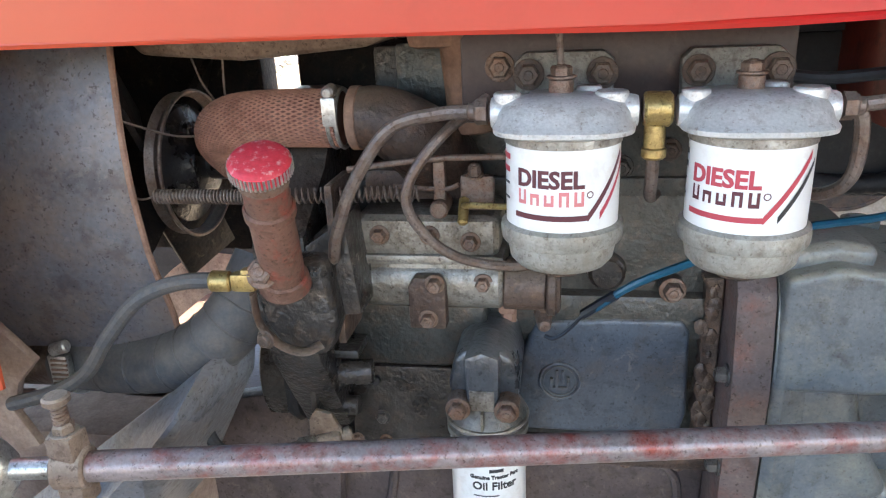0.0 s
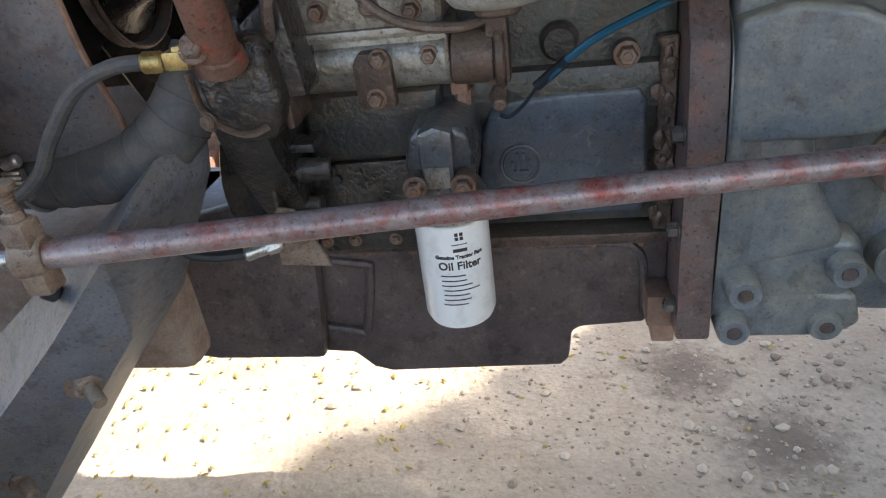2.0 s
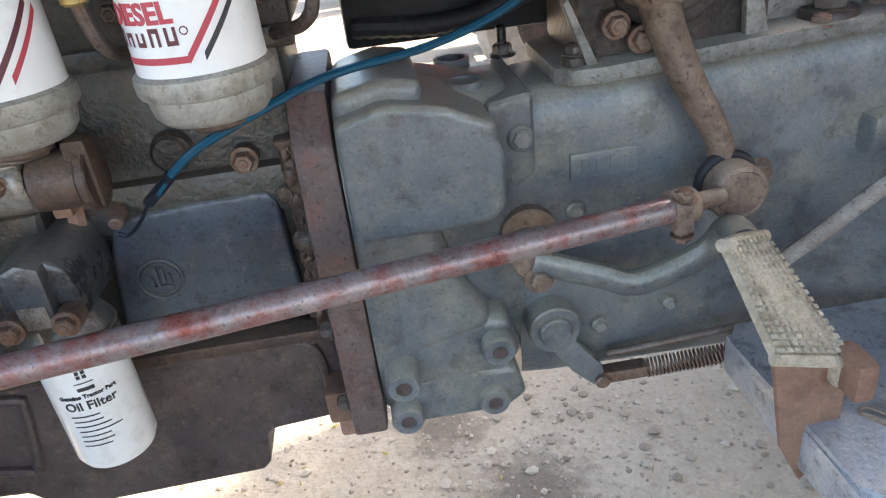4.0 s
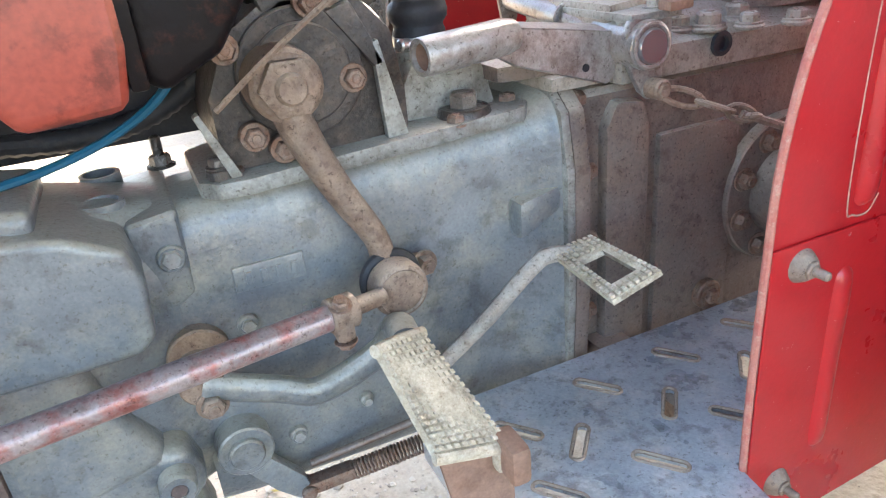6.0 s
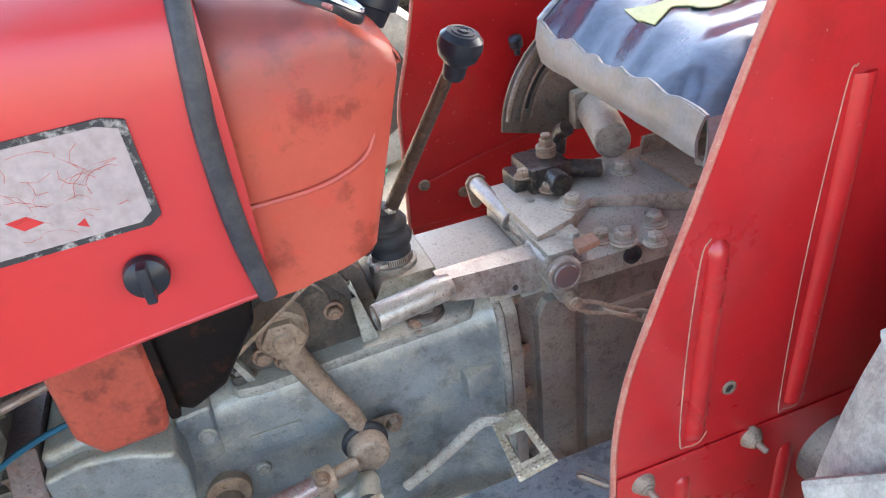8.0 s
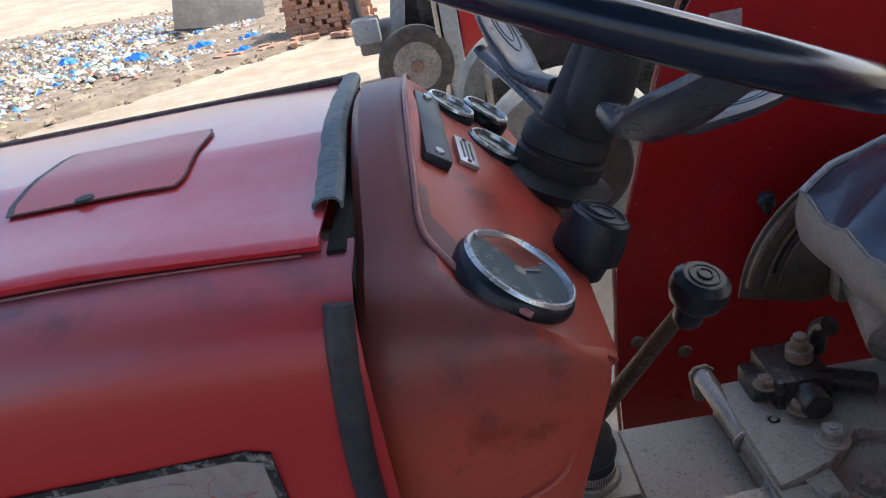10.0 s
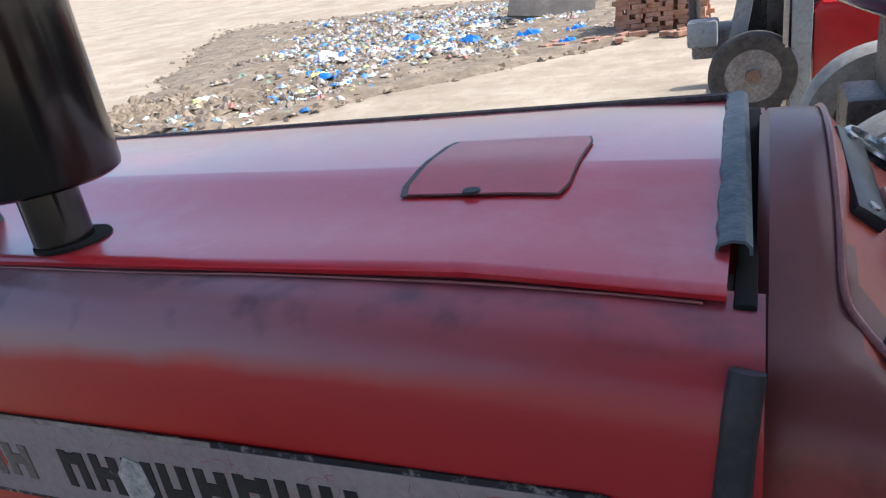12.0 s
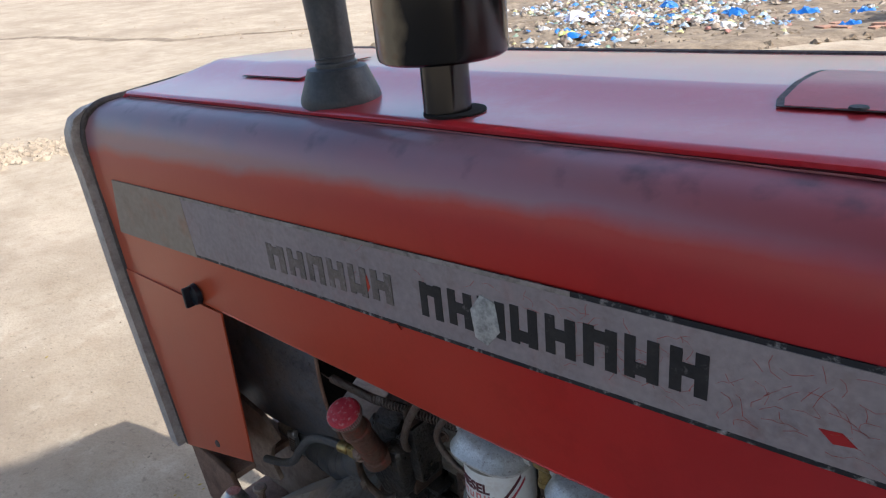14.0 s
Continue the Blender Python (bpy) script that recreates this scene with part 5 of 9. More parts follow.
def gearbox():
    t = thing("gearbox", (0.75, YC, 0.46), "blue-grey painted cast iron gearbox", "gearbox", GT)
    rows = []
    for x, y, z0, z1 in ((0.52, 0.787, 0.440, 0.803), (0.56, 0.785, 0.437, 0.808), (0.80, 0.788, 0.430, 0.818), (0.885, 0.785, 0.430, 0.826), (0.925, 0.768, 0.43, 0.835), (0.945, 0.757, 0.43, 0.845), (0.957, 0.752, 0.43, 0.85)):
        c, h = (z0 + z1) / 2, (z1 - z0) / 2
        row = []
        for k in range(44):
            a = 2 * math.pi * k / 44
            ca, sa = math.cos(a), math.sin(a)
            e = 0.32
            sx, sz = abs(ca) ** e * (1 if ca > 0 else -1), abs(sa) ** e * (1 if sa > 0 else -1)
            row.append((x, YC + 0.012 - (YC + 0.012 - y) * sx, c + h * sz))
        rows.append(row)
    part("case", loft(rows, True, True), CAST_BLUE, t)
    part("shoulder", prism([(0.50, 0.803), (0.55, 0.81), (0.55, 0.72), (0.515, 0.70), (0.50, 0.71)], "y", 0.783, 0.95, 0.012, 3), CAST_BLUE, t)
    part("number_plate", box(0.585, 0.658, 0.782, 0.79, 0.708, 0.736, 0.002), CAST_BLUE, t)
    part("cast_marks", join(*[box(0.597 + k * 0.0155, 0.603 + k * 0.0155, 0.780, 0.785, 0.715, 0.729, 0.001) for k in range(4)]), CAST_BLUE, t)
    part("cast_marks", join(*[box(0.648 + k * 0.010, 0.6535 + k * 0.010, 0.783, 0.79, 0.662, 0.674, 0.001) for k in range(2)]), CAST_BLUE, t)
    part("cast_pocket", prism([(0.90, 0.69), (0.96, 0.72), (0.958, 0.75), (0.90, 0.738)], "y", 0.752, 0.80, 0.01, 2), CAST_BLUE, t)
    for x, z, r in ((0.534, 0.763, 0.0145), (0.589, 0.671, 0.0115), (0.925, 0.79, 0.011), (0.615, 0.515, 0.011), (0.70, 0.53, 0.009)):
        part("case_bolt", join(cyl((x, 0.79, z), (x, 0.778, z), r, r * 0.95), lathe([(r * 0.72, 0), (r * 0.6, 0.003), (0, 0.003)], (x, 0.778, z), (0, -1, 0), 6)), CAST_BLUE, t)
    for y, z in ((0.927, 0.806), (0.828, 0.806)):
        part("filler_hole", join(lathe([(0.021, -0.02), (0.021, 0.001), (0.0165, 0.001), (0.016, -0.008)], (0.487, y, z + 0.012), (0, 0, 1), 28, False)), CAST_BLUE, t)
        part("hole_floor", cyl((0.487, y, z + 0.002), (0.487, y, z + 0.005), 0.0165, seg=24, bev=0.0005), RUBBER, t)
    part("stud", join(hexa((0.55, 0.94, 0.81), (0, 0, 1), 0.012, 0.014), cyl((0.55, 0.94, 0.82), (0.55, 0.94, 0.845), 0.006)), CAST, t)
    # flange at the rear joint
    part("rear_flange", prism([(0.748, 0.50), (0.742, 0.60), (0.742, 0.76), (0.755, 0.83), (0.80, 0.868), (0.90, 0.868), (0.955, 0.83), (0.965, 0.60), (0.95, 0.49), (0.80, 0.47)], "x", 0.957, 0.968, 0.003), CAST_LIGHT, t)
    for y, z in ((0.752, 0.57), (0.750, 0.67), (0.752, 0.755), (0.775, 0.835)):
        part("flange_bolt", hexa((0.989, y + 0.004, z), (1, 0, 0), 0.010, 0.014), BOLT, t)
    c = thing("gearbox_cover", (0.75, YC, 0.81), "dusty cast gearbox top cover with raised rim", "cover", GT)
    poly = [(0.575, 0.80), (0.59, 0.779), (0.62, 0.772), (0.90, 0.772), (0.925, 0.776), (0.94, 0.795), (0.945, 0.93), (0.90, 0.945), (0.60, 0.945), (0.575, 0.93)]
    lo = prism(poly, "z", 0.812, 0.829, 0.004)
    sk = Matrix.Identity(4)
    sk[2][0] = 0.045
    lo.transform(Matrix.Translation((0, 0, -0.03)) @ sk)
    part("rim", lo, CAST_LIGHT, c)
    part("web", prism([(0.768, 0.83), (0.762, 0.931), (0.769, 0.933), (0.792, 0.83)], "y", 0.786, 0.798, 0.002), CAST_LIGHT, c)
    part("web", prism([(0.608, 0.82), (0.583, 0.888), (0.588, 0.892), (0.620, 0.82)], "y", 0.786, 0.802, 0.002), CAST_LIGHT, c)
    part("corner_boss", join(cyl((0.598, 0.80, 0.82), (0.598, 0.80, 0.836), 0.014), hexa((0.598, 0.80, 0.836), (0, 0, 1), 0.010, 0.010)), CAST, c)
    part("shift_tower", join(prism([(0.80, 0.835), (0.80, 0.87), (0.815, 0.90), (0.895, 0.90), (0.905, 0.87), (0.915, 0.835)], "y", 0.82, 0.94, 0.008, 2), cyl((0.844, 0.862, 0.885), (0.844, 0.862, 0.908), 0.036)), CAST_LIGHT, c)
    part("level_plug", join(cyl((0.865, 0.805, 0.832), (0.865, 0.805, 0.846), 0.031, 0.029), hexa((0.865, 0.805, 0.846), (0, 0, 1), 0.0165, 0.016, False)), CAST, c)
    for x, y in ((0.845, 0.785), (0.925, 0.815), (0.61, 0.80), (0.93, 0.90)):
        part("cover_bolt", hexa((x, y, 0.80 + 0.045 * x - 0.005), (0, 0, 1), 0.0105, 0.011), BOLT, c)
    s = thing("steering_box", (0.69, YC, 0.82), "dusty cast steering box on the gearbox cover", "casting", GT)
    part("box", join(prism([(0.60, 0.825), (0.60, 0.90), (0.625, 0.955), (0.68, 0.99), (0.75, 0.985), (0.79, 0.94), (0.80, 0.88), (0.80, 0.83)], "y", 0.80, 0.93, 0.012, 2)), STEER_CAST, s)
    part("upper_case", join(prism([(0.655, 0.97), (0.665, 1.015), (0.69, 1.038), (0.74, 1.035), (0.757, 1.0), (0.762, 0.95)], "y", 0.815, 0.92, 0.014, 2), cyl((0.69, 0.83, 0.985), (0.69, 0.80, 0.985), 0.030, seg=28)), STEER_CAST, s)
    part("bracket", prism([(0.717, 0.993), (0.729, 1.025), (0.758, 1.02), (0.752, 0.985), (0.735, 0.972), (0.723, 0.967)], "y", 0.786, 0.793, 0.002), DUSTY, s)
    part("bracket_bolt", hexa((0.737, 0.786, 0.995), (0, -1, 0), 0.010, 0.010), BOLT, s)
    part("side_cover", join(cyl((0.69, 0.80, 0.912), (0.69, 0.789, 0.912), 0.062, seg=40), cyl((0.69, 0.79, 0.912), (0.69, 0.783, 0.912), 0.048, seg=40)), STEER_CAST, s)
    part("rib", prism([(0.72, 0.965), (0.745, 0.972), (0.775, 0.91), (0.765, 0.905)], "y", 0.786, 0.80, 0.003), STEER_CAST, s)
    for x, z in ((0.738, 0.901), (0.634, 0.862), (0.622, 0.945), (0.705, 0.975), (0.66, 0.845)):
        part("cover_bolt", join(cyl((x, 0.795, z), (x, 0.783, z), 0.014), hexa((x, 0.784, z), (0, -1, 0), 0.0105, 0.010)), BOLT, s)
    part("link_rod", tube([(0.60, 0.745, 0.90), (0.66, 0.74, 0.945), (0.75, 0.75, 1.0)], 0.003, 6, 4), DUSTY, s)
    part("stop_button", join(tube([(0.75, 0.78, 0.985), (0.775, 0.76, 1.0)], 0.005, 8, 2), cyl((0.775, 0.76, 1.0), (0.788, 0.752, 1.004), 0.006, 0.0115), cyl((0.788, 0.752, 1.004), (0.797, 0.747, 1.007), 0.0145, 0.012)), BLACK, s)
    h = thing("corrugated_conduit", (0.52, 0.92, 0.85), "black corrugated cable conduit", "conduit", GT)
    cl = smooth_path([(0.38, 0.96, 0.86), (0.48, 0.945, 0.855), (0.56, 0.92, 0.875), (0.62, 0.90, 0.92), (0.64, 0.89, 0.98)], 14)
    part("hose", tube(cl, 0.013, 10, 0, radii=[0.013 if k % 2 else 0.0112 for k in range(57)]), RUBBER, h)


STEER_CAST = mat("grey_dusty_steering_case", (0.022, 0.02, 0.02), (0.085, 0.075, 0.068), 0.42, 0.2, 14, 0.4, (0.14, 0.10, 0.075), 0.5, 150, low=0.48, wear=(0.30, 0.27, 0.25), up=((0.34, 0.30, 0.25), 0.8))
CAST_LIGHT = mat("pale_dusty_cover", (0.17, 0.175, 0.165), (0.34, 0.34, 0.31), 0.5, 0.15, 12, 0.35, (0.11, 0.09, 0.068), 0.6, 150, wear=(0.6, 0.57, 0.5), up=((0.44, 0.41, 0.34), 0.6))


def clamp_slot(k):
    """One slot of the worm-drive clamp round the boot."""
    q = box(-0.0009, 0.0009, -0.03045, -0.0300, 0.9105, 0.9185, 0)
    q.transform(Matrix.Translation((0.844, 0.862, 0)) @ Matrix.Rotation(radians(-60 + 6 * k), 4, "Z"))
    return q


def gear_levers():
    t = thing("gear_lever", (0.846, 0.862, 0.91), "black gear lever with rubber boot and round knob", "lever", GT)
    part("boot", lathe([(0.028, 0.902), (0.0295, 0.904), (0.0295, 0.924), (0.0275, 0.929), (0.0280, 0.932), (0.0325, 0.938), (0.0335, 0.945), (0.0320, 0.952), (0.0268, 0.957), (0.0265, 0.960), (0.0290, 0.964), (0.0290, 0.970), (0.0245, 0.977), (0.0160, 0.981), (0.0130, 0.984), (0.0125, 0.994), (0.0105, 0.995)], (0.844, 0.862, 0), seg=36), RUBBER, t)
    part("hose_clamp", join(lathe([(0.0297, 0.909), (0.0303, 0.909), (0.0303, 0.920), (0.0297, 0.920)], (0.844, 0.862, 0), seg=44), cyl((0.822, 0.838, 0.9145), (0.808, 0.833, 0.9155), 0.0068), box(0.818, 0.830, 0.829, 0.842, 0.910, 0.919, 0.002)), STEEL, t)
    part("clamp_slots", join(*[clamp_slot(k) for k in range(26)]), BOLT, t)
    part("small_clamp", join(lathe([(0.0131, 0.986), (0.0138, 0.986), (0.0138, 0.993), (0.0131, 0.993)], (0.845, 0.863, 0), seg=30), box(0.846, 0.858, 0.846, 0.852, 0.985, 0.994, 0.002)), STEEL, t)
    K = Vector((0.928, 0.722, 1.226))
    B = Vector((0.849, 0.866, 0.975))
    d = (K - B).normalized()
    part("rod", tube([B, B + d * 0.12, K - d * 0.02], 0.0085, 12, 6, radii=[0.0105, 0.0095, 0.0078]), CAST_BROWN, t)
    part("knob", lathe([(0.010, -0.035), (0.013, -0.03), (0.0135, -0.016), (0.022, -0.008), (0.0255, 0.004), (0.024, 0.014), (0.018, 0.020), (0.016, 0.0195), (0, 0.0225)], K, (0.25, -0.25, 1), 36), BLACK, t)
    part("knob_mark", join(ring(K + Vector((0.25, -0.25, 1)).normalized() * 0.0205, (0.25, -0.25, 1), 0.0125, 0.0010, 28, 6), ring(K + Vector((0.25, -0.25, 1)).normalized() * 0.022, (0.25, -0.25, 1), 0.006, 0.0010, 20, 6)), BLACK, t)
    r = thing("range_lever", (0.83, 0.95, 0.9), "dark range lever with a green knob", "lever", GT)
    part("rod", tube([(0.842, 0.945, 0.88), (0.848, 0.95, 0.94), (0.858, 0.95, 0.985)], 0.0075, 10, 5), PIPE, r)
    part("grip", lathe([(0.008, 0), (0.0125, 0.006), (0.0135, 0.020), (0.0125, 0.034), (0.009, 0.040), (0, 0.041)], (0.857, 0.95, 0.980), (0.12, 0, 1), 24), BLACK, r)
    for p in ((0.867, 0.942, 1.008), (0.871, 0.944, 1.032)):
        part("knob", lathe([(0.0, -0.009), (0.006, -0.007), (0.009, 0.0), (0.0065, 0.0065), (0, 0.009)], p, (0.5, -0.5, 0.6), 20), GREEN, r, "bright green plastic button")
    part("stem", tube([(0.864, 0.95, 1.012), (0.870, 0.947, 1.028)], 0.004, 8, 2), BLACK, r)


GREEN = plain("green_plastic", (0.0, 0.36, 0.22), 0.35)


def pedals():
    t = thing("clutch_pedal", (0.73, 0.62, 0.5), "mud-caked steel clutch pedal with a waffle tread", "pedal", "pedals")
    def pad(corners, nx, ny, h, name, hole=None):
        a, b, c, d = [Vector(p) for p in corners]
        nrm = (b - a).cross(d - a).normalized()
        if nrm.z < 0:
            nrm = -nrm
        q = bmesh.new()
        def at(u, v, w=0):
            return a * (1 - u) * (1 - v) + b * u * (1 - v) + c * u * v + d * (1 - u) * v + nrm * w
        def slab(u0, u1, v0, v1, w0, w1):
            vs = [q.verts.new(at(u, v, w)) for w in (w0, w1) for u, v in ((u0, v0), (u1, v0), (u1, v1), (u0, v1))]
            for f in ((0, 3, 2, 1), (4, 5, 6, 7), (0, 1, 5, 4), (1, 2, 6, 5), (2, 3, 7, 6), (3, 0, 4, 7)):
                q.faces.new([vs[i] for i in f])
        if hole:
            u0, u1, v0, v1 = hole
            for s in ((0, u0, 0, 1), (u1, 1, 0, 1), (u0, u1, 0, v0), (u0, u1, v1, 1)):
                slab(*s, -h, 0)
        else:
            slab(0, 1, 0, 1, -h, 0)
        for i in range(nx):
            for j in range(ny):
                u0, u1, v0, v1 = (i + 0.2) / nx, (i + 0.8) / nx, (j + 0.2) / ny, (j + 0.8) / ny
                if hole and u1 > hole[0] - 0.01 and u0 < hole[1] + 0.01 and v1 > hole[2] - 0.01 and v0 < hole[3] + 0.01:
                    continue
                slab(u0, u1, v0, v1, 0, 0.0036)
        return q
    part("tread", join(pad([(0.677, 0.622, 0.700), (0.728, 0.647, 0.687), (0.7645, 0.558, 0.607), (0.697, 0.558, 0.622)], 9, 17, 0.008, "tread"), tube([(0.674, 0.622, 0.697), (0.700, 0.637, 0.691), (0.731, 0.651, 0.682)], 0.0065, 10, 4), tube([(0.694, 0.558, 0.617), (0.73, 0.557, 0.609), (0.768, 0.557, 0.600)], 0.0065, 10, 4), box(0.752, 0.772, 0.552, 0.568, 0.575, 0.606, 0.005)), PAD, t)
    part("heel_plate", join(prism([(0.70, 0.61), (0.775, 0.60), (0.775, 0.50), (0.745, 0.45), (0.72, 0.50)], "y", 0.565, 0.573, 0.003), box(0.755, 0.775, 0.53, 0.57, 0.575, 0.615, 0.006)), RUSTY, t)
    part("pedal_arm", tube([(0.715, 0.655, 0.676), (0.722, 0.70, 0.668), (0.706, 0.718, 0.632), (0.64, 0.725, 0.605), (0.60, 0.735, 0.615), (0.53, 0.745, 0.64)], 0.0135, 12, 8, flat=1.2), CAST_BLUE, t)
    part("pivot", join(cyl((0.53, 0.785, 0.645), (0.53, 0.735, 0.645), 0.022, seg=28), cyl((0.535, 0.79, 0.655), (0.535, 0.77, 0.655), 0.032), hexa((0.535, 0.735, 0.622), (0, -1, 0), 0.012, 0.012)), DUSTY, t)
    b = thing("brake_pedal", (0.93, 0.65, 0.65), "mud-coated brake pedal with an open waffle frame", "pedal", "pedals")
    part("tread", pad([(0.913, 0.7134, 0.690), (0.952, 0.690, 0.709), (0.959, 0.588, 0.7086), (0.905, 0.593, 0.689)], 8, 15, 0.007, "tread", (0.24, 0.78, 0.32, 0.82)), PAD, b)
    part("pedal_arm", tube([(0.935, 0.690, 0.692), (0.912, 0.708, 0.690), (0.893, 0.718, 0.676), (0.845, 0.745, 0.610), (0.785, 0.768, 0.548)], 0.0095, 10, 6, flat=0.8), DUSTY_PALE, b)
    c = thing("clutch_linkage", (0.6, 0.77, 0.45), "oily clutch release lever with a coil spring", "linkage", GT)
    part("lever", join(cyl((0.555, 0.79, 0.536), (0.555, 0.755, 0.536), 0.030, seg=32), cyl((0.555, 0.757, 0.536), (0.555, 0.748, 0.536), 0.019), prism([(0.545, 0.515), (0.575, 0.52), (0.61, 0.475), (0.615, 0.455), (0.60, 0.445), (0.575, 0.47)], "y", 0.757, 0.775, 0.004)), CAST_BLUE, c)
    part("clevis", join(box(0.605, 0.668, 0.755, 0.775, 0.445, 0.462, 0.004), cyl((0.61, 0.75, 0.452), (0.61, 0.78, 0.452), 0.009)), BOLT, c)
    part("spring", coil((0.665, 0.765, 0.452), (0.757, 0.735, 0.480), 0.0105, 0.0016, 22), BOLT, c)
    part("rod", cyl((0.62, 0.775, 0.475), (0.77, 0.745, 0.508), 0.005), PIPE, c)


DUSTY_PALE = mat("pale_dusty_bar", (0.32, 0.30, 0.27), (0.44, 0.40, 0.35), 0.7, 0.15, 18, 0.3, (0.24, 0.18, 0.14), 0.5, 180)


def centre_housing():
    t = thing("centre_housing", (1.25, YC, 0.45), "dark dusty cast rear axle centre housing", "casting", GT)
    part("case", join(box(0.99, 1.75, 0.772, 0.955, 0.46, 0.845, 0.02, 3), prism([(0.748, 0.50), (0.742, 0.60), (0.742, 0.76), (0.755, 0.83), (0.80, 0.868), (0.90, 0.868), (0.955, 0.83), (0.965, 0.60), (0.95, 0.49), (0.80, 0.47)], "x", 0.968, 0.989, 0.004), box(0.98, 1.0, 0.78, 0.95, 0.48, 0.84, 0.004)), LIFT_DARK, t)
    part("rib", prism([(1.02, 0.46), (1.02, 0.80), (1.035, 0.83), (1.075, 0.825), (1.085, 0.79), (1.085, 0.46)], "y", 0.755, 0.785, 0.010, 2), LIFT_DARK, t)
    part("panel", box(1.105, 1.235, 0.763, 0.78, 0.48, 0.775, 0.006), LIFT_DARK, t)
    f = join(cyl((1.32, 0.78, 0.66), (1.32, 0.755, 0.66), 0.105, seg=44), cyl((1.32, 0.76, 0.66), (1.32, 0.70, 0.66), 0.065, seg=36))
    part("axle_flange", f, LIFT_DARK, t)
    for k in range(9):
        a = 2 * math.pi * k / 9
        part("flange_bolt", hexa((1.32 + 0.085 * math.cos(a), 0.755, 0.66 + 0.085 * math.sin(a)), (0, -1, 0), 0.012, 0.014), BOLT, t)
    for x, z in ((1.195, 0.53), (1.20, 0.505)):
        part("side_plug", join(cyl((x, 0.765, z), (x, 0.752, z), 0.022 if z > 0.52 else 0.01), hexa((x, 0.752, z), (0, -1, 0), 0.011, 0.010)), BOLT, t)
    part("axle_tube", cyl((1.32, 0.72, 0.66), (1.32, 0.42, 0.66), 0.07, 0.055), LIFT_DARK, t)
    c = thing("lift_cover", (1.25, YC, 0.85), "dusty grey cast hydraulic lift cover with bolts", "cover", GT)
    part("cover", join(prism([(0.745, 0.848), (0.745, 0.885), (0.775, 0.893), (0.80, 0.915), (0.92, 0.922), (0.955, 0.90), (0.965, 0.848)], "x", 1.03, 1.75, 0.008, 2), prism([(1.03, 0.765), (1.10, 0.79), (1.15, 0.83), (1.22, 0.80), (1.30, 0.76), (1.75, 0.76), (1.75, 0.95), (1.03, 0.95)], "z", 0.90, 0.935, 0.010, 2), box(0.95, 1.05, 0.76, 0.95, 0.852, 0.868, 0.004)), LIFT, c)
    part("front_sheet", prism([(0.90, 0.79), (1.03, 0.765), (1.03, 0.95), (0.90, 0.95)], "z", 0.866, 0.884, 0.005), LIFT_DARK, c)
    for x, y, r in ((1.138, 0.749, 0.0125), (1.163, 0.729, 0.0145), (1.199, 0.702, 0.0115), (1.228, 0.750, 0.0145), (1.236, 0.848, 0.0135), (1.248, 0.680, 0.011), (1.115, 0.79, 0.013), (1.182, 0.744, 0.0065), (1.34, 0.79, 0.013)):
        z = 0.893 if y < 0.76 else 0.937
        part("cover_bolt", join(cyl((x, y + 0.03, z - 0.004), (x, y + 0.03, z + 0.002), r * 1.5), hexa((x, y + 0.03, z + 0.002), (0, 0, 1), r, r * 1.1)), LIFT, c)
    part("side_hole", join(lathe([(0.015, 0), (0.014, -0.004), (0.009, -0.004), (0.008, 0.01)], (1.168, 0.742, 0.876), (0, 1, 0), 24, False), cyl((1.168, 0.745, 0.876), (1.168, 0.7425, 0.876), 0.009)), RUBBER, c)
    part("cast_letters", join(*[box(1.318, 1.330, 0.945 - k * 0.0145, 0.953 - k * 0.0145, 0.934, 0.938, 0.001) for k in range(9)]), LIFT, c)
    v = thing("control_valve", (1.1, 0.93, 0.94), "oily black hydraulic control valve with fittings", "valve", GT)
    part("valve_body", join(box(1.08, 1.15, 0.88, 0.96, 0.93, 0.975, 0.008), cyl((1.115, 0.88, 0.955), (1.115, 0.85, 0.955), 0.018), box(1.06, 1.10, 0.90, 0.95, 0.93, 0.96, 0.006), cyl((1.15, 0.90, 0.955), (1.20, 0.88, 0.95), 0.014)), OILY, v)
    part("plug", join(cyl((1.125, 0.92, 0.975), (1.125, 0.92, 0.99), 0.016), hexa((1.125, 0.92, 0.99), (0, 0, 1), 0.012, 0.014), cyl((1.125, 0.92, 1.0), (1.125, 0.92, 1.012), 0.008)), DUSTY, v)
    part("elbow", tube([(1.16, 0.95, 0.96), (1.165, 0.95, 0.99), (1.17, 0.935, 1.005)], 0.013, 12, 4), OILY, v)
    part("small_bolts", join(hexa((1.075, 0.90, 0.96), (0, 0, 1), 0.011, 0.012), hexa((1.10, 0.865, 0.945), (0, 0, 1), 0.011, 0.012)), DUSTY, v)
    l = thing("lift_lever", (0.95, 0.72, 0.88), "worn steel lift lever on its cross shaft", "lever", GT)
    arm = loft([[(0.868, 0.731, 0.936), (0.885, 0.734, 0.9335), (1.027, 0.759, 0.908), (1.045, 0.762, 0.900)], [(0.868, 0.728, 0.931), (0.885, 0.731, 0.9295), (1.027, 0.756, 0.904), (1.045, 0.759, 0.896)],
                [(0.868, 0.728, 0.909), (0.890, 0.732, 0.896), (1.020, 0.755, 0.853), (1.040, 0.758, 0.868)], [(0.868, 0.733, 0.907), (0.890, 0.736, 0.894), (1.020, 0.759, 0.851), (1.040, 0.762, 0.866)]])
    part("arm", thick(arm, 0.008), STEELY, l, angle=50)
    top = loft([[(0.872, 0.729, 0.9355), (0.95, 0.744, 0.9215), (1.03, 0.758, 0.907)], [(0.872, 0.752, 0.939), (0.95, 0.772, 0.926), (1.03, 0.790, 0.912)]])
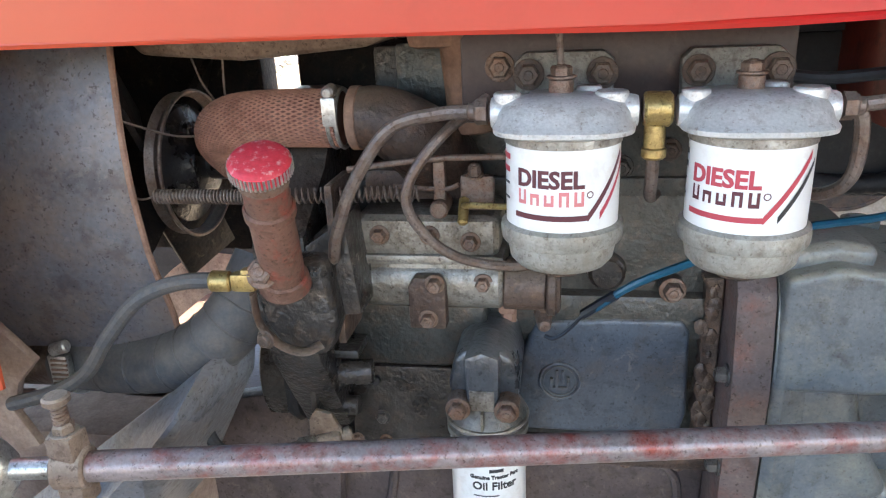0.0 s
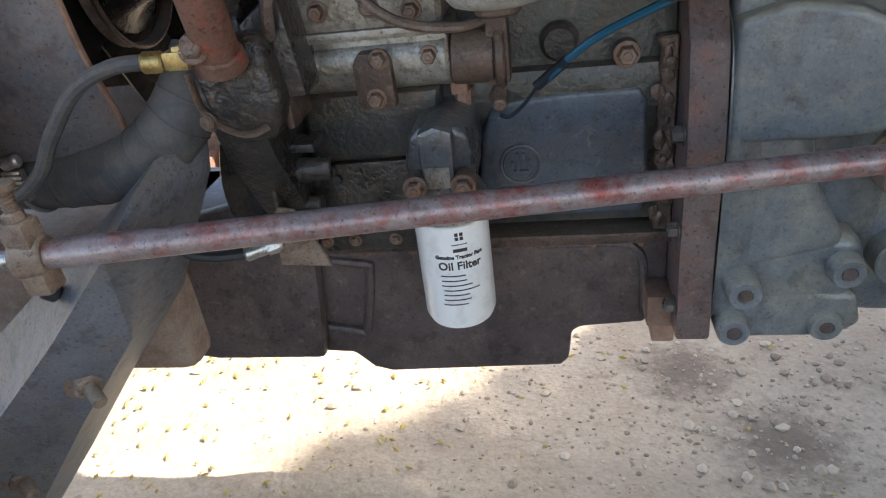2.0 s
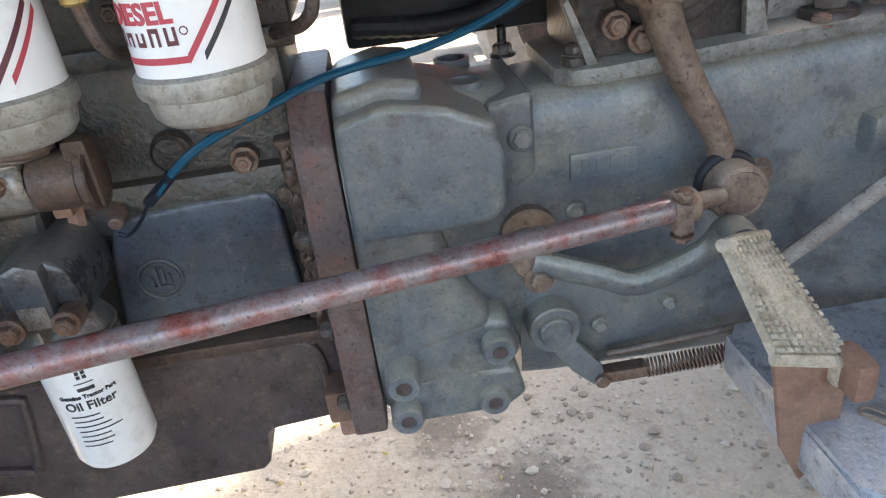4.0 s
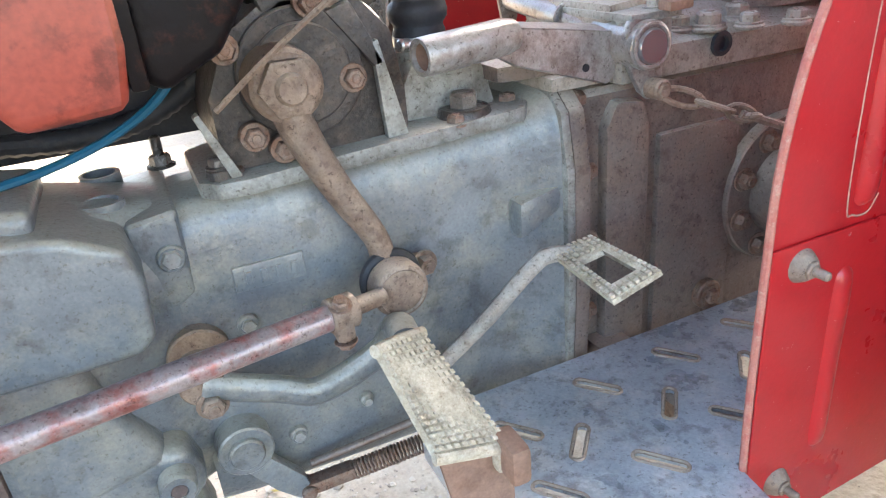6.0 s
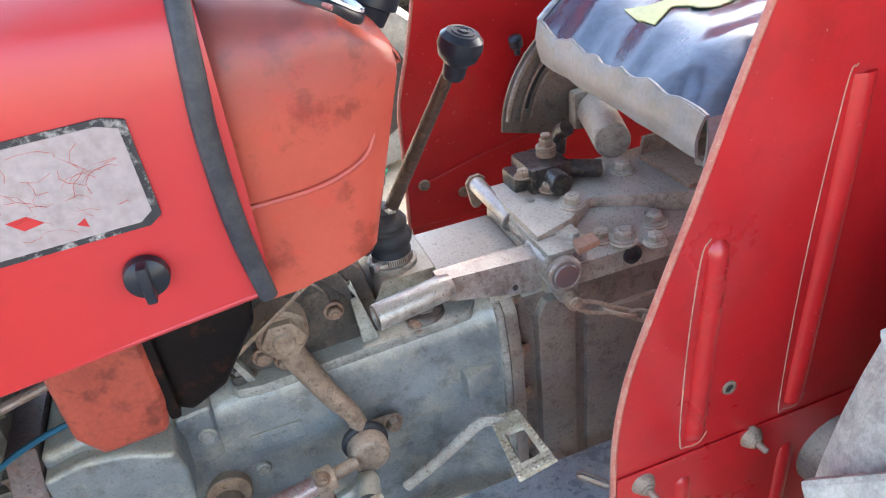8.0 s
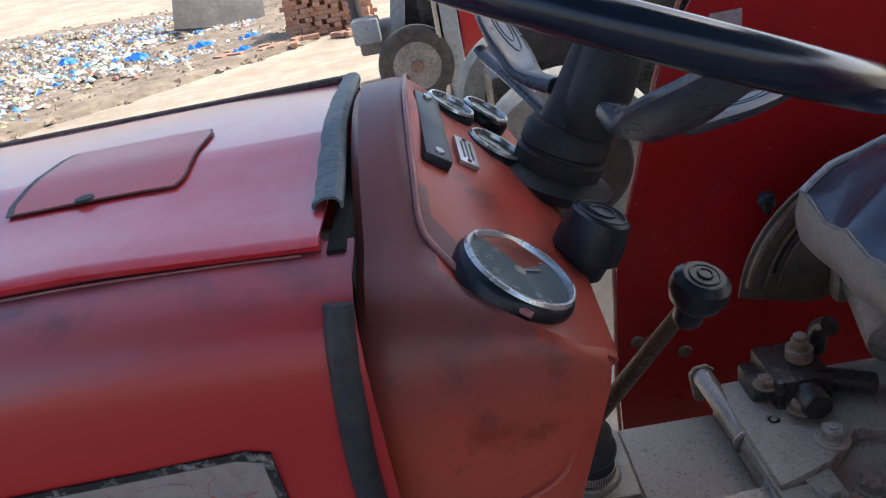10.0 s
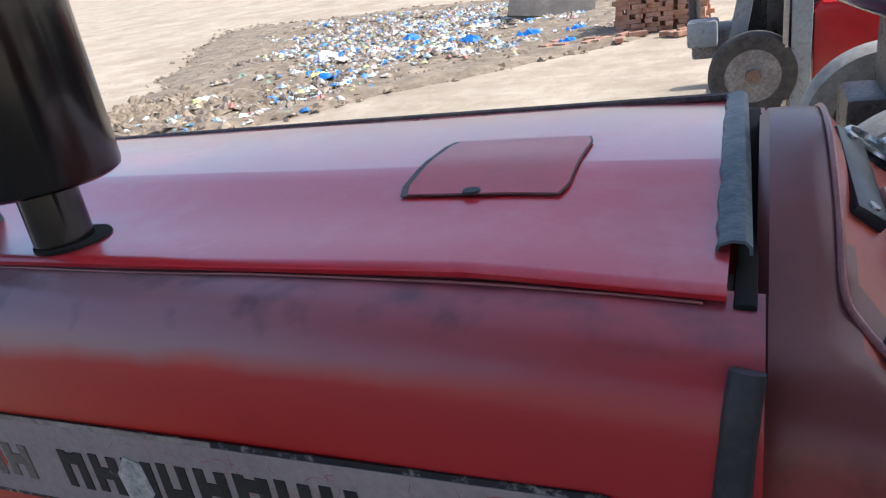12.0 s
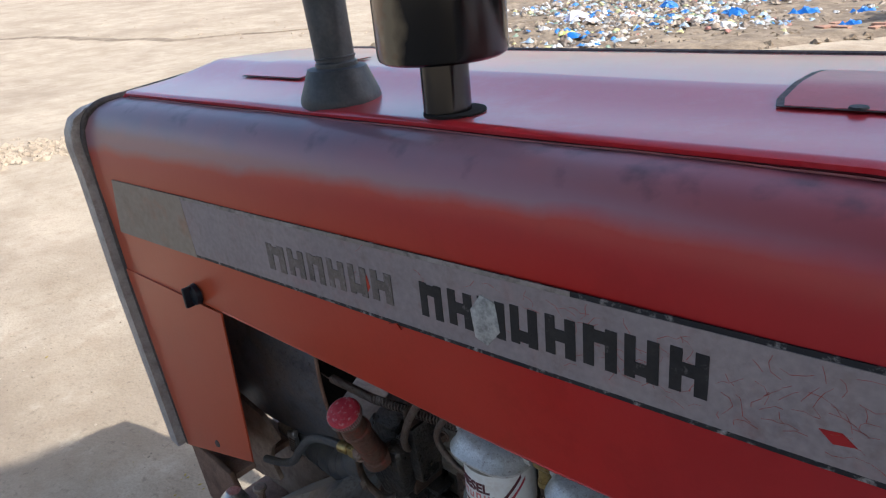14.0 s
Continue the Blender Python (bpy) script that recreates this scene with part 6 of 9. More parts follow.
    part("top_flange", thick(top, 0.006), STEELY, l)
    part("socket", join(lathe([(0.0125, 0.004), (0.0135, 0), (0.0172, 0), (0.0178, 0.002), (0.0178, 0.095), (0.0150, 0.108), (0, 0.110)], (0.780, 0.711, 0.9225), (0.985, 0.165, 0.035), 28, False)), STEELY, l)
    part("socket_bore", lathe([(0.0135, 0.004), (0.0128, 0.035), (0, 0.036)], (0.780, 0.711, 0.9225), (0.985, 0.165, 0.035), 24, False), RUSTY, l)
    part("arm_hole", cyl((0.985, 0.7495, 0.876), (0.985, 0.7465, 0.876), 0.0042, seg=16, bev=0.0003), RUBBER, l)
    part("pivot", join(cyl((1.048, 0.80, 0.895), (1.048, 0.718, 0.893), 0.0265, seg=32), ring((1.048, 0.719, 0.893), (0, 1, 0), 0.0225, 0.003, 32, 8), prism([(1.022, 0.905), (1.03, 0.925), (1.062, 0.921), (1.074, 0.895), (1.072, 0.84), (1.056, 0.832), (1.044, 0.842), (1.026, 0.875)], "y", 0.728, 0.738, 0.003)), STEELY, l)
    part("pivot_cap", lathe([(0.019, 0.02), (0.019, 0.003), (0.017, 0), (0, 0)], (1.048, 0.714, 0.893), (0, 1, 0), 28), CHROME_DULL, l, "worn bright pin end")
    part("link_pin", join(cyl((1.058, 0.742, 0.846), (1.058, 0.708, 0.846), 0.0115, seg=20), lathe([(0.0065, 0), (0.006, 0.003), (0, 0.003)], (1.058, 0.708, 0.846), (0, -1, 0), 16)), DUSTY, l)
    ch = [Vector((1.062, 0.712, 0.842)), Vector((1.105, 0.702, 0.826)), Vector((1.140, 0.692, 0.812)), Vector((1.165, 0.684, 0.802)), Vector((1.30, 0.632, 0.745))]
    for a, b, turn in ((ch[0], ch[1], 0), (ch[1], ch[2], 1), (ch[2], ch[3], 0)):
        d = (b - a).normalized()
        side = Vector((0, 0, 1)) if turn == 0 else d.cross(Vector((0, 0, 1))).normalized()
        side = (side - d * side.dot(d)).normalized()
        pts = []
        for k in range(17):
            an = 2 * math.pi * k / 16
            pts.append((a + b) / 2 + d * math.cos(an) * ((b - a).length / 2 + 0.004) + side * math.sin(an) * 0.0085)
        part("chain_link", tube(pts, 0.0035, 8, 0), DUSTY, l)
    part("pull_rod", tube([ch[3] - Vector((0.006, -0.002, -0.002)), ch[3], ch[4]], 0.0050, 8, 4), DUSTY, l)
    part("rod_eye", ring(ch[3], (0.2, 0.3, 0.9), 0.0085, 0.0035, 20, 8), DUSTY, l)
    s = thing("cross_shaft", (1.03, 0.85, 0.92), "dusty steel cross shaft held by a slotted bracket", "shaft", GT)
    part("shaft", cyl((1.049, 0.75, 0.894), (1.024, 0.977, 0.930), 0.0135, seg=24), STEELY, s)
    part("end_plate", prism([(1.006, 0.934), (1.014, 0.945), (1.030, 0.947), (1.041, 0.938), (1.040, 0.924), (1.031, 0.892), (1.024, 0.886), (1.016, 0.888), (1.012, 0.896)], "y", 0.972, 0.979, 0.003), DUSTY, s)
    # saddle plate with a slot, bolted over the shaft
    def bar(x0, x1, y0, y1):
        return box(x0, x1, y0, y1, 0.917, 0.926, 0.0025)
    br = join(bar(1.028, 1.045, 0.728, 0.880), bar(1.062, 1.096, 0.728, 0.878), bar(1.040, 1.068, 0.728, 0.772), bar(1.040, 1.068, 0.846, 0.880), box(1.030, 1.062, 0.862, 0.880, 0.885, 0.925, 0.006), box(1.030, 1.066, 0.735, 0.760, 0.885, 0.920, 0.006), box(1.07, 1.094, 0.74, 0.86, 0.89, 0.92, 0.003))
    part("bracket", br, CAST_LIGHT, s)
    part("retainer", prism([(1.062, 0.708), (1.100, 0.716), (1.100, 0.740), (1.068, 0.735)], "z", 0.926, 0.936, 0.002), RUSTY, s)
    part("collar", ring((1.037, 0.862, 0.912), (-0.1, 0.98, 0.16), 0.0155, 0.004, 28, 8), STEELY, s)
    for x, y in ((1.070, 0.866), (1.080, 0.755)):
        part("bracket_bolt", hexa((x, y, 0.926), (0, 0, 1), 0.0095, 0.009), CAST_LIGHT, s)


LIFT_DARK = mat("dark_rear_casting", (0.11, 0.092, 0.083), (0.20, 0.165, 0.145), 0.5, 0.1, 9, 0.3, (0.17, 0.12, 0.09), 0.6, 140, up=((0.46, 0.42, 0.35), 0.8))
OILY = mat("oil_black_iron", (0.02, 0.02, 0.022), (0.05, 0.05, 0.052), 0.3, 0.3, 20, 0.2, (0.16, 0.13, 0.10), 0.5, 160)
STEELY = mat("worn_lever_steel", (0.24, 0.222, 0.205), (0.42, 0.395, 0.37), 0.36, 0.4, 14, 0.2, (0.13, 0.085, 0.068), 0.7, 180, up=((0.50, 0.475, 0.435), 0.4))
CHROME_DULL = plain("worn_pin_steel", (0.35, 0.34, 0.34), 0.3, 0.8)

bell_housing()
gearbox()
gear_levers()
pedals()
centre_housing()


# ---- sheet metal ----
GB = "tractor body"


def layers(m, rows):
    """Stains and painted reflections laid over a paint: axis (3: height along the sloping shoulder), from, to, colour,
    size, strength, raggedness.
    """
    nt = m.node_tree
    N, K = nt.nodes.new, nt.links.new
    b = nt.nodes["Principled BSDF"]
    col = b.inputs["Base Color"].links[0].from_socket
    geo, sep = N("ShaderNodeNewGeometry"), N("ShaderNodeSeparateXYZ")
    K(geo.outputs["Position"], sep.inputs[0])
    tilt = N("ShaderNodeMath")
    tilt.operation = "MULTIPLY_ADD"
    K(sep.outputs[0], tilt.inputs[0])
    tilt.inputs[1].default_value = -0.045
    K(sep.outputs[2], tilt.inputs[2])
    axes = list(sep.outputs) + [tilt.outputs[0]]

    def layer(col, axis, lo, hi, colour, scale, strength, jitter):
        ns = N("ShaderNodeTexNoise")
        ns.inputs["Scale"].default_value, ns.inputs["Detail"].default_value = scale, 6
        K(geo.outputs["Position"], ns.inputs["Vector"])
        ad = N("ShaderNodeMath")
        ad.operation = "MULTIPLY_ADD"
        K(ns.outputs[0], ad.inputs[0])
        ad.inputs[1].default_value = jitter
        K(axes[axis], ad.inputs[2])
        mr = N("ShaderNodeMapRange")
        mr.inputs[1].default_value, mr.inputs[2].default_value, mr.inputs[4].default_value = lo + jitter * 0.5, hi + jitter * 0.5, strength
        K(ad.outputs[0], mr.inputs[0])
        mx = N("ShaderNodeMix")
        mx.data_type = "RGBA"
        K(mr.outputs[0], mx.inputs[0])
        K(col, mx.inputs[6])
        mx.inputs[7].default_value = (*colour, 1)
        return mx.outputs[2]
    for row in rows:
        col = layer(col, *row)
    K(col, b.inputs["Base Color"])
    return m


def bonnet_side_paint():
    """Red paint, sun-bleached to orange at the front, with black grime and a painted sky reflection along the shoulder.
    """
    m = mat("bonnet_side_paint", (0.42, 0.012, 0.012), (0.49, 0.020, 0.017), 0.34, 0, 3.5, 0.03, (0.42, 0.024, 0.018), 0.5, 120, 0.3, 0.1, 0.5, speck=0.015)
    # grey-lilac and blue-grey bands paint in the sky mirrored by the shoulder
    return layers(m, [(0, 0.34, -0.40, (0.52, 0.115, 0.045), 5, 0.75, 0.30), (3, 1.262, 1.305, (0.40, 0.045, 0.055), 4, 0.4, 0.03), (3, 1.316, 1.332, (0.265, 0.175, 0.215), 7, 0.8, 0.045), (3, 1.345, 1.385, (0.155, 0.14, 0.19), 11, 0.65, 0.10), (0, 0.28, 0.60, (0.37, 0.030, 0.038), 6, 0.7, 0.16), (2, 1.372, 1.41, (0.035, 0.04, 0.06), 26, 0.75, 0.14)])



HOOD = layers(RED_FADED.copy(), [(2, 1.24, 1.34, (0.125, 0.05, 0.055), 6, 0.85, 0.10), (2, 1.385, 1.425, (0.17, 0.12, 0.13), 9, 0.6, 0.05)])
HOOD.name = "grimy_hood_red"
# pale tone paints the highlight along console lip and panel edge
LIP = mat("lip_highlight_paint", (0.27, 0.10, 0.10), (0.36, 0.16, 0.155), 0.38, 0, 20, 0.03, (0.2, 0.05, 0.045), 0.5, 120, 0.2)
BEZEL = mat("dull_chrome", (0.60, 0.62, 0.64), (0.72, 0.73, 0.74), 0.25, 0.7, 30, 0.02, (0.3, 0.3, 0.3), 0.3, 90, grime=0.0)
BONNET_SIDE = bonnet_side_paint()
SEAM_RED = mat("dark_red_seam", (0.09, 0.008, 0.012), (0.14, 0.014, 0.018), 0.5, 0, 20, 0.05, (0.03, 0.012, 0.012), 0.6, 120)
DECAL = mat("cracked_grey_decal", (0.255, 0.215, 0.225), (0.33, 0.28, 0.285), 0.5, 0, 8, 0.1, (0.36, 0.14, 0.125), 0.35, 60, 0, 0.1, 0.55)
DECAL_BLACK = mat("worn_black_print", (0.018, 0.018, 0.02), (0.04, 0.036, 0.036), 0.55, 0, 30, 0.1, (0.34, 0.29, 0.29), 0.75, 120, 0, 0.1, 0.60)
DECAL_EDGE = mat("chipped_black_border", (0.016, 0.017, 0.022), (0.03, 0.03, 0.034), 0.5, 0, 30, 0.1, (0.50, 0.47, 0.46), 1.0, 160, 0, 0.1, 0.54)
DECAL_CRACK = mat("crack_showing_red", (0.30, 0.06, 0.055), (0.40, 0.10, 0.09), 0.6, 0, 40, 0.0, None, 0, 120)
DECAL_TAN = mat("bleached_film", (0.27, 0.225, 0.185), (0.34, 0.27, 0.215), 0.5, 0, 6, 0.1, (0.42, 0.15, 0.08), 0.5, 40, 0, 0.1, 0.54)
DECAL_FADE = mat("faded_print", (0.10, 0.085, 0.08), (0.20, 0.165, 0.15), 0.55, 0, 30, 0.1, (0.34, 0.29, 0.29), 0.8, 120, 0, 0.1, 0.52)
SURROUND = mat("grey_surround_paint", (0.38, 0.35, 0.33), (0.47, 0.44, 0.42), 0.5, 0, 12, 0.08, (0.16, 0.13, 0.11), 0.5, 120)
TRIM = mat("dark_edge_trim", (0.05, 0.045, 0.05), (0.11, 0.095, 0.095), 0.55, 0.1, 20, 0.15, (0.2, 0.16, 0.14), 0.4, 120)
SEAL = mat("blue_black_seal", (0.014, 0.016, 0.024), (0.03, 0.034, 0.045), 0.45, 0, 20, 0.15, (0.07, 0.065, 0.07), 0.4, 120)
BLUE_STRIP = mat("blue_grey_rubber_strip", (0.055, 0.075, 0.09), (0.10, 0.13, 0.15), 0.5, 0, 25, 0.2, (0.2, 0.22, 0.22), 0.5, 150)
BY0, BY1 = 0.55, 1.115


def bonnet_profile(near=True):
    """Side wall and shoulder of the bonnet, from 1.06 m up, as (y, z)."""
    pts = [(0.552, 1.065), (0.551, 1.15), (0.550, 1.24), (0.5505, 1.300), (0.553, 1.328), (0.560, 1.351), (0.572, 1.366), (0.588, 1.3735), (0.628, 1.3775)]
    return pts if near else [(BY0 + BY1 - y, z) for y, z in pts]


def fall(x):
    """How far the bonnet line drops toward the front."""
    return 0.001 + 0.012 * x - 0.07 * max(0.0, x - 0.5)


TOP = [(0.616, 1.3855), (0.622, 1.3860), (0.66, 1.3868), (0.70, 1.3890), (0.735, 1.3930), (0.775, 1.3990), (0.797, 1.4022), (0.801, 1.4022), (0.87, 1.3995), (0.96, 1.3950), (1.03, 1.3890)]


def sway(y):
    """Share of the bonnet line's slope at a place across the top."""
    return float(np.interp(y, [0.62, 0.80, 1.03], [1.0, 0.1, 0.5]))


def top_z(x, y):
    """Height of the bonnet's top sheet."""
    return float(np.interp(y, [p[0] for p in TOP], [p[1] for p in TOP])) + fall(x) * sway(y) + 0.0004 * math.sin(x * 17) + 0.0015


def front_x(z):
    return float(np.interp(z, [0.69, 1.02, 1.27, 1.335, 1.36, 1.372], [-0.605, -0.655, -0.673, -0.666, -0.645, -0.63]))


def bonnet():
    t = thing("bonnet", (0, 0.83, 1.06), "red sheet metal tractor bonnet, bleached and grimy", "bonnet", GB)
    xs = [-0.66, -0.5, -0.335, -0.2, 0.0, 0.2, 0.4, 0.55, 0.672]
    for near in (True, False):
        prof = bonnet_profile(near)
        rows = []
        for x in xs:
            row = []
            for k, (y, z) in enumerate(prof):
                zz = z + (max(0, x - 0.35) * 0.11 if k == 0 else 0)
                xx = front_x(zz) if x == xs[0] else x
                row.append((xx, y + 0.003 * noise.noise((x * 4, z * 6, 2)), zz + (0.0005 * math.sin(x * 23) if k > 6 else 0) + fall(x) * np.clip((z - 1.08) / 0.28, 0, 1)))
            rows.append(row)
        bm = thick(loft(rows), 0.003)
        y = 0.552 if near else BY0 + BY1 - 0.552
        # apron before the engine opening
        ap = []
        for k in range(7):
            u = k / 6
            xf = [front_x(z) for z in (0.69, 1.065)]
            lo = (-0.605 + u * (-0.352 + 0.605), y, 0.69 + u * 0.08)
            hi = (xf[1] + u * (-0.335 - xf[1]), y, 1.065)
            ap.append([tuple(Vector(lo).lerp(Vector(hi), w / 5)) for w in range(6)])
        add(bm, thick(loft(ap), 0.003))
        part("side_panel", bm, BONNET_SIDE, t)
        part("edge_lip", tube([(-0.34, y + (0.004 if near else -0.004), 1.066), (0.0, y + (0.004 if near else -0.004), 1.066), (0.33, y + (0.004 if near else -0.004), 1.066), (0.664, y + (0.004 if near else -0.004), 1.1)], 0.0035, 6, 6), BONNET_SIDE, t)
    # top sheet with a soft fold along it
    rows = []
    prof = [(0.626, 1.3772), (0.6142, 1.3780), (0.6120, 1.3825)] + TOP + [(1.052, 1.386), (1.060, 1.374)]
    for x in [-0.625, -0.61] + [-0.6 + 0.0313 * k for k in range(41)]:
        dz = -0.008 if x < -0.62 else 0
        wob = 0.0004 * math.sin(x * 17)
        rows.append([(x, y, z + dz + fall(x) * sway(y) + (wob if 1 < k < 14 else 0)) for k, (y, z) in enumerate(prof)])
    part("top_panel", thick(loft(rows), 0.003), RED_TOP, t, angle=50)
    part("seam_gap", tube([(-0.60, 0.618, 1.3760 + fall(-0.6)), (0.0, 0.618, 1.3760 + fall(0)), (0.5, 0.618, 1.3760 + fall(0.5)), (0.64, 0.618, 1.3760 + fall(0.64))], 0.0020, 6, 6), SEAM_RED, t)
    # thin pale tube as a painted highlight on the side panel's upper edge
    part("edge_highlight", tube([(x, 0.6112 + 0.0008 * noise.noise((x * 9, 0, 3)), 1.3768 + 0.0005 * math.sin(x * 23) + fall(x) + 0.0008 * noise.noise((x * 14, 5, 3))) for x in [-0.60 + 0.04 * k for k in range(32)]], 0.0009, 6, 3), LIP, t, "pale painted highlight along the panel edge")
    part("far_trim", tube([(-0.62, 1.062, 1.378), (0.0, 1.064, 1.383), (0.645, 1.066, 1.387)], 0.006, 8, 6), TRIM, t)
    fr = [(front_x(z) - 0.006, 0.554, z) for z in (0.69, 0.85, 1.02, 1.15, 1.24)]
    for y, z in bonnet_profile()[3:]:
        z += fall(-0.66) * np.clip((z - 1.08) / 0.28, 0, 1)
        fr.append((front_x(z) - 0.004, y - 0.001, z + 0.001))
    fr += [(-0.632, 0.70, 1.378), (-0.630, 0.83, 1.388), (-0.632, 0.97, 1.384), (-0.634, 1.05, 1.372)]
    part("front_trim", tube(fr, 0.006, 10, 6), TRIM, t)
    band = []
    for p in fr:
        w = float(np.interp(p[1], [0.556, 0.575, 0.63], [0.046, 0.038, 0.016])) if p[1] < 0.64 else 0.016
        o = float(np.interp(p[1], [0.556, 0.60], [0.020, 0.002]))
        band.append([(p[0] - 0.004, p[1] + 0.004, p[2] - 0.001), (p[0] - 0.006, p[1] - o, p[2] - 0.001), (p[0] - w * 0.5, p[1] - o, p[2] - 0.001), (p[0] - w * 0.9, p[1] - o + 0.002, p[2] - 0.002), (p[0] - w, p[1] - o + 0.009, p[2] - 0.006), (p[0] - w, p[1] + 0.020, p[2] - 0.016)])
    part("grille_surround", thick(loft(band), 0.003), SURROUND, t, "dull grey painted grille surround")
    part("front_panel", prism([(0.57, 0.70), (0.57, 1.30), (0.62, 1.34), (1.05, 1.34), (1.10, 1.30), (1.10, 0.70)], "x", -0.64, -0.63, 0.003), TRIM, t)
    # hatches: dark gap, then the lid
    def flap(x0, x1, y0, y1, skew, off):
        """A lid that follows the top sheet, its near edge set back by skew."""
        out = [[], []]
        ys = np.linspace(y0, y1, 9)
        for s in (0, 1):
            for k, yy in enumerate(ys):
                rd = 0.005 * max(0, abs(k - 4) - 3)
                xx = (x0 + rd if s == 0 else x1 - rd) + skew * (yy - y0)
                out[s].append((xx, float(yy)))
        rows = [[(a[0] + (b[0] - a[0]) * w / 6, a[1], top_z(a[0] + (b[0] - a[0]) * w / 6, a[1]) + off) for w in range(7)] for a, b in zip(*out)]
        return thick(loft(rows), 0.0006)
    part("hatch_gap", flap(0.388, 0.534, 0.7335, 0.8765, -0.03, 0.0011), TRIM, t)
    part("hatch_lid", flap(0.3945, 0.5325, 0.735, 0.874, -0.03, 0.0017), RED_LID, t, "dull red fuel hatch lid")
    part("finger_notch", lathe([(0.008, 0), (0.007, 0.0016), (0, 0.0016)], (0.456, 0.738, top_z(0.456, 0.738) + 0.0016), (0, 0, 1), 24), RUBBER, t)
    part("front_hatch_gap", flap(-0.43, -0.27, 0.725, 0.865, 0.05, 0.0010), TRIM, t)
    part("front_hatch", flap(-0.4275, -0.2725, 0.7275, 0.8625, 0.05, 0.0019), RED_TOP, t)
    part("latch_knob", join(lathe([(0.018, 0), (0.017, 0.008), (0.009, 0.012), (0, 0.013)], (-0.40, 0.5495, 1.083), (0, -1, 0), 24), box(-0.404, -0.396, 0.527, 0.545, 1.066, 1.100, 0.003)), BLACK, t)
    part("latch_knob", join(lathe([(0.0185, 0), (0.0175, 0.008), (0.011, 0.012), (0, 0.013)], (0.578, 0.549, 1.150), (0, -1, 0), 28), box(0.5735, 0.5825, 0.527, 0.545, 1.133, 1.167, 0.003)), BLACK, t)
    part("lower_screw", lathe([(0.008, 0), (0.006, 0.003), (0, 0.003)], (-0.47, 0.5495, 0.755), (0, -1, 0), 16), TRIM, t)
    # black foam strips at the rear joint, one torn
    part("seal_strip", tube([(0.664, 0.566, 1.363), (0.661, 0.558, 1.338), (0.658, 0.5515, 1.30), (0.655, 0.549, 1.25), (0.657, 0.548, 1.17), (0.666, 0.549, 1.098)], 0.0095, 12, 6, radii=[0.0075, 0.0082, 0.0082, 0.008, 0.0078, 0.007], flat=1.2), SEAL, t)
    rng = random.Random(8)
    rows = []
    for k in range(25):
        y = 0.660 + (1.055 - 0.660) * k / 24
        z = top_z(0.645, min(y, 1.03)) + 0.001
        w = 0.0012 * rng.uniform(-1, 1)
        q = 0.010 * (1 - k / 24)
        rows.append([(0.634 + w + q, y, z - 0.001), (0.635 + w + q, y, z + 0.003), (0.643 + q, y, z + 0.0060), (0.651 + q, y, z + 0.0055), (0.655 + q, y, z + 0.001), (0.655 + q, y, z - 0.004)])
    part("top_seal_strip", thick(loft(rows), 0.002), BLUE_STRIP, t, "torn blue-grey rubber sealing strip")
    part("dark_joint", box(0.6555, 0.668, 0.61, 1.055, 1.30, 1.377, 0.002), HOLE, t)
    part("rear_flange", box(0.625, 0.655, 0.60, 0.66, 1.362, 1.372, 0.002), TRIM, t)
    g = thing("decal", (0, 0.549, 1.2), "peeling grey maker's decal with cracked black print", "decal", GB)
    def clip(dx, dz0, dz1):
        return [(-0.625 + dx, 1.146 + dz0), (-0.60 + dx, 1.245 - dz1), (0.588 - dx, 1.2835 - dz1), (0.603 - dx, 1.279 - dz1), (0.605 - dx, 1.2 + dz0), (0.595 - dx, 1.1925 + dz0)]
    def zt(x):
        return 1.245 + (x + 0.60) * 0.0324
    def zb(x):
        return 1.146 + (x + 0.625) * 0.0381
    part("black_border", prism([(-0.43, zb(-0.43)), (-0.47, zt(-0.47)), (0.588, 1.2835), (0.603, 1.279), (0.605, 1.2), (0.595, 1.1925)], "y", 0.5474, 0.549, 0), DECAL_EDGE, g)
    part("bare_film", prism([(-0.625, zb(-0.625)), (-0.60, zt(-0.60)), (-0.37, zt(-0.37)), (-0.36, zb(-0.36))], "y", 0.5463, 0.549, 0), DECAL_TAN, g, "bleached tan end of the film")
    part("grey_field", prism(clip(0.006, 0.005, 0.005), "y", 0.5466, 0.549, 0), DECAL, g)
    part("worn_border", prism([(-0.40, zt(-0.40) - 0.005), (-0.40, zt(-0.40)), (0.30, zt(0.30)), (0.30, zt(0.30) - 0.0055)], "y", 0.5468, 0.549, 0), DECAL_WORN, g, "border rubbed to pale grey")
    # maker's name as plain dark blocks: two stems and a band
    def block(x, w, z, h, band, y0=0.5458):
        return join(box(x, x + w * 0.32, y0, 0.548, z, z + h, 0), box(x + w * 0.66, x + w, y0, 0.548, z, z + h, 0), box(x + w * 0.2, x + w * 0.8, y0 - 0.0001, 0.548, z + h * band, z + h * (band + 0.3), 0))
    x = -0.160
    for k, band in enumerate((0.62, 0.36, 0.66, 0.36, 0.08, 0.4)):
        w = (0.037, 0.032, 0.030, 0.030, 0.030, 0.033)[k]
        part("name_block", block(x, w, 1.1865 + (x + 0.16) * 0.052, 0.037, band), DECAL_FADE, g)
        x += w + 0.0085
    x = 0.118
    for k, band in enumerate((0.66, 0.38, 0.62, 0.08, 0.38, 0.62, 0.1, 0.4)):
        part("name_block", block(x, 0.030 + 0.001 * (k % 3), 1.198 + (x - 0.1) * 0.052, 0.0395, band), DECAL_BLACK, g)
        x += 0.0390
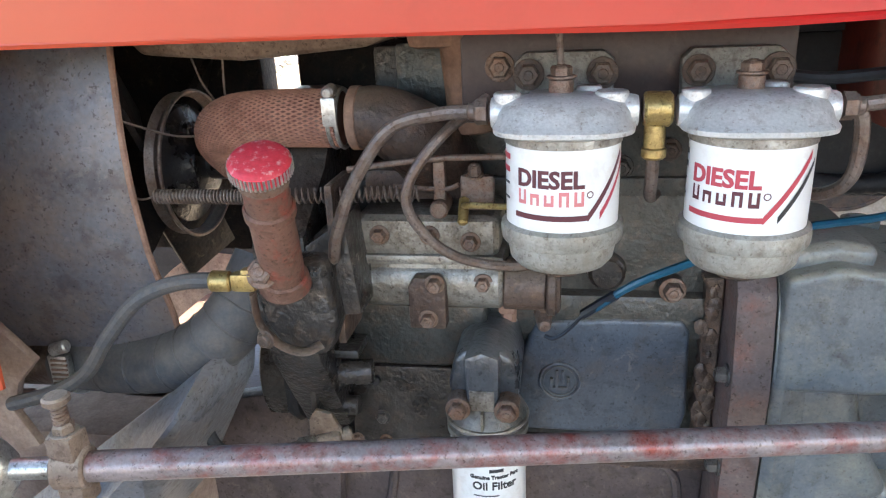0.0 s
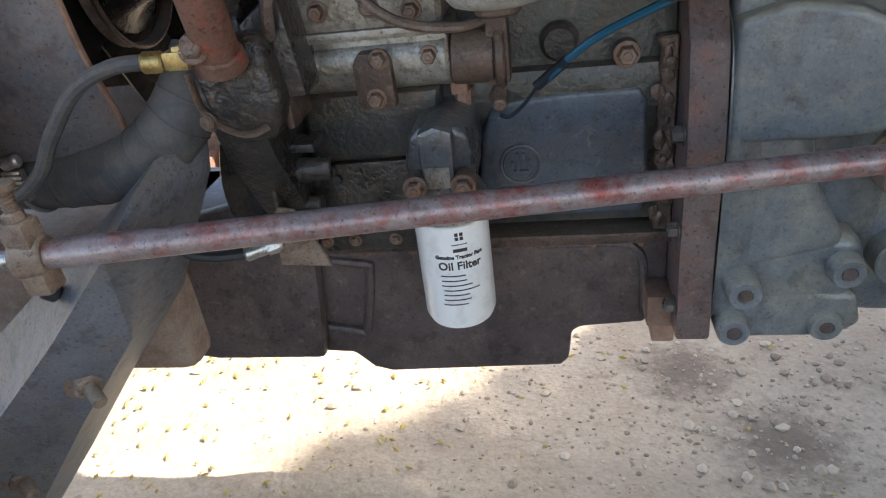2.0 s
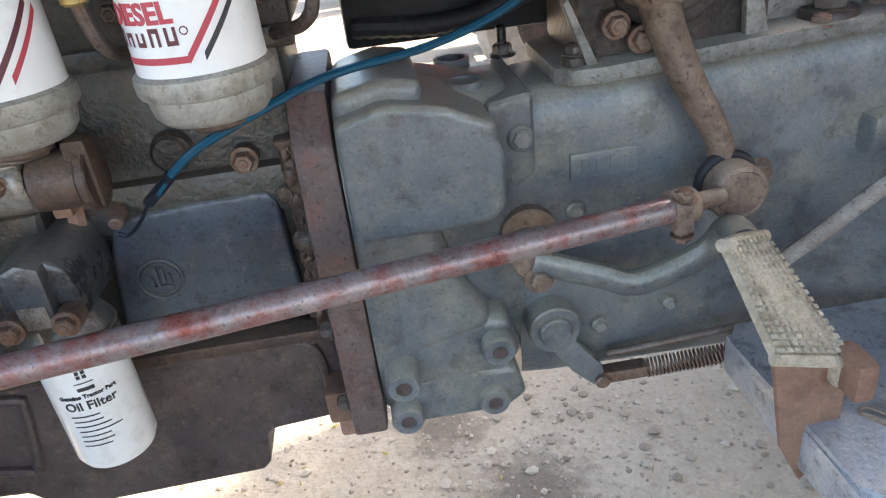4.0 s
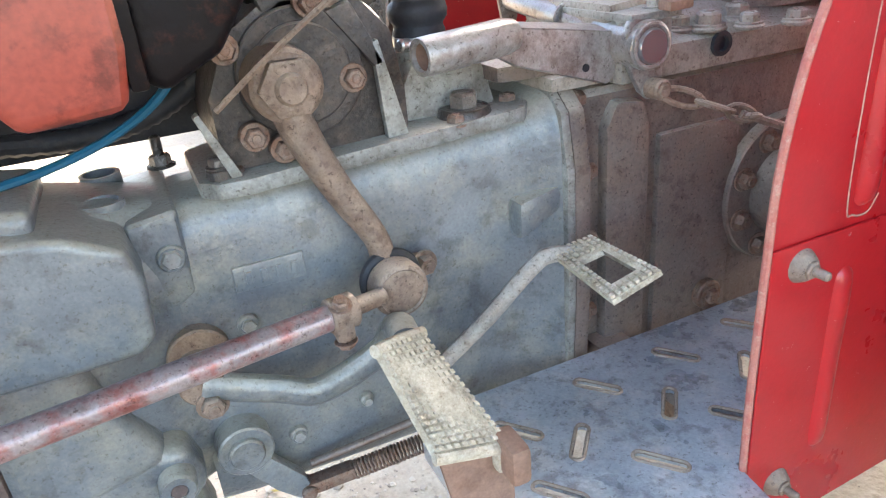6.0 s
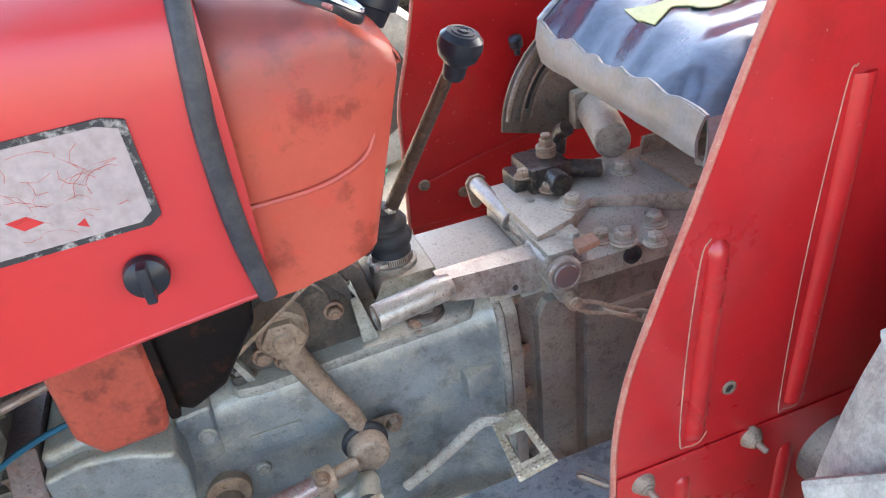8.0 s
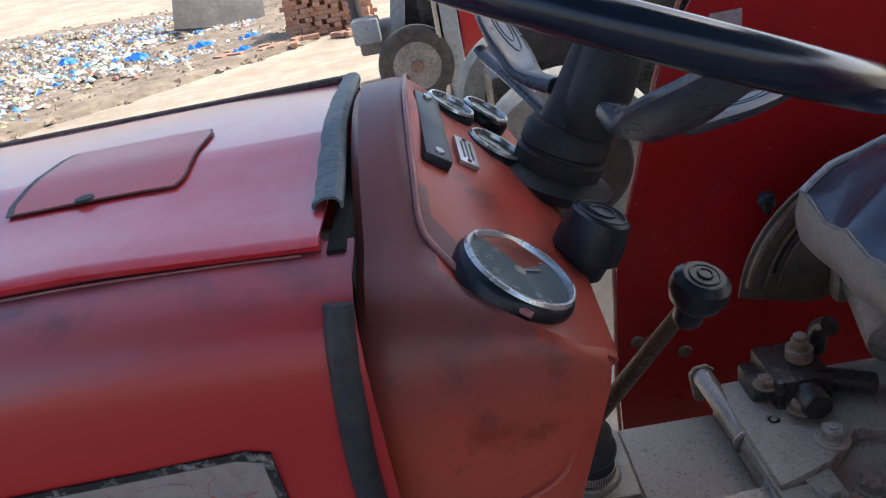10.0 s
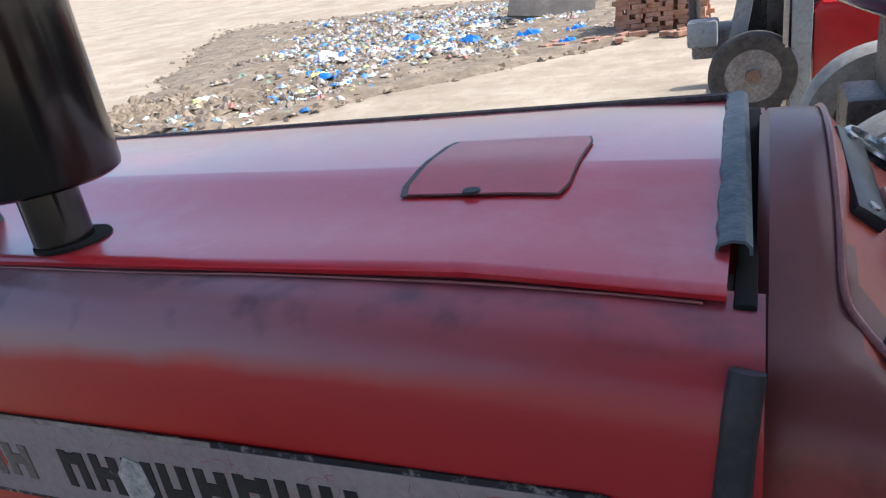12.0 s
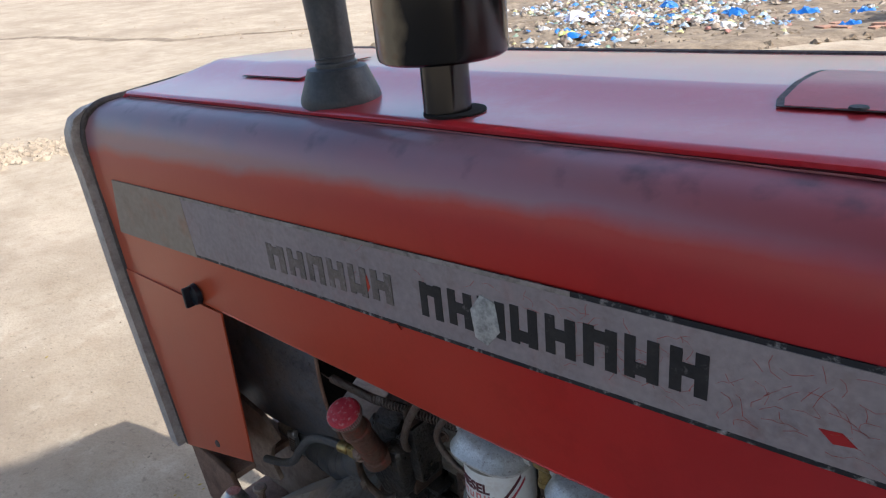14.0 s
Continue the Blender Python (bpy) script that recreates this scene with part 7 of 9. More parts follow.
    tear = prism([(0.19, 1.195), (0.205, 1.19), (0.222, 1.21), (0.218, 1.24), (0.20, 1.245), (0.186, 1.225)], "y", 0.5454, 0.548, 0.001)
    part("torn_patch", tear, DECAL_BARE, g)
    for q in ([(0.500, 1.222), (0.515, 1.224), (0.525, 1.216), (0.510, 1.213)], [(0.545, 1.208), (0.552, 1.212), (0.553, 1.204)], [(0.06, 1.17), (0.075, 1.175), (0.08, 1.168), (0.066, 1.165)], [(0.02, 1.20), (0.035, 1.225), (0.038, 1.21), (0.028, 1.195)]):
        part("chip", prism(q, "y", 0.5462, 0.548, 0), BONNET_SIDE, g)
    # cracks in the grey film
    rng = random.Random(9)
    cr = bmesh.new()
    for k in range(110):
        x = rng.uniform(0.30, 0.585) if k < 90 else rng.uniform(-0.1, 0.3)
        z = 1.178 + (x + 0.16) * 0.03 + rng.uniform(0.005, 0.07)
        a = rng.uniform(0, math.pi)
        for s in range(rng.randint(2, 4)):
            a += rng.uniform(-0.9, 0.9)
            l = rng.uniform(0.004, 0.011)
            x2, z2 = x + math.cos(a) * l, z + math.sin(a) * l * 0.8
            if not 0 < x2 < 0.592 or not 1.175 + (x2 + 0.16) * 0.03 < z2 < 1.262 + x2 * 0.02:
                break
            n = Vector((-math.sin(a), 0, math.cos(a))) * rng.uniform(0.00010, 0.00026)
            p, q = Vector((x, 0.5462, z)), Vector((x2, 0.5462, z2))
            cr.faces.new([cr.verts.new(v) for v in (p - n, q - n, q + n, p + n)])
            x, z = x2, z2
    tagged(part("cracks", cr, DECAL_CRACK, g), kind="stuff")


DECAL_WORN = mat("rubbed_border", (0.20, 0.17, 0.15), (0.40, 0.36, 0.34), 0.5, 0, 12, 0.1, (0.05, 0.045, 0.045), 0.9, 90, 0, 0.1, 0.5)
RED_LID = mat("dull_hatch_red", (0.42, 0.06, 0.065), (0.48, 0.08, 0.08), 0.42, 0, 8, 0.03, (0.36, 0.07, 0.07), 0.5, 120, 0.4, speck=0.015)
DECAL_BARE = mat("bare_decal_patch", (0.42, 0.42, 0.41), (0.55, 0.545, 0.53), 0.5, 0, 30, 0.1, (0.05, 0.05, 0.05), 0.6, 120)


def stacks():
    e = thing("exhaust", (0.042, 0.695, 1.35), "black painted exhaust muffler rising through the bonnet", "exhaust", GB)
    c = (0.087, 0.648, 0)
    part("pipe", lathe([(0.0262, 1.33), (0.0258, 1.46)], c, seg=32), EXH, e)
    part("muffler", lathe([(0.0, 1.446), (0.050, 1.445), (0.0625, 1.4465), (0.0672, 1.4495), (0.0685, 1.4545), (0.0685, 2.05), (0.0635, 2.06), (0, 2.06)], c, seg=48), MUFFLER, e, "black muffler with a tan flank of heat stain and painted reflection")
    part("bonnet_hole", lathe([(0.034, -0.004), (0.034, 0.0010), (0.028, 0.0012), (0, 0.0012)], (0.094, 0.651, top_z(0.094, 0.651)), seg=36, closed=False), HOLE, e)
    part("tail_pipe", lathe([(0.0262, 2.05), (0.0262, 2.5)], c, seg=24), EXH, e)
    s = thing("air_intake", (-0.105, 0.665, 1.38), "grey air intake pipe with a flared rubber boot", "pipe", GB)
    c = Vector((-0.108, 0.664, 0))
    part("boot", lathe([(0.0500, 1.382), (0.0510, 1.390), (0.0500, 1.395), (0.0460, 1.405), (0.0385, 1.424), (0.0370, 1.4275), (0.0300, 1.4290), (0.0265, 1.4295), (0.0262, 1.434), (0.024, 1.436)], c, seg=40), HOSE_DARK, s)
    part("pipe", tube([(-0.108, 0.664, 1.42), (-0.117, 0.664, 1.55), (-0.132, 0.664, 1.75), (-0.151, 0.664, 2.0)], 0.025, 28, 6, radii=[0.0242, 0.0262, 0.0285, 0.030]), HOSE_DARK, s)
    part("band", ring((-0.109, 0.664, 1.440), (-0.05, 0, 1), 0.0245, 0.0015, 36, 6), HOSE_DARK, s)


EXH = mat("black_exhaust_paint", (0.005, 0.005, 0.006), (0.011, 0.010, 0.010), 0.17, 0.0, 9, 0.03, (0.05, 0.025, 0.015), 0.3, 90, 0, 0.08, 0.64, spec=0.5, grime=0.2, pits=0.0)
# tan flank joins heat stain with a painted reflection of bright ground
MUFFLER = layers(EXH.copy(), [(0, 0.106, 0.092, (0.27, 0.21, 0.135), 14, 0.85, 0.05), (0, 0.076, 0.064, (0.20, 0.085, 0.035), 30, 0.5, 0.16)])
MUFFLER.name = "tan_flank_muffler_paint"
HOLE = plain("dark_opening", (0.004, 0.004, 0.004), 1.0)
HOSE_DARK = mat("dark_grey_intake", (0.038, 0.044, 0.052), (0.065, 0.072, 0.082), 0.45, 0.05, 10, 0.1, (0.12, 0.12, 0.12), 0.4, 120, pits=0.0)


def strip_pose(n):
    """Lies on the console's face, long side across it and down its crown."""
    a = Vector((0.03, -0.99, -0.14)).normalized()
    up = (n - a * n.dot(a)).normalized()
    return Matrix((a, up.cross(a), up)).transposed().to_4x4()


def dash():
    t = thing("dashboard", (0.74, YC, 1.08), "faded red sheet metal instrument console", "dashboard", GB)
    yc = YC - 0.005

    def section(x, w, e, ze, zt, zb, x_low, lean=0.0):
        """One closed outline across the tractor: up the near side, round the shoulder, over the top, down the far side."""
        drop = 0.02 + (w - e) * 0.7
        half = [(-w + lean * (1 - k / 5), zb + (ze - drop - zb) * k / 5) for k in range(6)]
        for k in range(1, 6):
            a = k / 6
            half.append((-w * (1 - a) ** 2 - 2 * a * (1 - a) * w - a * a * e, (ze - drop) * (1 - a) ** 2 + 2 * a * (1 - a) * (ze - 0.006) + a * a * ze))
        half += [(-e * (1 - k / 8), zt - (zt - ze) * (1 - k / 8) ** 2) for k in range(9)]
        full = half + [(-u, v) for u, v in reversed(half[:-1])]
        return [(x + float(np.clip((zt - 0.05 - v) / (zt - 0.05 - zb), 0, 1)) * (x_low - x), yc + u, v) for u, v in full]
    hood = [section(0.667, 0.275, 0.20, 1.350, 1.411, 1.082, 0.664), section(0.674, 0.277, 0.20, 1.356, 1.418, 1.082, 0.670), section(0.700, 0.277, 0.20, 1.356, 1.419, 1.083, 0.69), section(0.712, 0.277, 0.20, 1.353, 1.417, 1.084, 0.70)]
    shape = [(0.722, 0.277, 0.204, 1.350, 1.407, 0.708), (0.745, 0.277, 0.240, 1.336, 1.384, 0.73), (0.775, 0.276, 0.262, 1.320, 1.356, 0.75), (0.803, 0.272, 0.261, 1.297, 1.329, 0.768), (0.820, 0.262, 0.25, 1.284, 1.309, 0.778)]
    panel = [section(x, w, e, ze, zt, 1.086 + 0.1 * (x - 0.722), xl, 0.1 * (x - 0.712)) for x, w, e, ze, zt, xl in shape]
    # the face lies a little under its rolled lip
    face = [[(x, y, z - (0.006 if 11 <= k <= 25 else 0)) for k, (x, y, z) in enumerate(r)] for r in panel]
    face.append([(x + (0.010 if k > 8 and k < 28 else 0.004), yc + (y - yc) * 0.95, z - (0.016 if k > 8 and k < 28 else 0)) for k, (x, y, z) in enumerate(panel[-1])])
    con = part("console", loft(hood + [panel[0]] + face[1:], True, True), [HOOD, RED_FADED], t)
    for p in con.data.polygons:
        p.material_index = 1 if p.normal.x > 0.4 and p.normal.z > 0.3 and p.center.x + ORIGIN[t].x > 0.716 else 0
    lip = [(0.714, yc + u, 1.417 - 0.064 * (u / 0.2) ** 2 + 0.001) for u in (0.19, 0.14, 0.07, 0.0, -0.07, -0.14, -0.185)]
    lip += [(x, yc - e, ze + 0.001) for x, w, e, ze, zt, xl in shape[:3]]
    part("lip", tube(lip, 0.0024, 10, 6), LIP, t)
    # pressed ridge round the lower part
    part("ridge", tube([(0.668, 0.568, 1.176), (0.72, 0.568, 1.178), (0.755, 0.571, 1.184), (0.782, 0.576, 1.198), (0.797, 0.586, 1.228), (0.806, 0.62, 1.238), (0.81, 0.85, 1.238)], 0.0032, 8, 8), RED_FADED, t)
    # the face: right = sideways to the camera, up = along the slope
    n = Vector((0.60, -0.03, 0.80)).normalized()
    def dial(c, R, name, label):
        c = Vector(c)
        d = part(name, lathe([(R * 0.9, -0.010), (R + 0.0025, -0.010), (R + 0.003, 0.0), (R + 0.0015, 0.004), (R - 0.0005, 0.0055)], c, n, 48, False), BLACK, t, label)
        part("bezel", lathe([(R + 0.0005, 0.006), (R - 0.0008, 0.0085), (R - 0.0028, 0.0085), (R - 0.0042, 0.005), (R - 0.0045, 0.002)], c, n, 56, False), BEZEL, d)
        part("dial_face", lathe([(R * 0.9, 0.0025), (0, 0.0026)], c, n, 40, False), DIAL, d)
        gl = part("glass", lathe([(R * 0.89, 0.0045), (R * 0.6, 0.0058), (0, 0.0062)], c, n, 40, False), GLASS, d)
        gl.visible_shadow = False
        return d
    level = n
    n = Vector((0.585, -0.06, 0.81)).normalized()
    T = Vector((0.7722, 0.630, 1.3250))
    d = dial(T, 0.0420, "tachometer", "large round tachometer with chrome bezel")
    u = Vector((0, 1, 0)).cross(n).normalized()
    u = -u if u.z < 0 else u
    rgt = u.cross(n).normalized()
    mk = bmesh.new()
    for k in range(26):
        a = radians(-130 + 260 * k / 25)
        p = T + n * 0.0032 + (u * math.cos(a) + rgt * math.sin(a)) * 0.0335
        q = T + n * 0.0032 + (u * math.cos(a) + rgt * math.sin(a)) * (0.0305 if k % 5 else 0.0285)
        s = (q - p).cross(n).normalized() * 0.0005
        mk.faces.new([mk.verts.new(v) for v in (p - s, q - s, q + s, p + s)])
    part("scale_marks", mk, DIAL_PALE, d)
    part("needle", join(lathe([(0.005, 0), (0.004, 0.001), (0, 0.001)], T + n * 0.0036, n, 20), tube([T + n * 0.004, T + n * 0.004 - u * 0.018 + rgt * 0.012], 0.0010, 5, 1)), DIAL_PALE, d)
    for txt, a, r in (("0", -118, 0.0235), ("5", -75, 0.0235), ("10", -35, 0.0235), ("15", 5, 0.0235), ("20", 45, 0.0235), ("25", 95, 0.0235)):
        p = T + n * 0.0031 + (u * math.cos(radians(a)) + rgt * math.sin(radians(a))) * r
        mm = Matrix((rgt, u, n)).transposed().to_4x4()
        part("numeral", words(txt, 0.0075, Matrix.Translation(p - rgt * 0.004 - u * 0.003) @ mm, 0.0001), DIAL_PALE, d)
    n = level
    for c, R in (((0.749, 0.896, 1.374), 0.025), ((0.783, 0.848, 1.341), 0.027), ((0.786, 0.956, 1.345), 0.026)):
        g = dial(c, R, "gauge", "small round gauge with chrome bezel")
        p = Vector(c) + n * 0.0036
        part("needle", tube([p, p + u * R * 0.6 - rgt * R * 0.2], 0.0007, 5, 1), DIAL_PALE, g)
    # black lamp strip and the small riveted plate, lying across the face
    m = strip_pose(n)
    b = box(-0.056, 0.076, -0.0125, 0.0125, -0.006, 0.007, 0.004)
    b.transform(Matrix.Translation((0.729, 0.798, 1.391)) @ m)
    part("lamp_strip", b, BLACK, t, "black plastic warning lamp strip")
    b = box(-0.024, 0.024, -0.009, 0.009, -0.003, 0.0025, 0.0008)
    b.transform(Matrix.Translation((0.752, 0.776, 1.3625)) @ Matrix.Translation(n * 0.006) @ m)
    part("tag_plate", b, CHROME_DULL, t, "small riveted metal tag with illegible print")
    b = join(*[box(-0.015, 0.015, -0.0045 + 0.004 * k, -0.003 + 0.004 * k, 0.0024, 0.003, 0) for k in range(3)])
    b.transform(Matrix.Translation((0.752, 0.776, 1.3625)) @ Matrix.Translation(n * 0.006) @ m)
    part("tag_print", b, INK, t)
    for d in (-0.046, 0.066):
        q = lathe([(0.0045, 0), (0.004, 0.0014), (0, 0.0016)], (d, 0, 0.007), (0, 0, 1), 14)
        q.transform(Matrix.Translation((0.729, 0.798, 1.391)) @ m)
        part("strip_screw", q, CHROME_DULL, t)
    for d in (-0.020, 0.020):
        q = lathe([(0.0022, 0), (0.0018, 0.001), (0, 0.0012)], (d, 0, 0.0025), (0, 0, 1), 10)
        q.transform(Matrix.Translation((0.752, 0.776, 1.3625)) @ Matrix.Translation(n * 0.006) @ m)
        part("rivet", q, INK, t)
    # rotary switch on the near rear corner
    s = thing("rotary_switch", (0.838, 0.70, 1.275), "black rotary light switch knob", "switch", GB)
    part("knob", lathe([(0.020, -0.026), (0.022, -0.010), (0.0275, -0.008), (0.027, 0.004), (0.0235, 0.024), (0.0215, 0.0255), (0, 0.027)], (0.838, 0.704, 1.302), (0.45, -0.05, 0.89), 36), BLACK, s)
    ax = Vector((0.45, -0.05, 0.89)).normalized()
    part("knob_ribs", join(*[ring(Vector((0.838, 0.704, 1.302)) + ax * h, ax, r, 0.0013, 32, 6) for r, h in ((0.0185, 0.0257), (0.0095, 0.0265))]), BLACK, s)
    # steering column and wheel
    axis = Vector((0.42, 0, 0.91)).normalized()
    B = Vector((0.832, 0.842, 1.298))
    col = thing("steering_column", tuple(B), "black steering column with ribbed rubber gaiter", "column", GB)
    part("gaiter", lathe([(0.058, 0.0), (0.060, 0.009), (0.054, 0.014), (0.0420, 0.018), (0.0425, 0.032), (0.0395, 0.0345), (0.0395, 0.0365), (0.0415, 0.039), (0.0405, 0.056), (0.0375, 0.060), (0.030, 0.062)], B, axis, 40), RUBBER, col)
    part("shaft", lathe([(0.0310, 0.055), (0.0300, 0.064), (0.0262, 0.085), (0.0222, 0.13), (0.020, 0.15), (0, 0.152)], B, axis, 28), RUBBER, col)
    C = Vector((0.907, 0.825, 1.440))
    axis = Vector((0.40, 0.055, 0.917)).normalized()
    w = part("steering_wheel", ring(C, axis, 0.211, 0.0155, 72, 16), BLACK_GLOSS, col, "glossy black three-spoke steering wheel")
    part("hub", lathe([(0.022, -0.10), (0.026, -0.09), (0.028, -0.075), (0.028, -0.05), (0.026, -0.02), (0, -0.015)], C, axis, 36), RUBBER, w)
    e1 = Vector((0.91, 0, -0.42)).normalized()
    e2 = axis.cross(e1)
    for k, a in enumerate((122, 12, 273)):
        dvec = e1 * math.cos(radians(a)) + e2 * math.sin(radians(a))
        part("spoke", spoke_shape(C, axis, dvec), SPOKE, w)
    thr = thing("throttle_lever", (0.86, 0.95, 1.35), "thin black throttle lever by the steering column", "lever", GB)
    part("lever", tube([(0.852, 0.870, 1.345), (0.842, 0.90, 1.355), (0.820, 0.965, 1.377), (0.802, 1.012, 1.393), (0.797, 1.024, 1.402)], 0.0055, 8, 5, flat=1.4), SPOKE, thr)


def spoke_shape(C, axis, d):
    """A flat spoke that leaves the hub low, swells and turns up into the rim."""
    side = axis.cross(d).normalized()
    rows = []
    for u in np.linspace(0, 1, 15):
        r = 0.047 + 0.161 * u
        h = -0.070 - 0.003 * math.sin(min(1, u * 2.2) * math.pi) + 0.064 * max(0, (u - 0.28) / 0.72) ** 1.15
        w = 0.017 + 0.010 * math.exp(-((u - 0.55) / 0.28) ** 2)
        th = 0.0085 - 0.002 * u
        p = C + axis * h + d * r
        row = []
        for k in range(16):
            a = 2 * math.pi * k / 16
            ca, sa = math.cos(a), math.sin(a)
            row.append(p + side * w * abs(ca) ** 0.6 * (1 if ca > 0 else -1) + axis * th * abs(sa) ** 0.6 * (1 if sa > 0 else -1))
        rows.append(row)
    bm = loft(rows, True, True)
    for s in (0.45, 0.75):
        pts = []
        for k in range(21):
            a = 2 * math.pi * k / 20
            u = 0.62 + 0.26 * s * math.cos(a)
            r = 0.047 + 0.161 * u
            h = -0.070 - 0.003 * math.sin(min(1, u * 2.2) * math.pi) + 0.064 * max(0, (u - 0.28) / 0.72) ** 1.15
            pts.append(C + axis * (h + 0.0085 - 0.002 * u - 0.0004) + d * r + side * 0.016 * s * math.sin(a))
        add(bm, tube(pts, 0.0011, 6, 0))
    return bm


# bluish base paints in the pale sky highlight on the spokes
SPOKE = mat("sky_tinted_spoke", (0.04, 0.052, 0.072), (0.06, 0.075, 0.10), 0.28, 0, 14, 0.04, (0.08, 0.085, 0.095), 0.4, 80, 0.2, 0.08, 0.55)
# blue-grey paints the glass's sky sheen and dust onto the dial
DIAL = plain("sky_tinted_dial", (0.15, 0.20, 0.23), 0.6)
DIAL_PALE = plain("pale_dial_print", (0.5, 0.52, 0.5), 0.6)
# blue in this black paints the sky's reflection on the rim
BLACK_GLOSS = mat("glossy_black_rim", (0.008, 0.013, 0.028), (0.012, 0.02, 0.04), 0.2, 0, 12, 0.02, (0.03, 0.03, 0.035), 0.2, 60, 0.3, 0.06, 0.6)


def glass_material():
    m = bpy.data.materials.new("dial_glass")
    m.use_nodes = True
    b = m.node_tree.nodes["Principled BSDF"]
    b.inputs["Transmission Weight"].default_value, b.inputs["Roughness"].default_value, b.inputs["IOR"].default_value = 1.0, 0.06, 1.15
    return m


GLASS = glass_material()


def tank_underside():
    t = thing("fuel_tank", (0.52, 0.75, 0.93), "red lower fuel tank with a near-black end below the bonnet", "tank", GB)
    part("tank", join(prism([(0.45, 1.07), (0.45, 0.965), (0.47, 0.935), (0.535, 0.94), (0.542, 0.98), (0.542, 1.07)], "y", 0.60, 0.98, 0.012, 3)), TANK_RED, t)
    part("dark_end", prism([(0.545, 1.09), (0.545, 0.955), (0.56, 0.945), (0.60, 0.965), (0.645, 1.03), (0.655, 1.09)], "y", 0.615, 0.95, 0.014, 3), TANK_DARK, t)
    # not a strap: a near-black strip standing in for a dark gap
    part("strap", box(0.538, 0.550, 0.606, 0.98, 0.950, 1.09, 0.004), TANK_DARK, t)


TANK_RED = mat("oily_tank_red", (0.20, 0.032, 0.020), (0.30, 0.055, 0.034), 0.42, 0, 7, 0.05, (0.08, 0.02, 0.016), 0.7, 110, 0.2, 0.1, 0.5, grime=0.4)
# near-black base paints in shade under the bonnet; the patches are rust
TANK_DARK = mat("shade_dark_tank_red", (0.003, 0.0025, 0.003), (0.006, 0.0035, 0.0035), 0.42, 0, 9, 0.2, (0.11, 0.028, 0.014), 0.6, 110, low=0.56, spec=0.12)


def fender(near):
    t = thing("fender", (1.5, 0.49 if near else 1.2, 0.46), "scratched red fender plate with pressed ribs" if near else "red inner fender plate on the far side", "fender", "pair of fenders")
    y = 0.490 if near else 1.205
    o = -1 if near else 1
    up = [(0.984, 0.748), (0.986, 0.83), (1.000, 0.915), (1.030, 1.005), (1.068, 1.11), (1.105, 1.22), (1.15, 1.33), (1.22, 1.42), (1.35, 1.49), (1.6, 1.53), (1.95, 1.50), (2.25, 1.36), (2.45, 1.12), (2.5, 0.748)]
    if not near:
        up[:8] = [(0.962, 0.748), (0.966, 0.83), (0.971, 0.925), (0.976, 1.005), (1.008, 1.11), (1.036, 1.22), (1.070, 1.33), (1.13, 1.42)]
    part("upper_plate", prism(up, "y", y - 0.0015, y + 0.0015, 0.0008, 1), RED_FENDER, t)
    part("lower_plate", prism([(up[0][0] + 0.006, 0.425), (up[0][0] + 0.002, 0.76), (2.5, 0.76), (2.5, 0.45), (1.4, 0.45), (1.05, 0.425)], "y", y + o * 0.0018, y + o * 0.0046, 0.0008, 1), RED_FENDER, t)
    part("edge_bead", tube([(x - 0.002, y + o * 0.002, z) for x, z in [(up[0][0] + 0.006, 0.428), (up[0][0], 0.6), *up[:9]]], 0.0038, 8, 4), RED_EDGE, t)
    rows = [[(x, y + o * k * 0.06, z - 0.012 * k * k * 0.15) for k in range(6)] for x, z in up[6:]]
    part("crown", thick(loft(rows if near else rows[3:]), 0.003), RED_FENDER, t)
    if near:
        for x, z0, z1, tilt in ((1.092, 0.785, 1.045, 0.006), (1.236, 0.785, 1.19, 0.01), (1.080, 0.520, 0.715, 0.0), (1.238, 0.52, 0.70, 0.0), (1.40, 0.80, 1.3, 0.0)):
            a, b = Vector((x, y + 0.001, z0 + 0.012)), Vector((x + tilt, y + 0.001, z1 - 0.012))
            part("rib", tube([a - Vector((0, -0.006, 0.012)), a, a.lerp(b, 0.5), b, b + Vector((0, 0.006, 0.012))], 0.0115, 14, 4, flat=1.2), RED_FENDER, t)
            part("rib_border", tube([(x - 0.010 + tilt, y - 0.0010, z1 + 0.014), (x - 0.020 + tilt, y - 0.0010, z1 - 0.01), (x - 0.021, y - 0.0010, (z0 + z1) / 2), (x - 0.020, y - 0.0010, z0), (x - 0.010, y - 0.0010, z0 - 0.016), (x + 0.008, y - 0.0010, z0 - 0.017), (x + 0.019, y - 0.0010, z0 - 0.002)], 0.0012, 6, 6), DUST_LINE, t)
        for x, z in ((1.022, 0.738), (1.177, 0.744), (1.35, 0.745), (1.03, 0.49)):
            part("fender_bolt", join(lathe([(0.017, 0), (0.0165, 0.003), (0.012, 0.011), (0.009, 0.014), (0, 0.014)], (x, y - 0.001, z), (0, -1, 0), 18), hexa((x, y - 0.012, z), (0, -1, 0), 0.0085, 0.006), cyl((x, y - 0.014, z), (x + 0.002, y - 0.031, z - 0.001), 0.0045)), DUSTY, t)
        part("bolt_hole", join(lathe([(0.010, 0), (0.0095, 0.0015), (0.0055, 0.0015), (0.005, 0)], (1.135, y - 0.0015, 0.842), (0, -1, 0), 20, False)), DUSTY, t)
        part("hole_dark", lathe([(0.0055, 0), (0, 0.0002)], (1.135, y - 0.0022, 0.842), (0, -1, 0), 16), RUBBER, t)
    else:
        part("sticker", box(1.127, 1.172, y - 0.0032, y - 0.0014, 1.322, 1.355, 0.0006, 1), STICKER, t, "faded pale paper sticker")
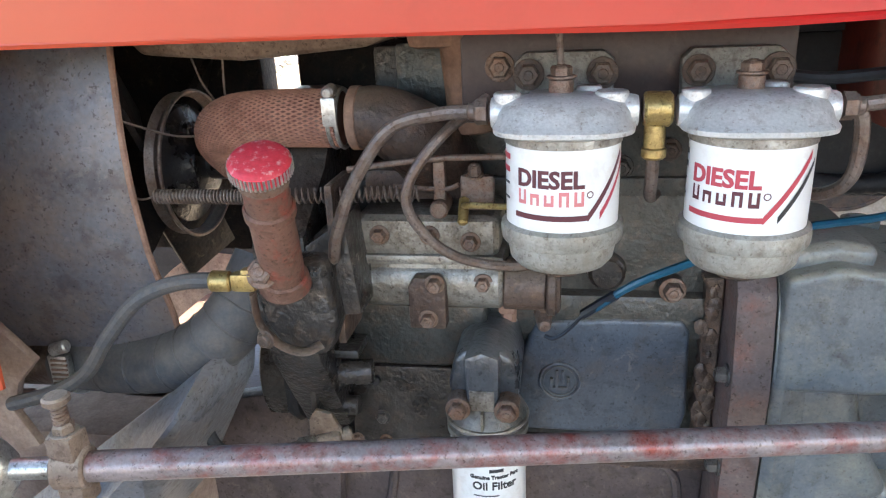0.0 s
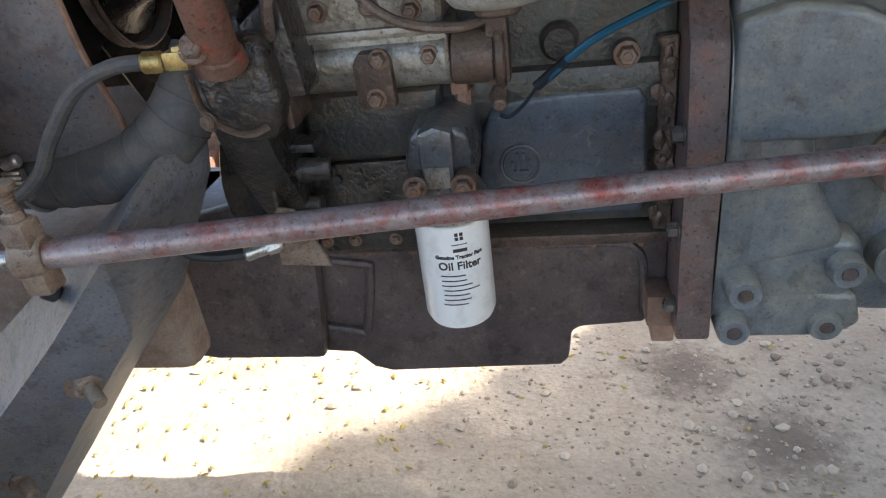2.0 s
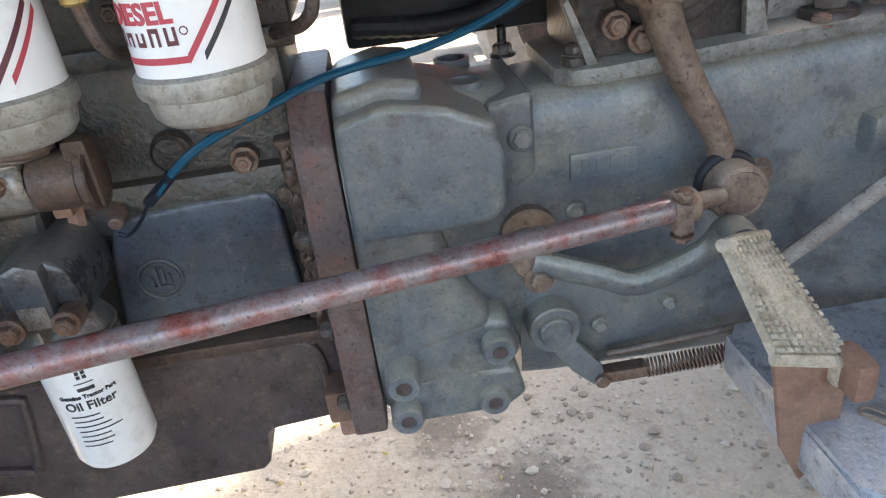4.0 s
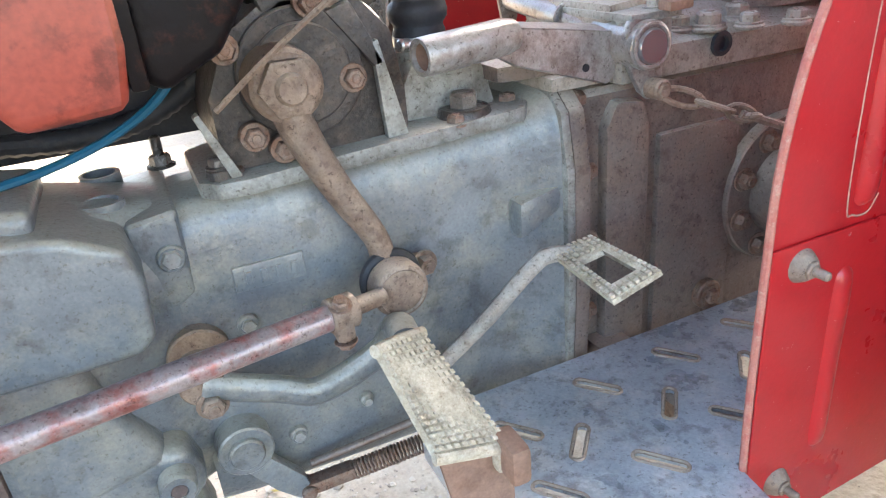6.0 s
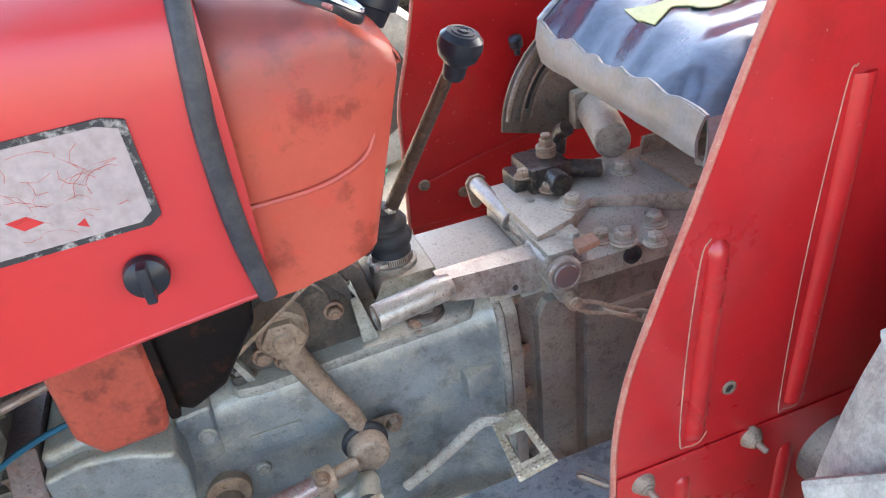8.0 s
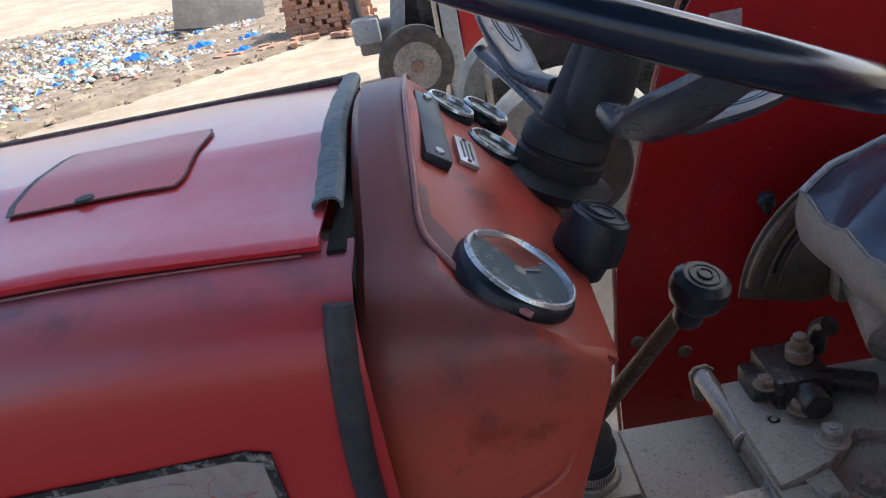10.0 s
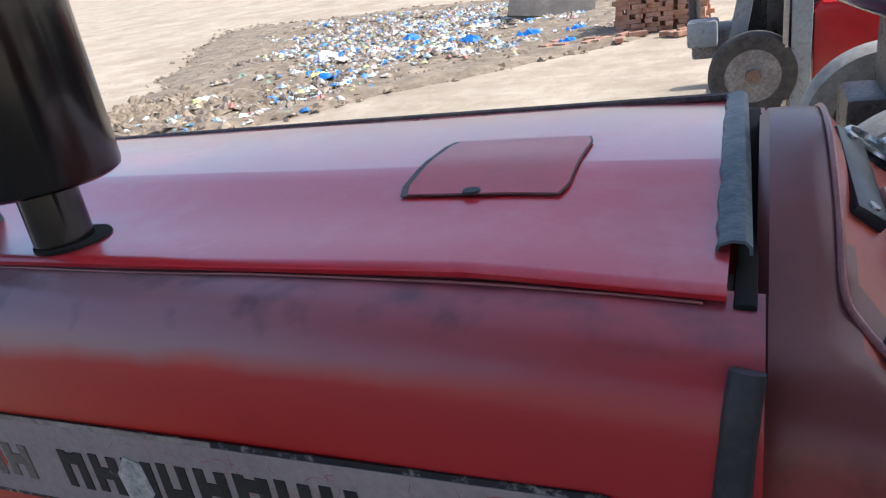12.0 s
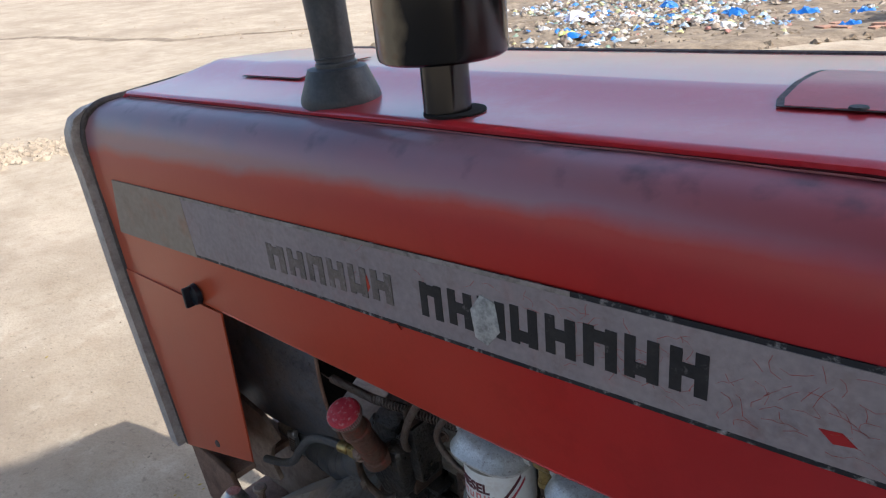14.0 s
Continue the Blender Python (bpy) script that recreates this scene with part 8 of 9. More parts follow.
        part("plate_seam", tube([(0.99, y - 0.002, 0.835), (1.2, y - 0.002, 0.885), (1.6, y - 0.002, 0.94)], 0.002, 6, 4), RED_FENDER, t)
        for x, z in ((1.0, 0.836), (1.08, 0.80)):
            part("fender_bolt", lathe([(0.012, 0), (0.010, 0.005), (0, 0.006)], (x, y - 0.002, z), (0, -1, 0), 20), DUSTY, t)


STICKER = mat("faded_sticker", (0.40, 0.36, 0.38), (0.5, 0.46, 0.47), 0.6, 0, 30, 0.05, (0.3, 0.1, 0.1), 0.5, 120)
RED_EDGE = mat("chipped_fender_edge", (0.36, 0.09, 0.07), (0.42, 0.20, 0.15), 0.6, 0, 60, 0.2, (0.46, 0.36, 0.28), 0.9, 200, 0, 0.1, 0.56)
DUST_LINE = mat("dust_in_seam", (0.30, 0.12, 0.09), (0.42, 0.28, 0.21), 0.9, 0, 30, 0.1, (0.2, 0.1, 0.08), 0.5, 150)


def slotted_plate():
    t = thing("footplate", (1.05, 0.6, 0.525), "worn blue-grey steel footplate with slotted holes", "footplate", GB)
    bm = bmesh.new()
    edges = []
    def loop(pts):
        vs = [bm.verts.new((x, y, 0.525)) for x, y in pts]
        for a, b in zip(vs, vs[1:] + vs[:1]):
            edges.append(bm.edges.new((a, b)))
    loop([(0.745, 0.49), (0.735, 0.70), (0.755, 0.728), (1.55, 0.735), (1.55, 0.497), (0.985, 0.497), (0.975, 0.43), (0.80, 0.43)])
    slots = [(0.945, 0.668, 0), (0.994, 0.602, 1), (0.873, 0.600, 1), (0.925, 0.536, 0), (0.815, 0.550, 0), (1.117, 0.611, 1), (1.040, 0.550, 0), (1.063, 0.670, 0), (1.181, 0.676, 0), (0.826, 0.648, 0), (1.16, 0.54, 1)]
    holes = []
    for x, y, v in slots:
        a = radians(48 if v else -52)
        c, s = math.cos(a), math.sin(a)
        pts = []
        for sx in (1, -1):
            for k in range(7):
                b = radians(-90 + 30 * k) if sx > 0 else radians(90 + 30 * k)
                px, py = sx * 0.021 + 0.0068 * math.cos(b), 0.0068 * math.sin(b)
                pts.append((x + px * c - py * s, y + px * s + py * c))
        loop(pts)
        holes.append((x, y, pts))
    bmesh.ops.triangle_fill(bm, use_beauty=True, use_dissolve=False, edges=edges)
    bm.normal_update()
    for f in bm.faces:
        if f.normal.z < 0:
            f.normal_flip()
    r = bmesh.ops.extrude_face_region(bm, geom=bm.faces[:])
    bmesh.ops.translate(bm, verts=[v for v in r["geom"] if isinstance(v, bmesh.types.BMVert)], vec=(0, 0, -0.006))
    part("plate", bm, PLATE, t, smooth=False)
    for x, y, pts in holes:
        part("slot_rim", tube([(px, py, 0.5255) for px, py in pts + pts[:1]], 0.0022, 6, 0), DUSTY, t)
    part("front_skirt", box(0.74, 0.80, 0.43, 0.72, 0.47, 0.519, 0.004), PLATE, t)
    part("stay", box(1.0, 1.05, 0.5, 0.80, 0.485, 0.519, 0.004), DUSTY, t)


def seat():
    t = thing("seat", (1.38, 0.81, 1.05), "torn dark blue vinyl tractor seat with grey front", "seat", GB)
    x0, x1, yc, w = 1.165, 1.62, 0.805, 0.235
    rows = []
    n = 28
    for i in range(13):
        u = i / 12
        x = x0 + (x1 - x0) * u
        ww = w * (0.86 + 0.14 * math.sin(min(1, u * 2.2) * math.pi / 2)) * (1 if u < 0.9 else 1 - (u - 0.9) * 1.2)
        row = []
        for k in range(n + 1):
            v = -1 + 2 * k / n
            edge = (1 - (0.35 if v > 0 else 1) * abs(v) ** 6) * (1 - abs(2 * u - 1) ** 8)
            z = 1.135 + 0.055 * edge - 0.018 * math.exp(-((v / 0.5) ** 2)) * (0.3 + u) + 0.010 * noise.noise((x * 13, v * 3.5, 0)) + 0.007 * noise.noise((x * 31, v * 9, 4)) + 0.045 * u + 0.008 * (v + 1)
            row.append((x, yc + ww * v, z))
        rows.append(row)
    def cover_z(x, y):
        """Height of the cover over a point of the plan."""
        f = min(11.999, max(0, (x - x0) / (x1 - x0) * 12))
        i = int(f)
        def across(r):
            g = min(n - 0.001, max(0, (y - r[0][1]) / (r[n][1] - r[0][1]) * n))
            k = int(g)
            return r[k][2] + (r[k + 1][2] - r[k][2]) * (g - k)
        return across(rows[i]) + (across(rows[i + 1]) - across(rows[i])) * (f - i)
    part("cushion_top", loft(rows), VINYL, t, "creased shiny dark blue vinyl cover", angle=80)
    rim = [rows[0][k] for k in range(n + 1)]
    front = []
    for s in range(6):
        front.append([(p[0] - 0.006 * math.sin(s / 5 * 3.1) + 0.004 * noise.noise((p[1] * 20, s, 0)), yc + (p[1] - yc) * (1 - 0.01 * s), (p[2] + 0.002) * (1 - s / 5) + (1.088 + 0.010 * (p[1] - yc) / w + 0.0015 * noise.noise((p[1] * 7, s * 0.3, 7))) * s / 5) for p in rim])
    part("front_skirt", thick(loft(front), 0.004), GREY_VINYL, t, "pale grey vinyl skirt", angle=80)
    near = [rows[i][0] for i in range(13)]
    far = [rows[i][n] for i in range(13)]
    for line, o in ((near, -1), (far, 1)):
        part("side_skirt", thick(loft([[(p[0], p[1] + o * 0.004 * math.sin(s / 4 * 3), p[2] - 0.015 * s) for p in line] for s in range(5)]), 0.004), GREY_VINYL, t, angle=80)
    # fish-shaped patch laid over the creases
    upper = [(1.220, 0.858), (1.240, 0.840), (1.262, 0.829), (1.295, 0.834), (1.333, 0.836), (1.370, 0.838), (1.404, 0.838)]
    lower = [(1.212, 0.776), (1.232, 0.782), (1.254, 0.792), (1.268, 0.764), (1.290, 0.752), (1.336, 0.774), (1.404, 0.832)]
    cloth = []
    for i in range(25):
        f = i / 24 * 6
        k = min(5, int(f))
        p0 = Vector(upper[k]).lerp(Vector(upper[k + 1]), f - k)
        p1 = Vector(lower[k]).lerp(Vector(lower[k + 1]), f - k)
        cloth.append([(q.x, q.y, cover_z(q.x, q.y) + 0.0035) for q in (p0.lerp(p1, j / 8) for j in range(9))])
    pat = thick(loft(cloth), 0.002)
    part("yellow_patch", pat, PATCH, t, "sewn-on pale yellow patch")
    piping = [(p[0], p[1], p[2] + 0.002) for p in far] + []
    part("piping", tube(piping, 0.005, 8, 2), LACE, t, "frayed pale piping")
    part("piping", tube([(p[0], p[1], p[2] + 0.001) for p in rim], 0.003, 6, 2), GREY_VINYL, t)
    part("tassel", join(*[tube([(1.45 + k * 0.07, 1.005 - k * 0.01, 1.185 + 0.01 * k), (1.44 + k * 0.07, 0.985, 1.192 + 0.01 * k), (1.43 + k * 0.07, 0.965, 1.192)], 0.006, 8, 4) for k in range(2)]), LACE, t)
    part("seat_pan", prism([(1.20, 0.62), (1.58, 0.60), (1.58, 1.01), (1.20, 0.99)], "z", 1.085, 1.125, 0.01), RUBBER, t)
    b = thing("seat_bracket", (1.35, 0.83, 0.94), "dusty folded steel seat bracket on the lift cover", "bracket", GB)
    part("channel", join(box(1.28, 1.62, 0.77, 0.90, 0.938, 0.946, 0.002), prism([(1.28, 0.94), (1.285, 0.975), (1.62, 0.985), (1.62, 0.94)], "y", 0.895, 0.902, 0.002), prism([(1.30, 0.94), (1.305, 0.955), (1.62, 0.96), (1.62, 0.94)], "y", 0.768, 0.775, 0.002)), DUSTY, b)
    part("stud", join(cyl((1.38, 0.83, 0.945), (1.38, 0.83, 0.985), 0.010), hexa((1.38, 0.83, 0.946), (0, 0, 1), 0.018, 0.014)), RUSTY, b)
    part("support", join(box(1.45, 1.49, 0.79, 0.88, 0.945, 1.09, 0.006)), RUSTY, b)


VINYL = mat("blue_black_vinyl", (0.022, 0.032, 0.055), (0.055, 0.07, 0.105), 0.2, 0, 10, 0.25, (0.11, 0.09, 0.065), 0.4, 40, 0.8, 0.08, 0.58)
GREY_VINYL = mat("grey_vinyl", (0.15, 0.155, 0.165), (0.24, 0.243, 0.25), 0.38, 0, 12, 0.1, (0.22, 0.185, 0.13), 0.5, 80)
PATCH = mat("pale_yellow_vinyl", (0.48, 0.50, 0.24), (0.55, 0.56, 0.30), 0.5, 0, 14, 0.1, (0.4, 0.38, 0.25), 0.4, 90)
LACE = mat("frayed_pale_thread", (0.4, 0.41, 0.42), (0.55, 0.55, 0.54), 0.9, 0, 40, 0.4, (0.1, 0.2, 0.45), 0.4, 200)


def quadrant():
    t = thing("lift_quadrant", (1.27, 1.12, 0.91), "dusty dark hydraulic lift quadrant plate", "quadrant", GT)
    c = (1.355, 0.93)
    pts = [(c[0] + 0.215 * math.cos(radians(a)), c[1] + 0.215 * math.sin(radians(a))) for a in range(178, 64, -8)]
    part("sector", prism(pts + [(1.42, 1.0), (1.41, 0.935), (1.25, 0.908)], "y", 1.128, 1.134, 0.002), LIFT_DARK, t)
    for r, w in ((0.205, 0.006), (0.180, 0.004), (0.160, 0.004)):
        part("guide_rail", tube([(c[0] + r * math.cos(radians(a)), 1.122, c[1] + r * math.sin(radians(a))) for a in range(172, 84, -8)], w, 8, 3), PIPE, t)
    part("slot", tube([(c[0] + 0.170 * math.cos(radians(a)), 1.1285, c[1] + 0.170 * math.sin(radians(a))) for a in range(165, 92, -8)], 0.005, 6, 3), RUBBER, t)
    part("stop_knob", join(cyl((1.18, 1.128, 1.075), (1.175, 1.12, 1.10), 0.006), lathe([(0.008, 0), (0.012, 0.004), (0.012, 0.02), (0.007, 0.024), (0, 0.025)], (1.176, 1.12, 1.09), (-0.3, -0.3, 1), 24)), BLACK, t)
    p = thing("lift_tube", (1.28, 1.0, 0.95), "dusty steel tube behind the lift cover", "tube", GT)
    part("tube", join(cyl((1.325, 1.125, 0.955), (1.25, 0.93, 0.965), 0.034, 0.030, 32), box(1.27, 1.34, 1.09, 1.12, 0.92, 0.995, 0.012)), LIFT, p)


def rear_wheel(y, o):
    t = thing("rear_wheel", (1.82, y, 0.0), "dusty pale rear tyre with deep lugs", "wheel", "tractor wheels")
    c, R = Vector((1.82, y, 0.69)), 0.66
    part("tyre", lathe([(0.36, -0.13), (0.46, -0.16), (0.58, -0.165), (0.64, -0.15), (R, -0.10), (R + 0.004, 0), (R, 0.10), (0.64, 0.15), (0.58, 0.165), (0.46, 0.16), (0.36, 0.13)], c, (0, 1, 0), 72), TYRE_DUST, t)
    q = box(-0.016, 0.016, 0.0, 0.175, 0.0, 0.034, 0.008, 2)
    me = bpy.data.meshes.new("lug")
    q.to_mesh(me)
    q.free()
    me.materials.append(TYRE_DUST)
    for k in range(46):
        a = 2 * math.pi * (k // 2) / 23 + (0.137 if k % 2 else 0)
        ob = new("lug", me)
        ob.parent = t
        ob.matrix_basis = Matrix.Translation(c - Vector(t.location)) @ Matrix.Rotation(a, 4, "Y") @ Matrix.Translation((0, 0, R - 0.006)) @ Matrix.Rotation(radians(48 if k % 2 else 132), 4, "Z")
    part("rim", lathe([(0.375, -0.12), (0.36, -0.11), (0.34, -0.04), (0.10, -0.02 * o), (0.10, 0.02), (0.34, 0.04), (0.36, 0.11), (0.375, 0.12)], c, (0, 1, 0), 48), DUSTY, t)


TYRE_DUST = mat("dusty_tyre_rubber", (0.38, 0.37, 0.325), (0.54, 0.53, 0.475), 0.85, 0, 12, 0.5, (0.10, 0.095, 0.09), 0.5, 120)

bonnet()
stacks()
dash()
tank_underside()
fender(True)
fender(False)
slotted_plate()
seat()
quadrant()
rear_wheel(0.245, -1)
rear_wheel(1.455, 1)


# ---- yard behind ----
def brick_pile():
    t = thing("brick_pile", (-0.75, 12.4, 0), "stack of dusty red-brown bricks", "bricks")
    bm = box(-0.112, 0.112, -0.054, 0.054, -0.035, 0.035, 0.004, 1)
    me = bpy.data.meshes.new("brick")
    bm.to_mesh(me)
    bm.free()
    me.materials.append(BRICK)
    rng = random.Random(5)

    def lay(x, y, z, rz, tip=0):
        ob = new("brick", me)
        ob.parent = t
        ob.matrix_basis = pose(x + 0.75, y - 12.4, z, tip, 0, rz)
    for k in range(13):
        step = k * 0.012
        for i in range(6):
            for j in range(2):
                if k > 10 and rng.random() < 0.4:
                    continue
                x = -1.38 + i * 0.232 + rng.uniform(-0.02, 0.02) + (0.06 if k % 2 else 0) + step * 0.3
                y = 11.95 + j * 0.9 + rng.uniform(-0.03, 0.03)
                lay(x, y, 0.036 + k * 0.0715, rng.uniform(-5, 5) + (90 if (i + k) % 4 == 0 else 0))
    for k in range(18):
        lay(rng.uniform(-2.4, 0.4), rng.uniform(11.1, 11.6), 0.036, rng.uniform(0, 180))
    core = box(-1.30, -0.15, 12.02, 12.75, 0.0, 0.86, 0.03)
    part("pile_core", core, BRICK, t)


BRICK = mat("dusty_brick", (0.30, 0.135, 0.085), (0.44, 0.24, 0.16), 0.9, 0, 5, 0.4, (0.46, 0.36, 0.27), 0.6, 60)


def board():
    b = box(-0.9, 0.9, -0.03, 0.03, 0, 1.5, 0.01)
    b.transform(Matrix.Translation((-3.35, 15.2, 0.05)) @ Matrix.Rotation(radians(12), 4, "Z") @ Matrix.Rotation(radians(9), 4, "Y") @ Matrix.Rotation(radians(-46), 4, "X"))
    solo("leaning_board", b, BOARD, "grey weathered board leaning behind the rubbish", "board")


BOARD = mat("grey_weathered_board", (0.085, 0.075, 0.066), (0.15, 0.135, 0.12), 0.8, 0, 3, 0.3, (0.06, 0.05, 0.042), 0.5, 40)


def rubbish_colour():
    m = bpy.data.materials.new("plastic_rubbish")
    m.use_nodes = True
    nt = m.node_tree
    b = nt.nodes["Principled BSDF"]
    g = nt.nodes.new("ShaderNodeNewGeometry")
    r = nt.nodes.new("ShaderNodeValToRGB")
    r.color_ramp.interpolation = "CONSTANT"
    cols = [(0.0, (0.42, 0.385, 0.33)), (0.12, (0.27, 0.21, 0.145)), (0.40, (0.56, 0.55, 0.53)), (0.50, (0.14, 0.105, 0.075)), (0.66, (0.04, 0.20, 0.50)), (0.72, (0.22, 0.175, 0.13)), (0.80, (0.46, 0.42, 0.20)), (0.86, (0.34, 0.44, 0.52)), (0.93, (0.36, 0.16, 0.12)), (0.96, (0.20, 0.28, 0.20))]
    e = r.color_ramp.elements
    e[0].position, e[0].color = 0, (*cols[0][1], 1)
    e[1].position, e[1].color = cols[1][0], (*cols[1][1], 1)
    for p, c in cols[2:]:
        q = e.new(p)
        q.color = (*c, 1)
    nt.links.new(g.outputs["Random Per Island"], r.inputs[0])
    nt.links.new(r.outputs[0], b.inputs["Base Color"])
    b.inputs["Roughness"].default_value = 0.5
    return m


def scrap(bm, rng, x, y, z, s):
    """One crumpled bag or wrapper."""
    n = 7
    top = [Vector((x + rng.gauss(0, 0.15) * s, y + rng.gauss(0, 0.15) * s, z + s * rng.uniform(0.25, 0.6)))]
    vs = []
    for k in range(n):
        a = 2 * math.pi * k / n
        r = s * rng.uniform(0.35, 0.75)
        vs.append(bm.verts.new((x + r * math.cos(a), y + r * math.sin(a), z + s * rng.uniform(-0.05, 0.22))))
    mid = []
    for k in range(n):
        a = 2 * math.pi * (k + 0.5) / n
        r = s * rng.uniform(0.15, 0.42)
        mid.append(bm.verts.new((x + r * math.cos(a), y + r * math.sin(a), z + s * rng.uniform(0.15, 0.45))))
    c = bm.verts.new(top[0])
    for k in range(n):
        j = (k + 1) % n
        bm.faces.new((vs[k], vs[j], mid[k]))
        bm.faces.new((mid[k], vs[j], mid[j]))
        bm.faces.new((mid[k], mid[j], c))


def in_heap(x, y):
    """How thick the rubbish lies."""
    left, right = -7.6 - (y - 7) * 0.66, min(-5.4 + (y - 7) * 0.95, -1.1 - max(0, y - 12.5) * 0.12)
    c, w = (left + right) / 2, max(0.3, (right - left) / 2 + 0.4)
    d = abs(x - c + 0.6 * noise.noise((x * 0.5, y * 0.5, 2))) / w
    return max(0, 1 - d ** 1.6) * min(1, max(0, (21.5 - y) / 3)) if y > 6.6 else 0


def rubbish():
    rng = random.Random(12)
    bm = bmesh.new()
    n = 0
    dirt = bmesh.new()
    while n < 13000:
        x, y = rng.uniform(-17, -0.6), rng.uniform(6.7, 21.5)
        if rng.random() > in_heap(x, y) * 2.0:
            continue
        scrap(dirt, rng, x, y, ground_height(x, y) + 0.02 * in_heap(x, y), rng.choice((0.03, 0.05, 0.07, 0.10, 0.15)))
        n += 1
    for k in range(900):
        x, y = rng.gauss(-8.2, 1.3), rng.gauss(8.1, 0.6)
        if in_heap(x, y) > 0.02:
            scrap(dirt, rng, x, y, ground_height(x, y) + 0.05, rng.choice((0.07, 0.10, 0.15, 0.22)))
    solo("earth_clods", dirt, EARTH, "brown clods and rotted scraps on the bank", "earth", kind="stuff", smooth=False)
    n = 0
    while n < 5400:
        x, y = rng.uniform(-17, -0.6), rng.uniform(6.7, 21.5)
        if rng.random() > max(0, in_heap(x - 0.7, y) * 1.5 - 0.75 + 0.8 * noise.noise((x * 0.7, y * 0.7, 6))):
            continue
        if x < -5.5 and y < 11 and rng.random() < 0.55:
            continue
        scrap(bm, rng, x, y, ground_height(x, y) + 0.01 + 0.10 * in_heap(x, y), rng.choice((0.03, 0.04, 0.05, 0.06, 0.08, 0.11, 0.15)))
        n += 1
    solo("litter", bm, rubbish_colour(), "scattered plastic bags and household litter", "litter", kind="stuff", smooth=False)
    cols = {"white": plain("white_bag", (0.72, 0.71, 0.70), 0.5), "blue": plain("blue_bag", (0.02, 0.17, 0.52), 0.4), "yellow": plain("yellow_bag", (0.58, 0.62, 0.22), 0.5), "lilac": plain("lilac_bag", (0.60, 0.57, 0.66), 0.5)}
    for x, y, s, c in ((-5.6, 9.7, 0.24, "yellow"), (-5.25, 9.55, 0.22, "blue"), (-5.9, 9.9, 0.2, "blue"), (-6.9, 8.6, 0.22, "white"), (-7.0, 8.4, 0.18, "yellow"), (-6.6, 11.6, 0.42, "lilac"), (-6.1, 11.2, 0.25, "white"), (-5.7, 13.4, 0.35, "blue"), (-4.0, 12.3, 0.28, "blue"), (-3.2, 12.8, 0.3, "blue"), (-2.4, 13.0, 0.26, "blue"), (-5.0, 8.6, 0.16, "yellow"), (-8.1, 7.7, 0.2, "blue"), (-4.6, 14.6, 0.3, "white"), (-3.6, 10.9, 0.2, "white"), (-2.2, 11.6, 0.2, "blue")):
        q = bmesh.new()
        r2 = random.Random(int(s * 1000 + x * 100))
        z = ground_height(x, y) + 0.1 * in_heap(x, y)
        for k in range(3):
            scrap(q, r2, x + r2.gauss(0, s * 0.3), y + r2.gauss(0, s * 0.3), z, s * r2.uniform(0.6, 1.0))
        solo("plastic_bag", q, cols[c], "crumpled %s plastic bag lying on the heap" % c, "bag", "plastic bags", smooth=False)
    # low bank of dark earth under the litter
    bank = bmesh.new()
    N = 130
    V = [[None] * (N + 1) for _ in range(N + 1)]
    for i in range(N + 1):
        for j in range(N + 1):
            x, y = -18 + 18 * i / N, 6.2 + 16 * j / N
            h = in_heap(x, y)
            V[i][j] = bank.verts.new((x, y, ground_height(x, y) - 0.05 + 0.12 * min(1, h * 4) + 0.07 * h * noise.noise((x * 2.3, y * 2.3, 1)) + 0.09 * h * noise.noise((x * 7, y * 7, 1))))
    for i in range(N):
        for j in range(N):
            bank.faces.new((V[i][j], V[i + 1][j], V[i + 1][j + 1], V[i][j + 1]))
    solo("earth_bank", bank, EARTH, "low bank of dark disturbed earth", "earth", kind="structure")
    # a patch of dug earth and a darker strip across the yard
    dug = bmesh.new()
    for k in range(420):
        x, y = rng.gauss(-7.5, 0.28), rng.gauss(2.35, 0.30)
        scrap(dug, rng, x, y, ground_height(x, y) - 0.01, rng.choice((0.02, 0.03, 0.05, 0.08, 0.11)))
    for k in range(300):
        x, y = rng.gauss(-17, 4.0), rng.gauss(11.0, 1.2)
        scrap(dug, rng, x, y, ground_height(x, y) - 0.01, rng.choice((0.02, 0.03, 0.05, 0.09)))
    solo("dug_earth", dug, SOIL, "pale broken lumps of dug-up soil", "earth", kind="stuff", smooth=False)
    rut = []
    for k in range(61):
        u = k / 60
        x = -26 + 12 * u
        y = float(np.interp(x, [-26, -24, -22, -19, -16.7, -14], [6.9, 7.7, 8.4, 8.7, 9.35, 11.2])) + 0.25 * noise.noise((x * 0.8, 0, 4))
        w = (0.16 + 0.30 * abs(noise.noise((x * 0.7, 3, 4)))) * min(1, 5 * u, 5 * (1 - u)) + 0.02
        rut.append([(x, y + w * v, ground_height(x, y + w * v) + 0.03 - 0.035 * abs(v)) for v in (-1, -0.6, 0, 0.6, 1)])
    solo("dark_streak", loft(rut), EARTH, "dark streak of earth across the yard", "rut", kind="structure")
    # clods and pebbles near the tractor
    ico = bmesh.new()
    bmesh.ops.create_icosphere(ico, subdivisions=1, radius=1)
    bv = [v.co.copy() for v in ico.verts]
    bf = [[v.index for v in f.verts] for f in ico.faces]
    ico.free()
    V, F = [], []
    for k in range(4200):
        if k < 2600:
            x, y = rng.gauss(0.55, 0.45), rng.gauss(1.05, 0.35)
        else:
            x, y = rng.uniform(-4, 2.5), rng.uniform(0.2, 3.4)
        s = rng.choice((0.0015, 0.002, 0.003, 0.004, 0.006)) * (1.9 if rng.random() < 0.03 else 0.9)
        z = ground_height(x, y) + s * 0.2
        sq = Vector((rng.uniform(0.7, 1.5), rng.uniform(0.7, 1.4), rng.uniform(0.4, 0.8)))
        base = len(V)
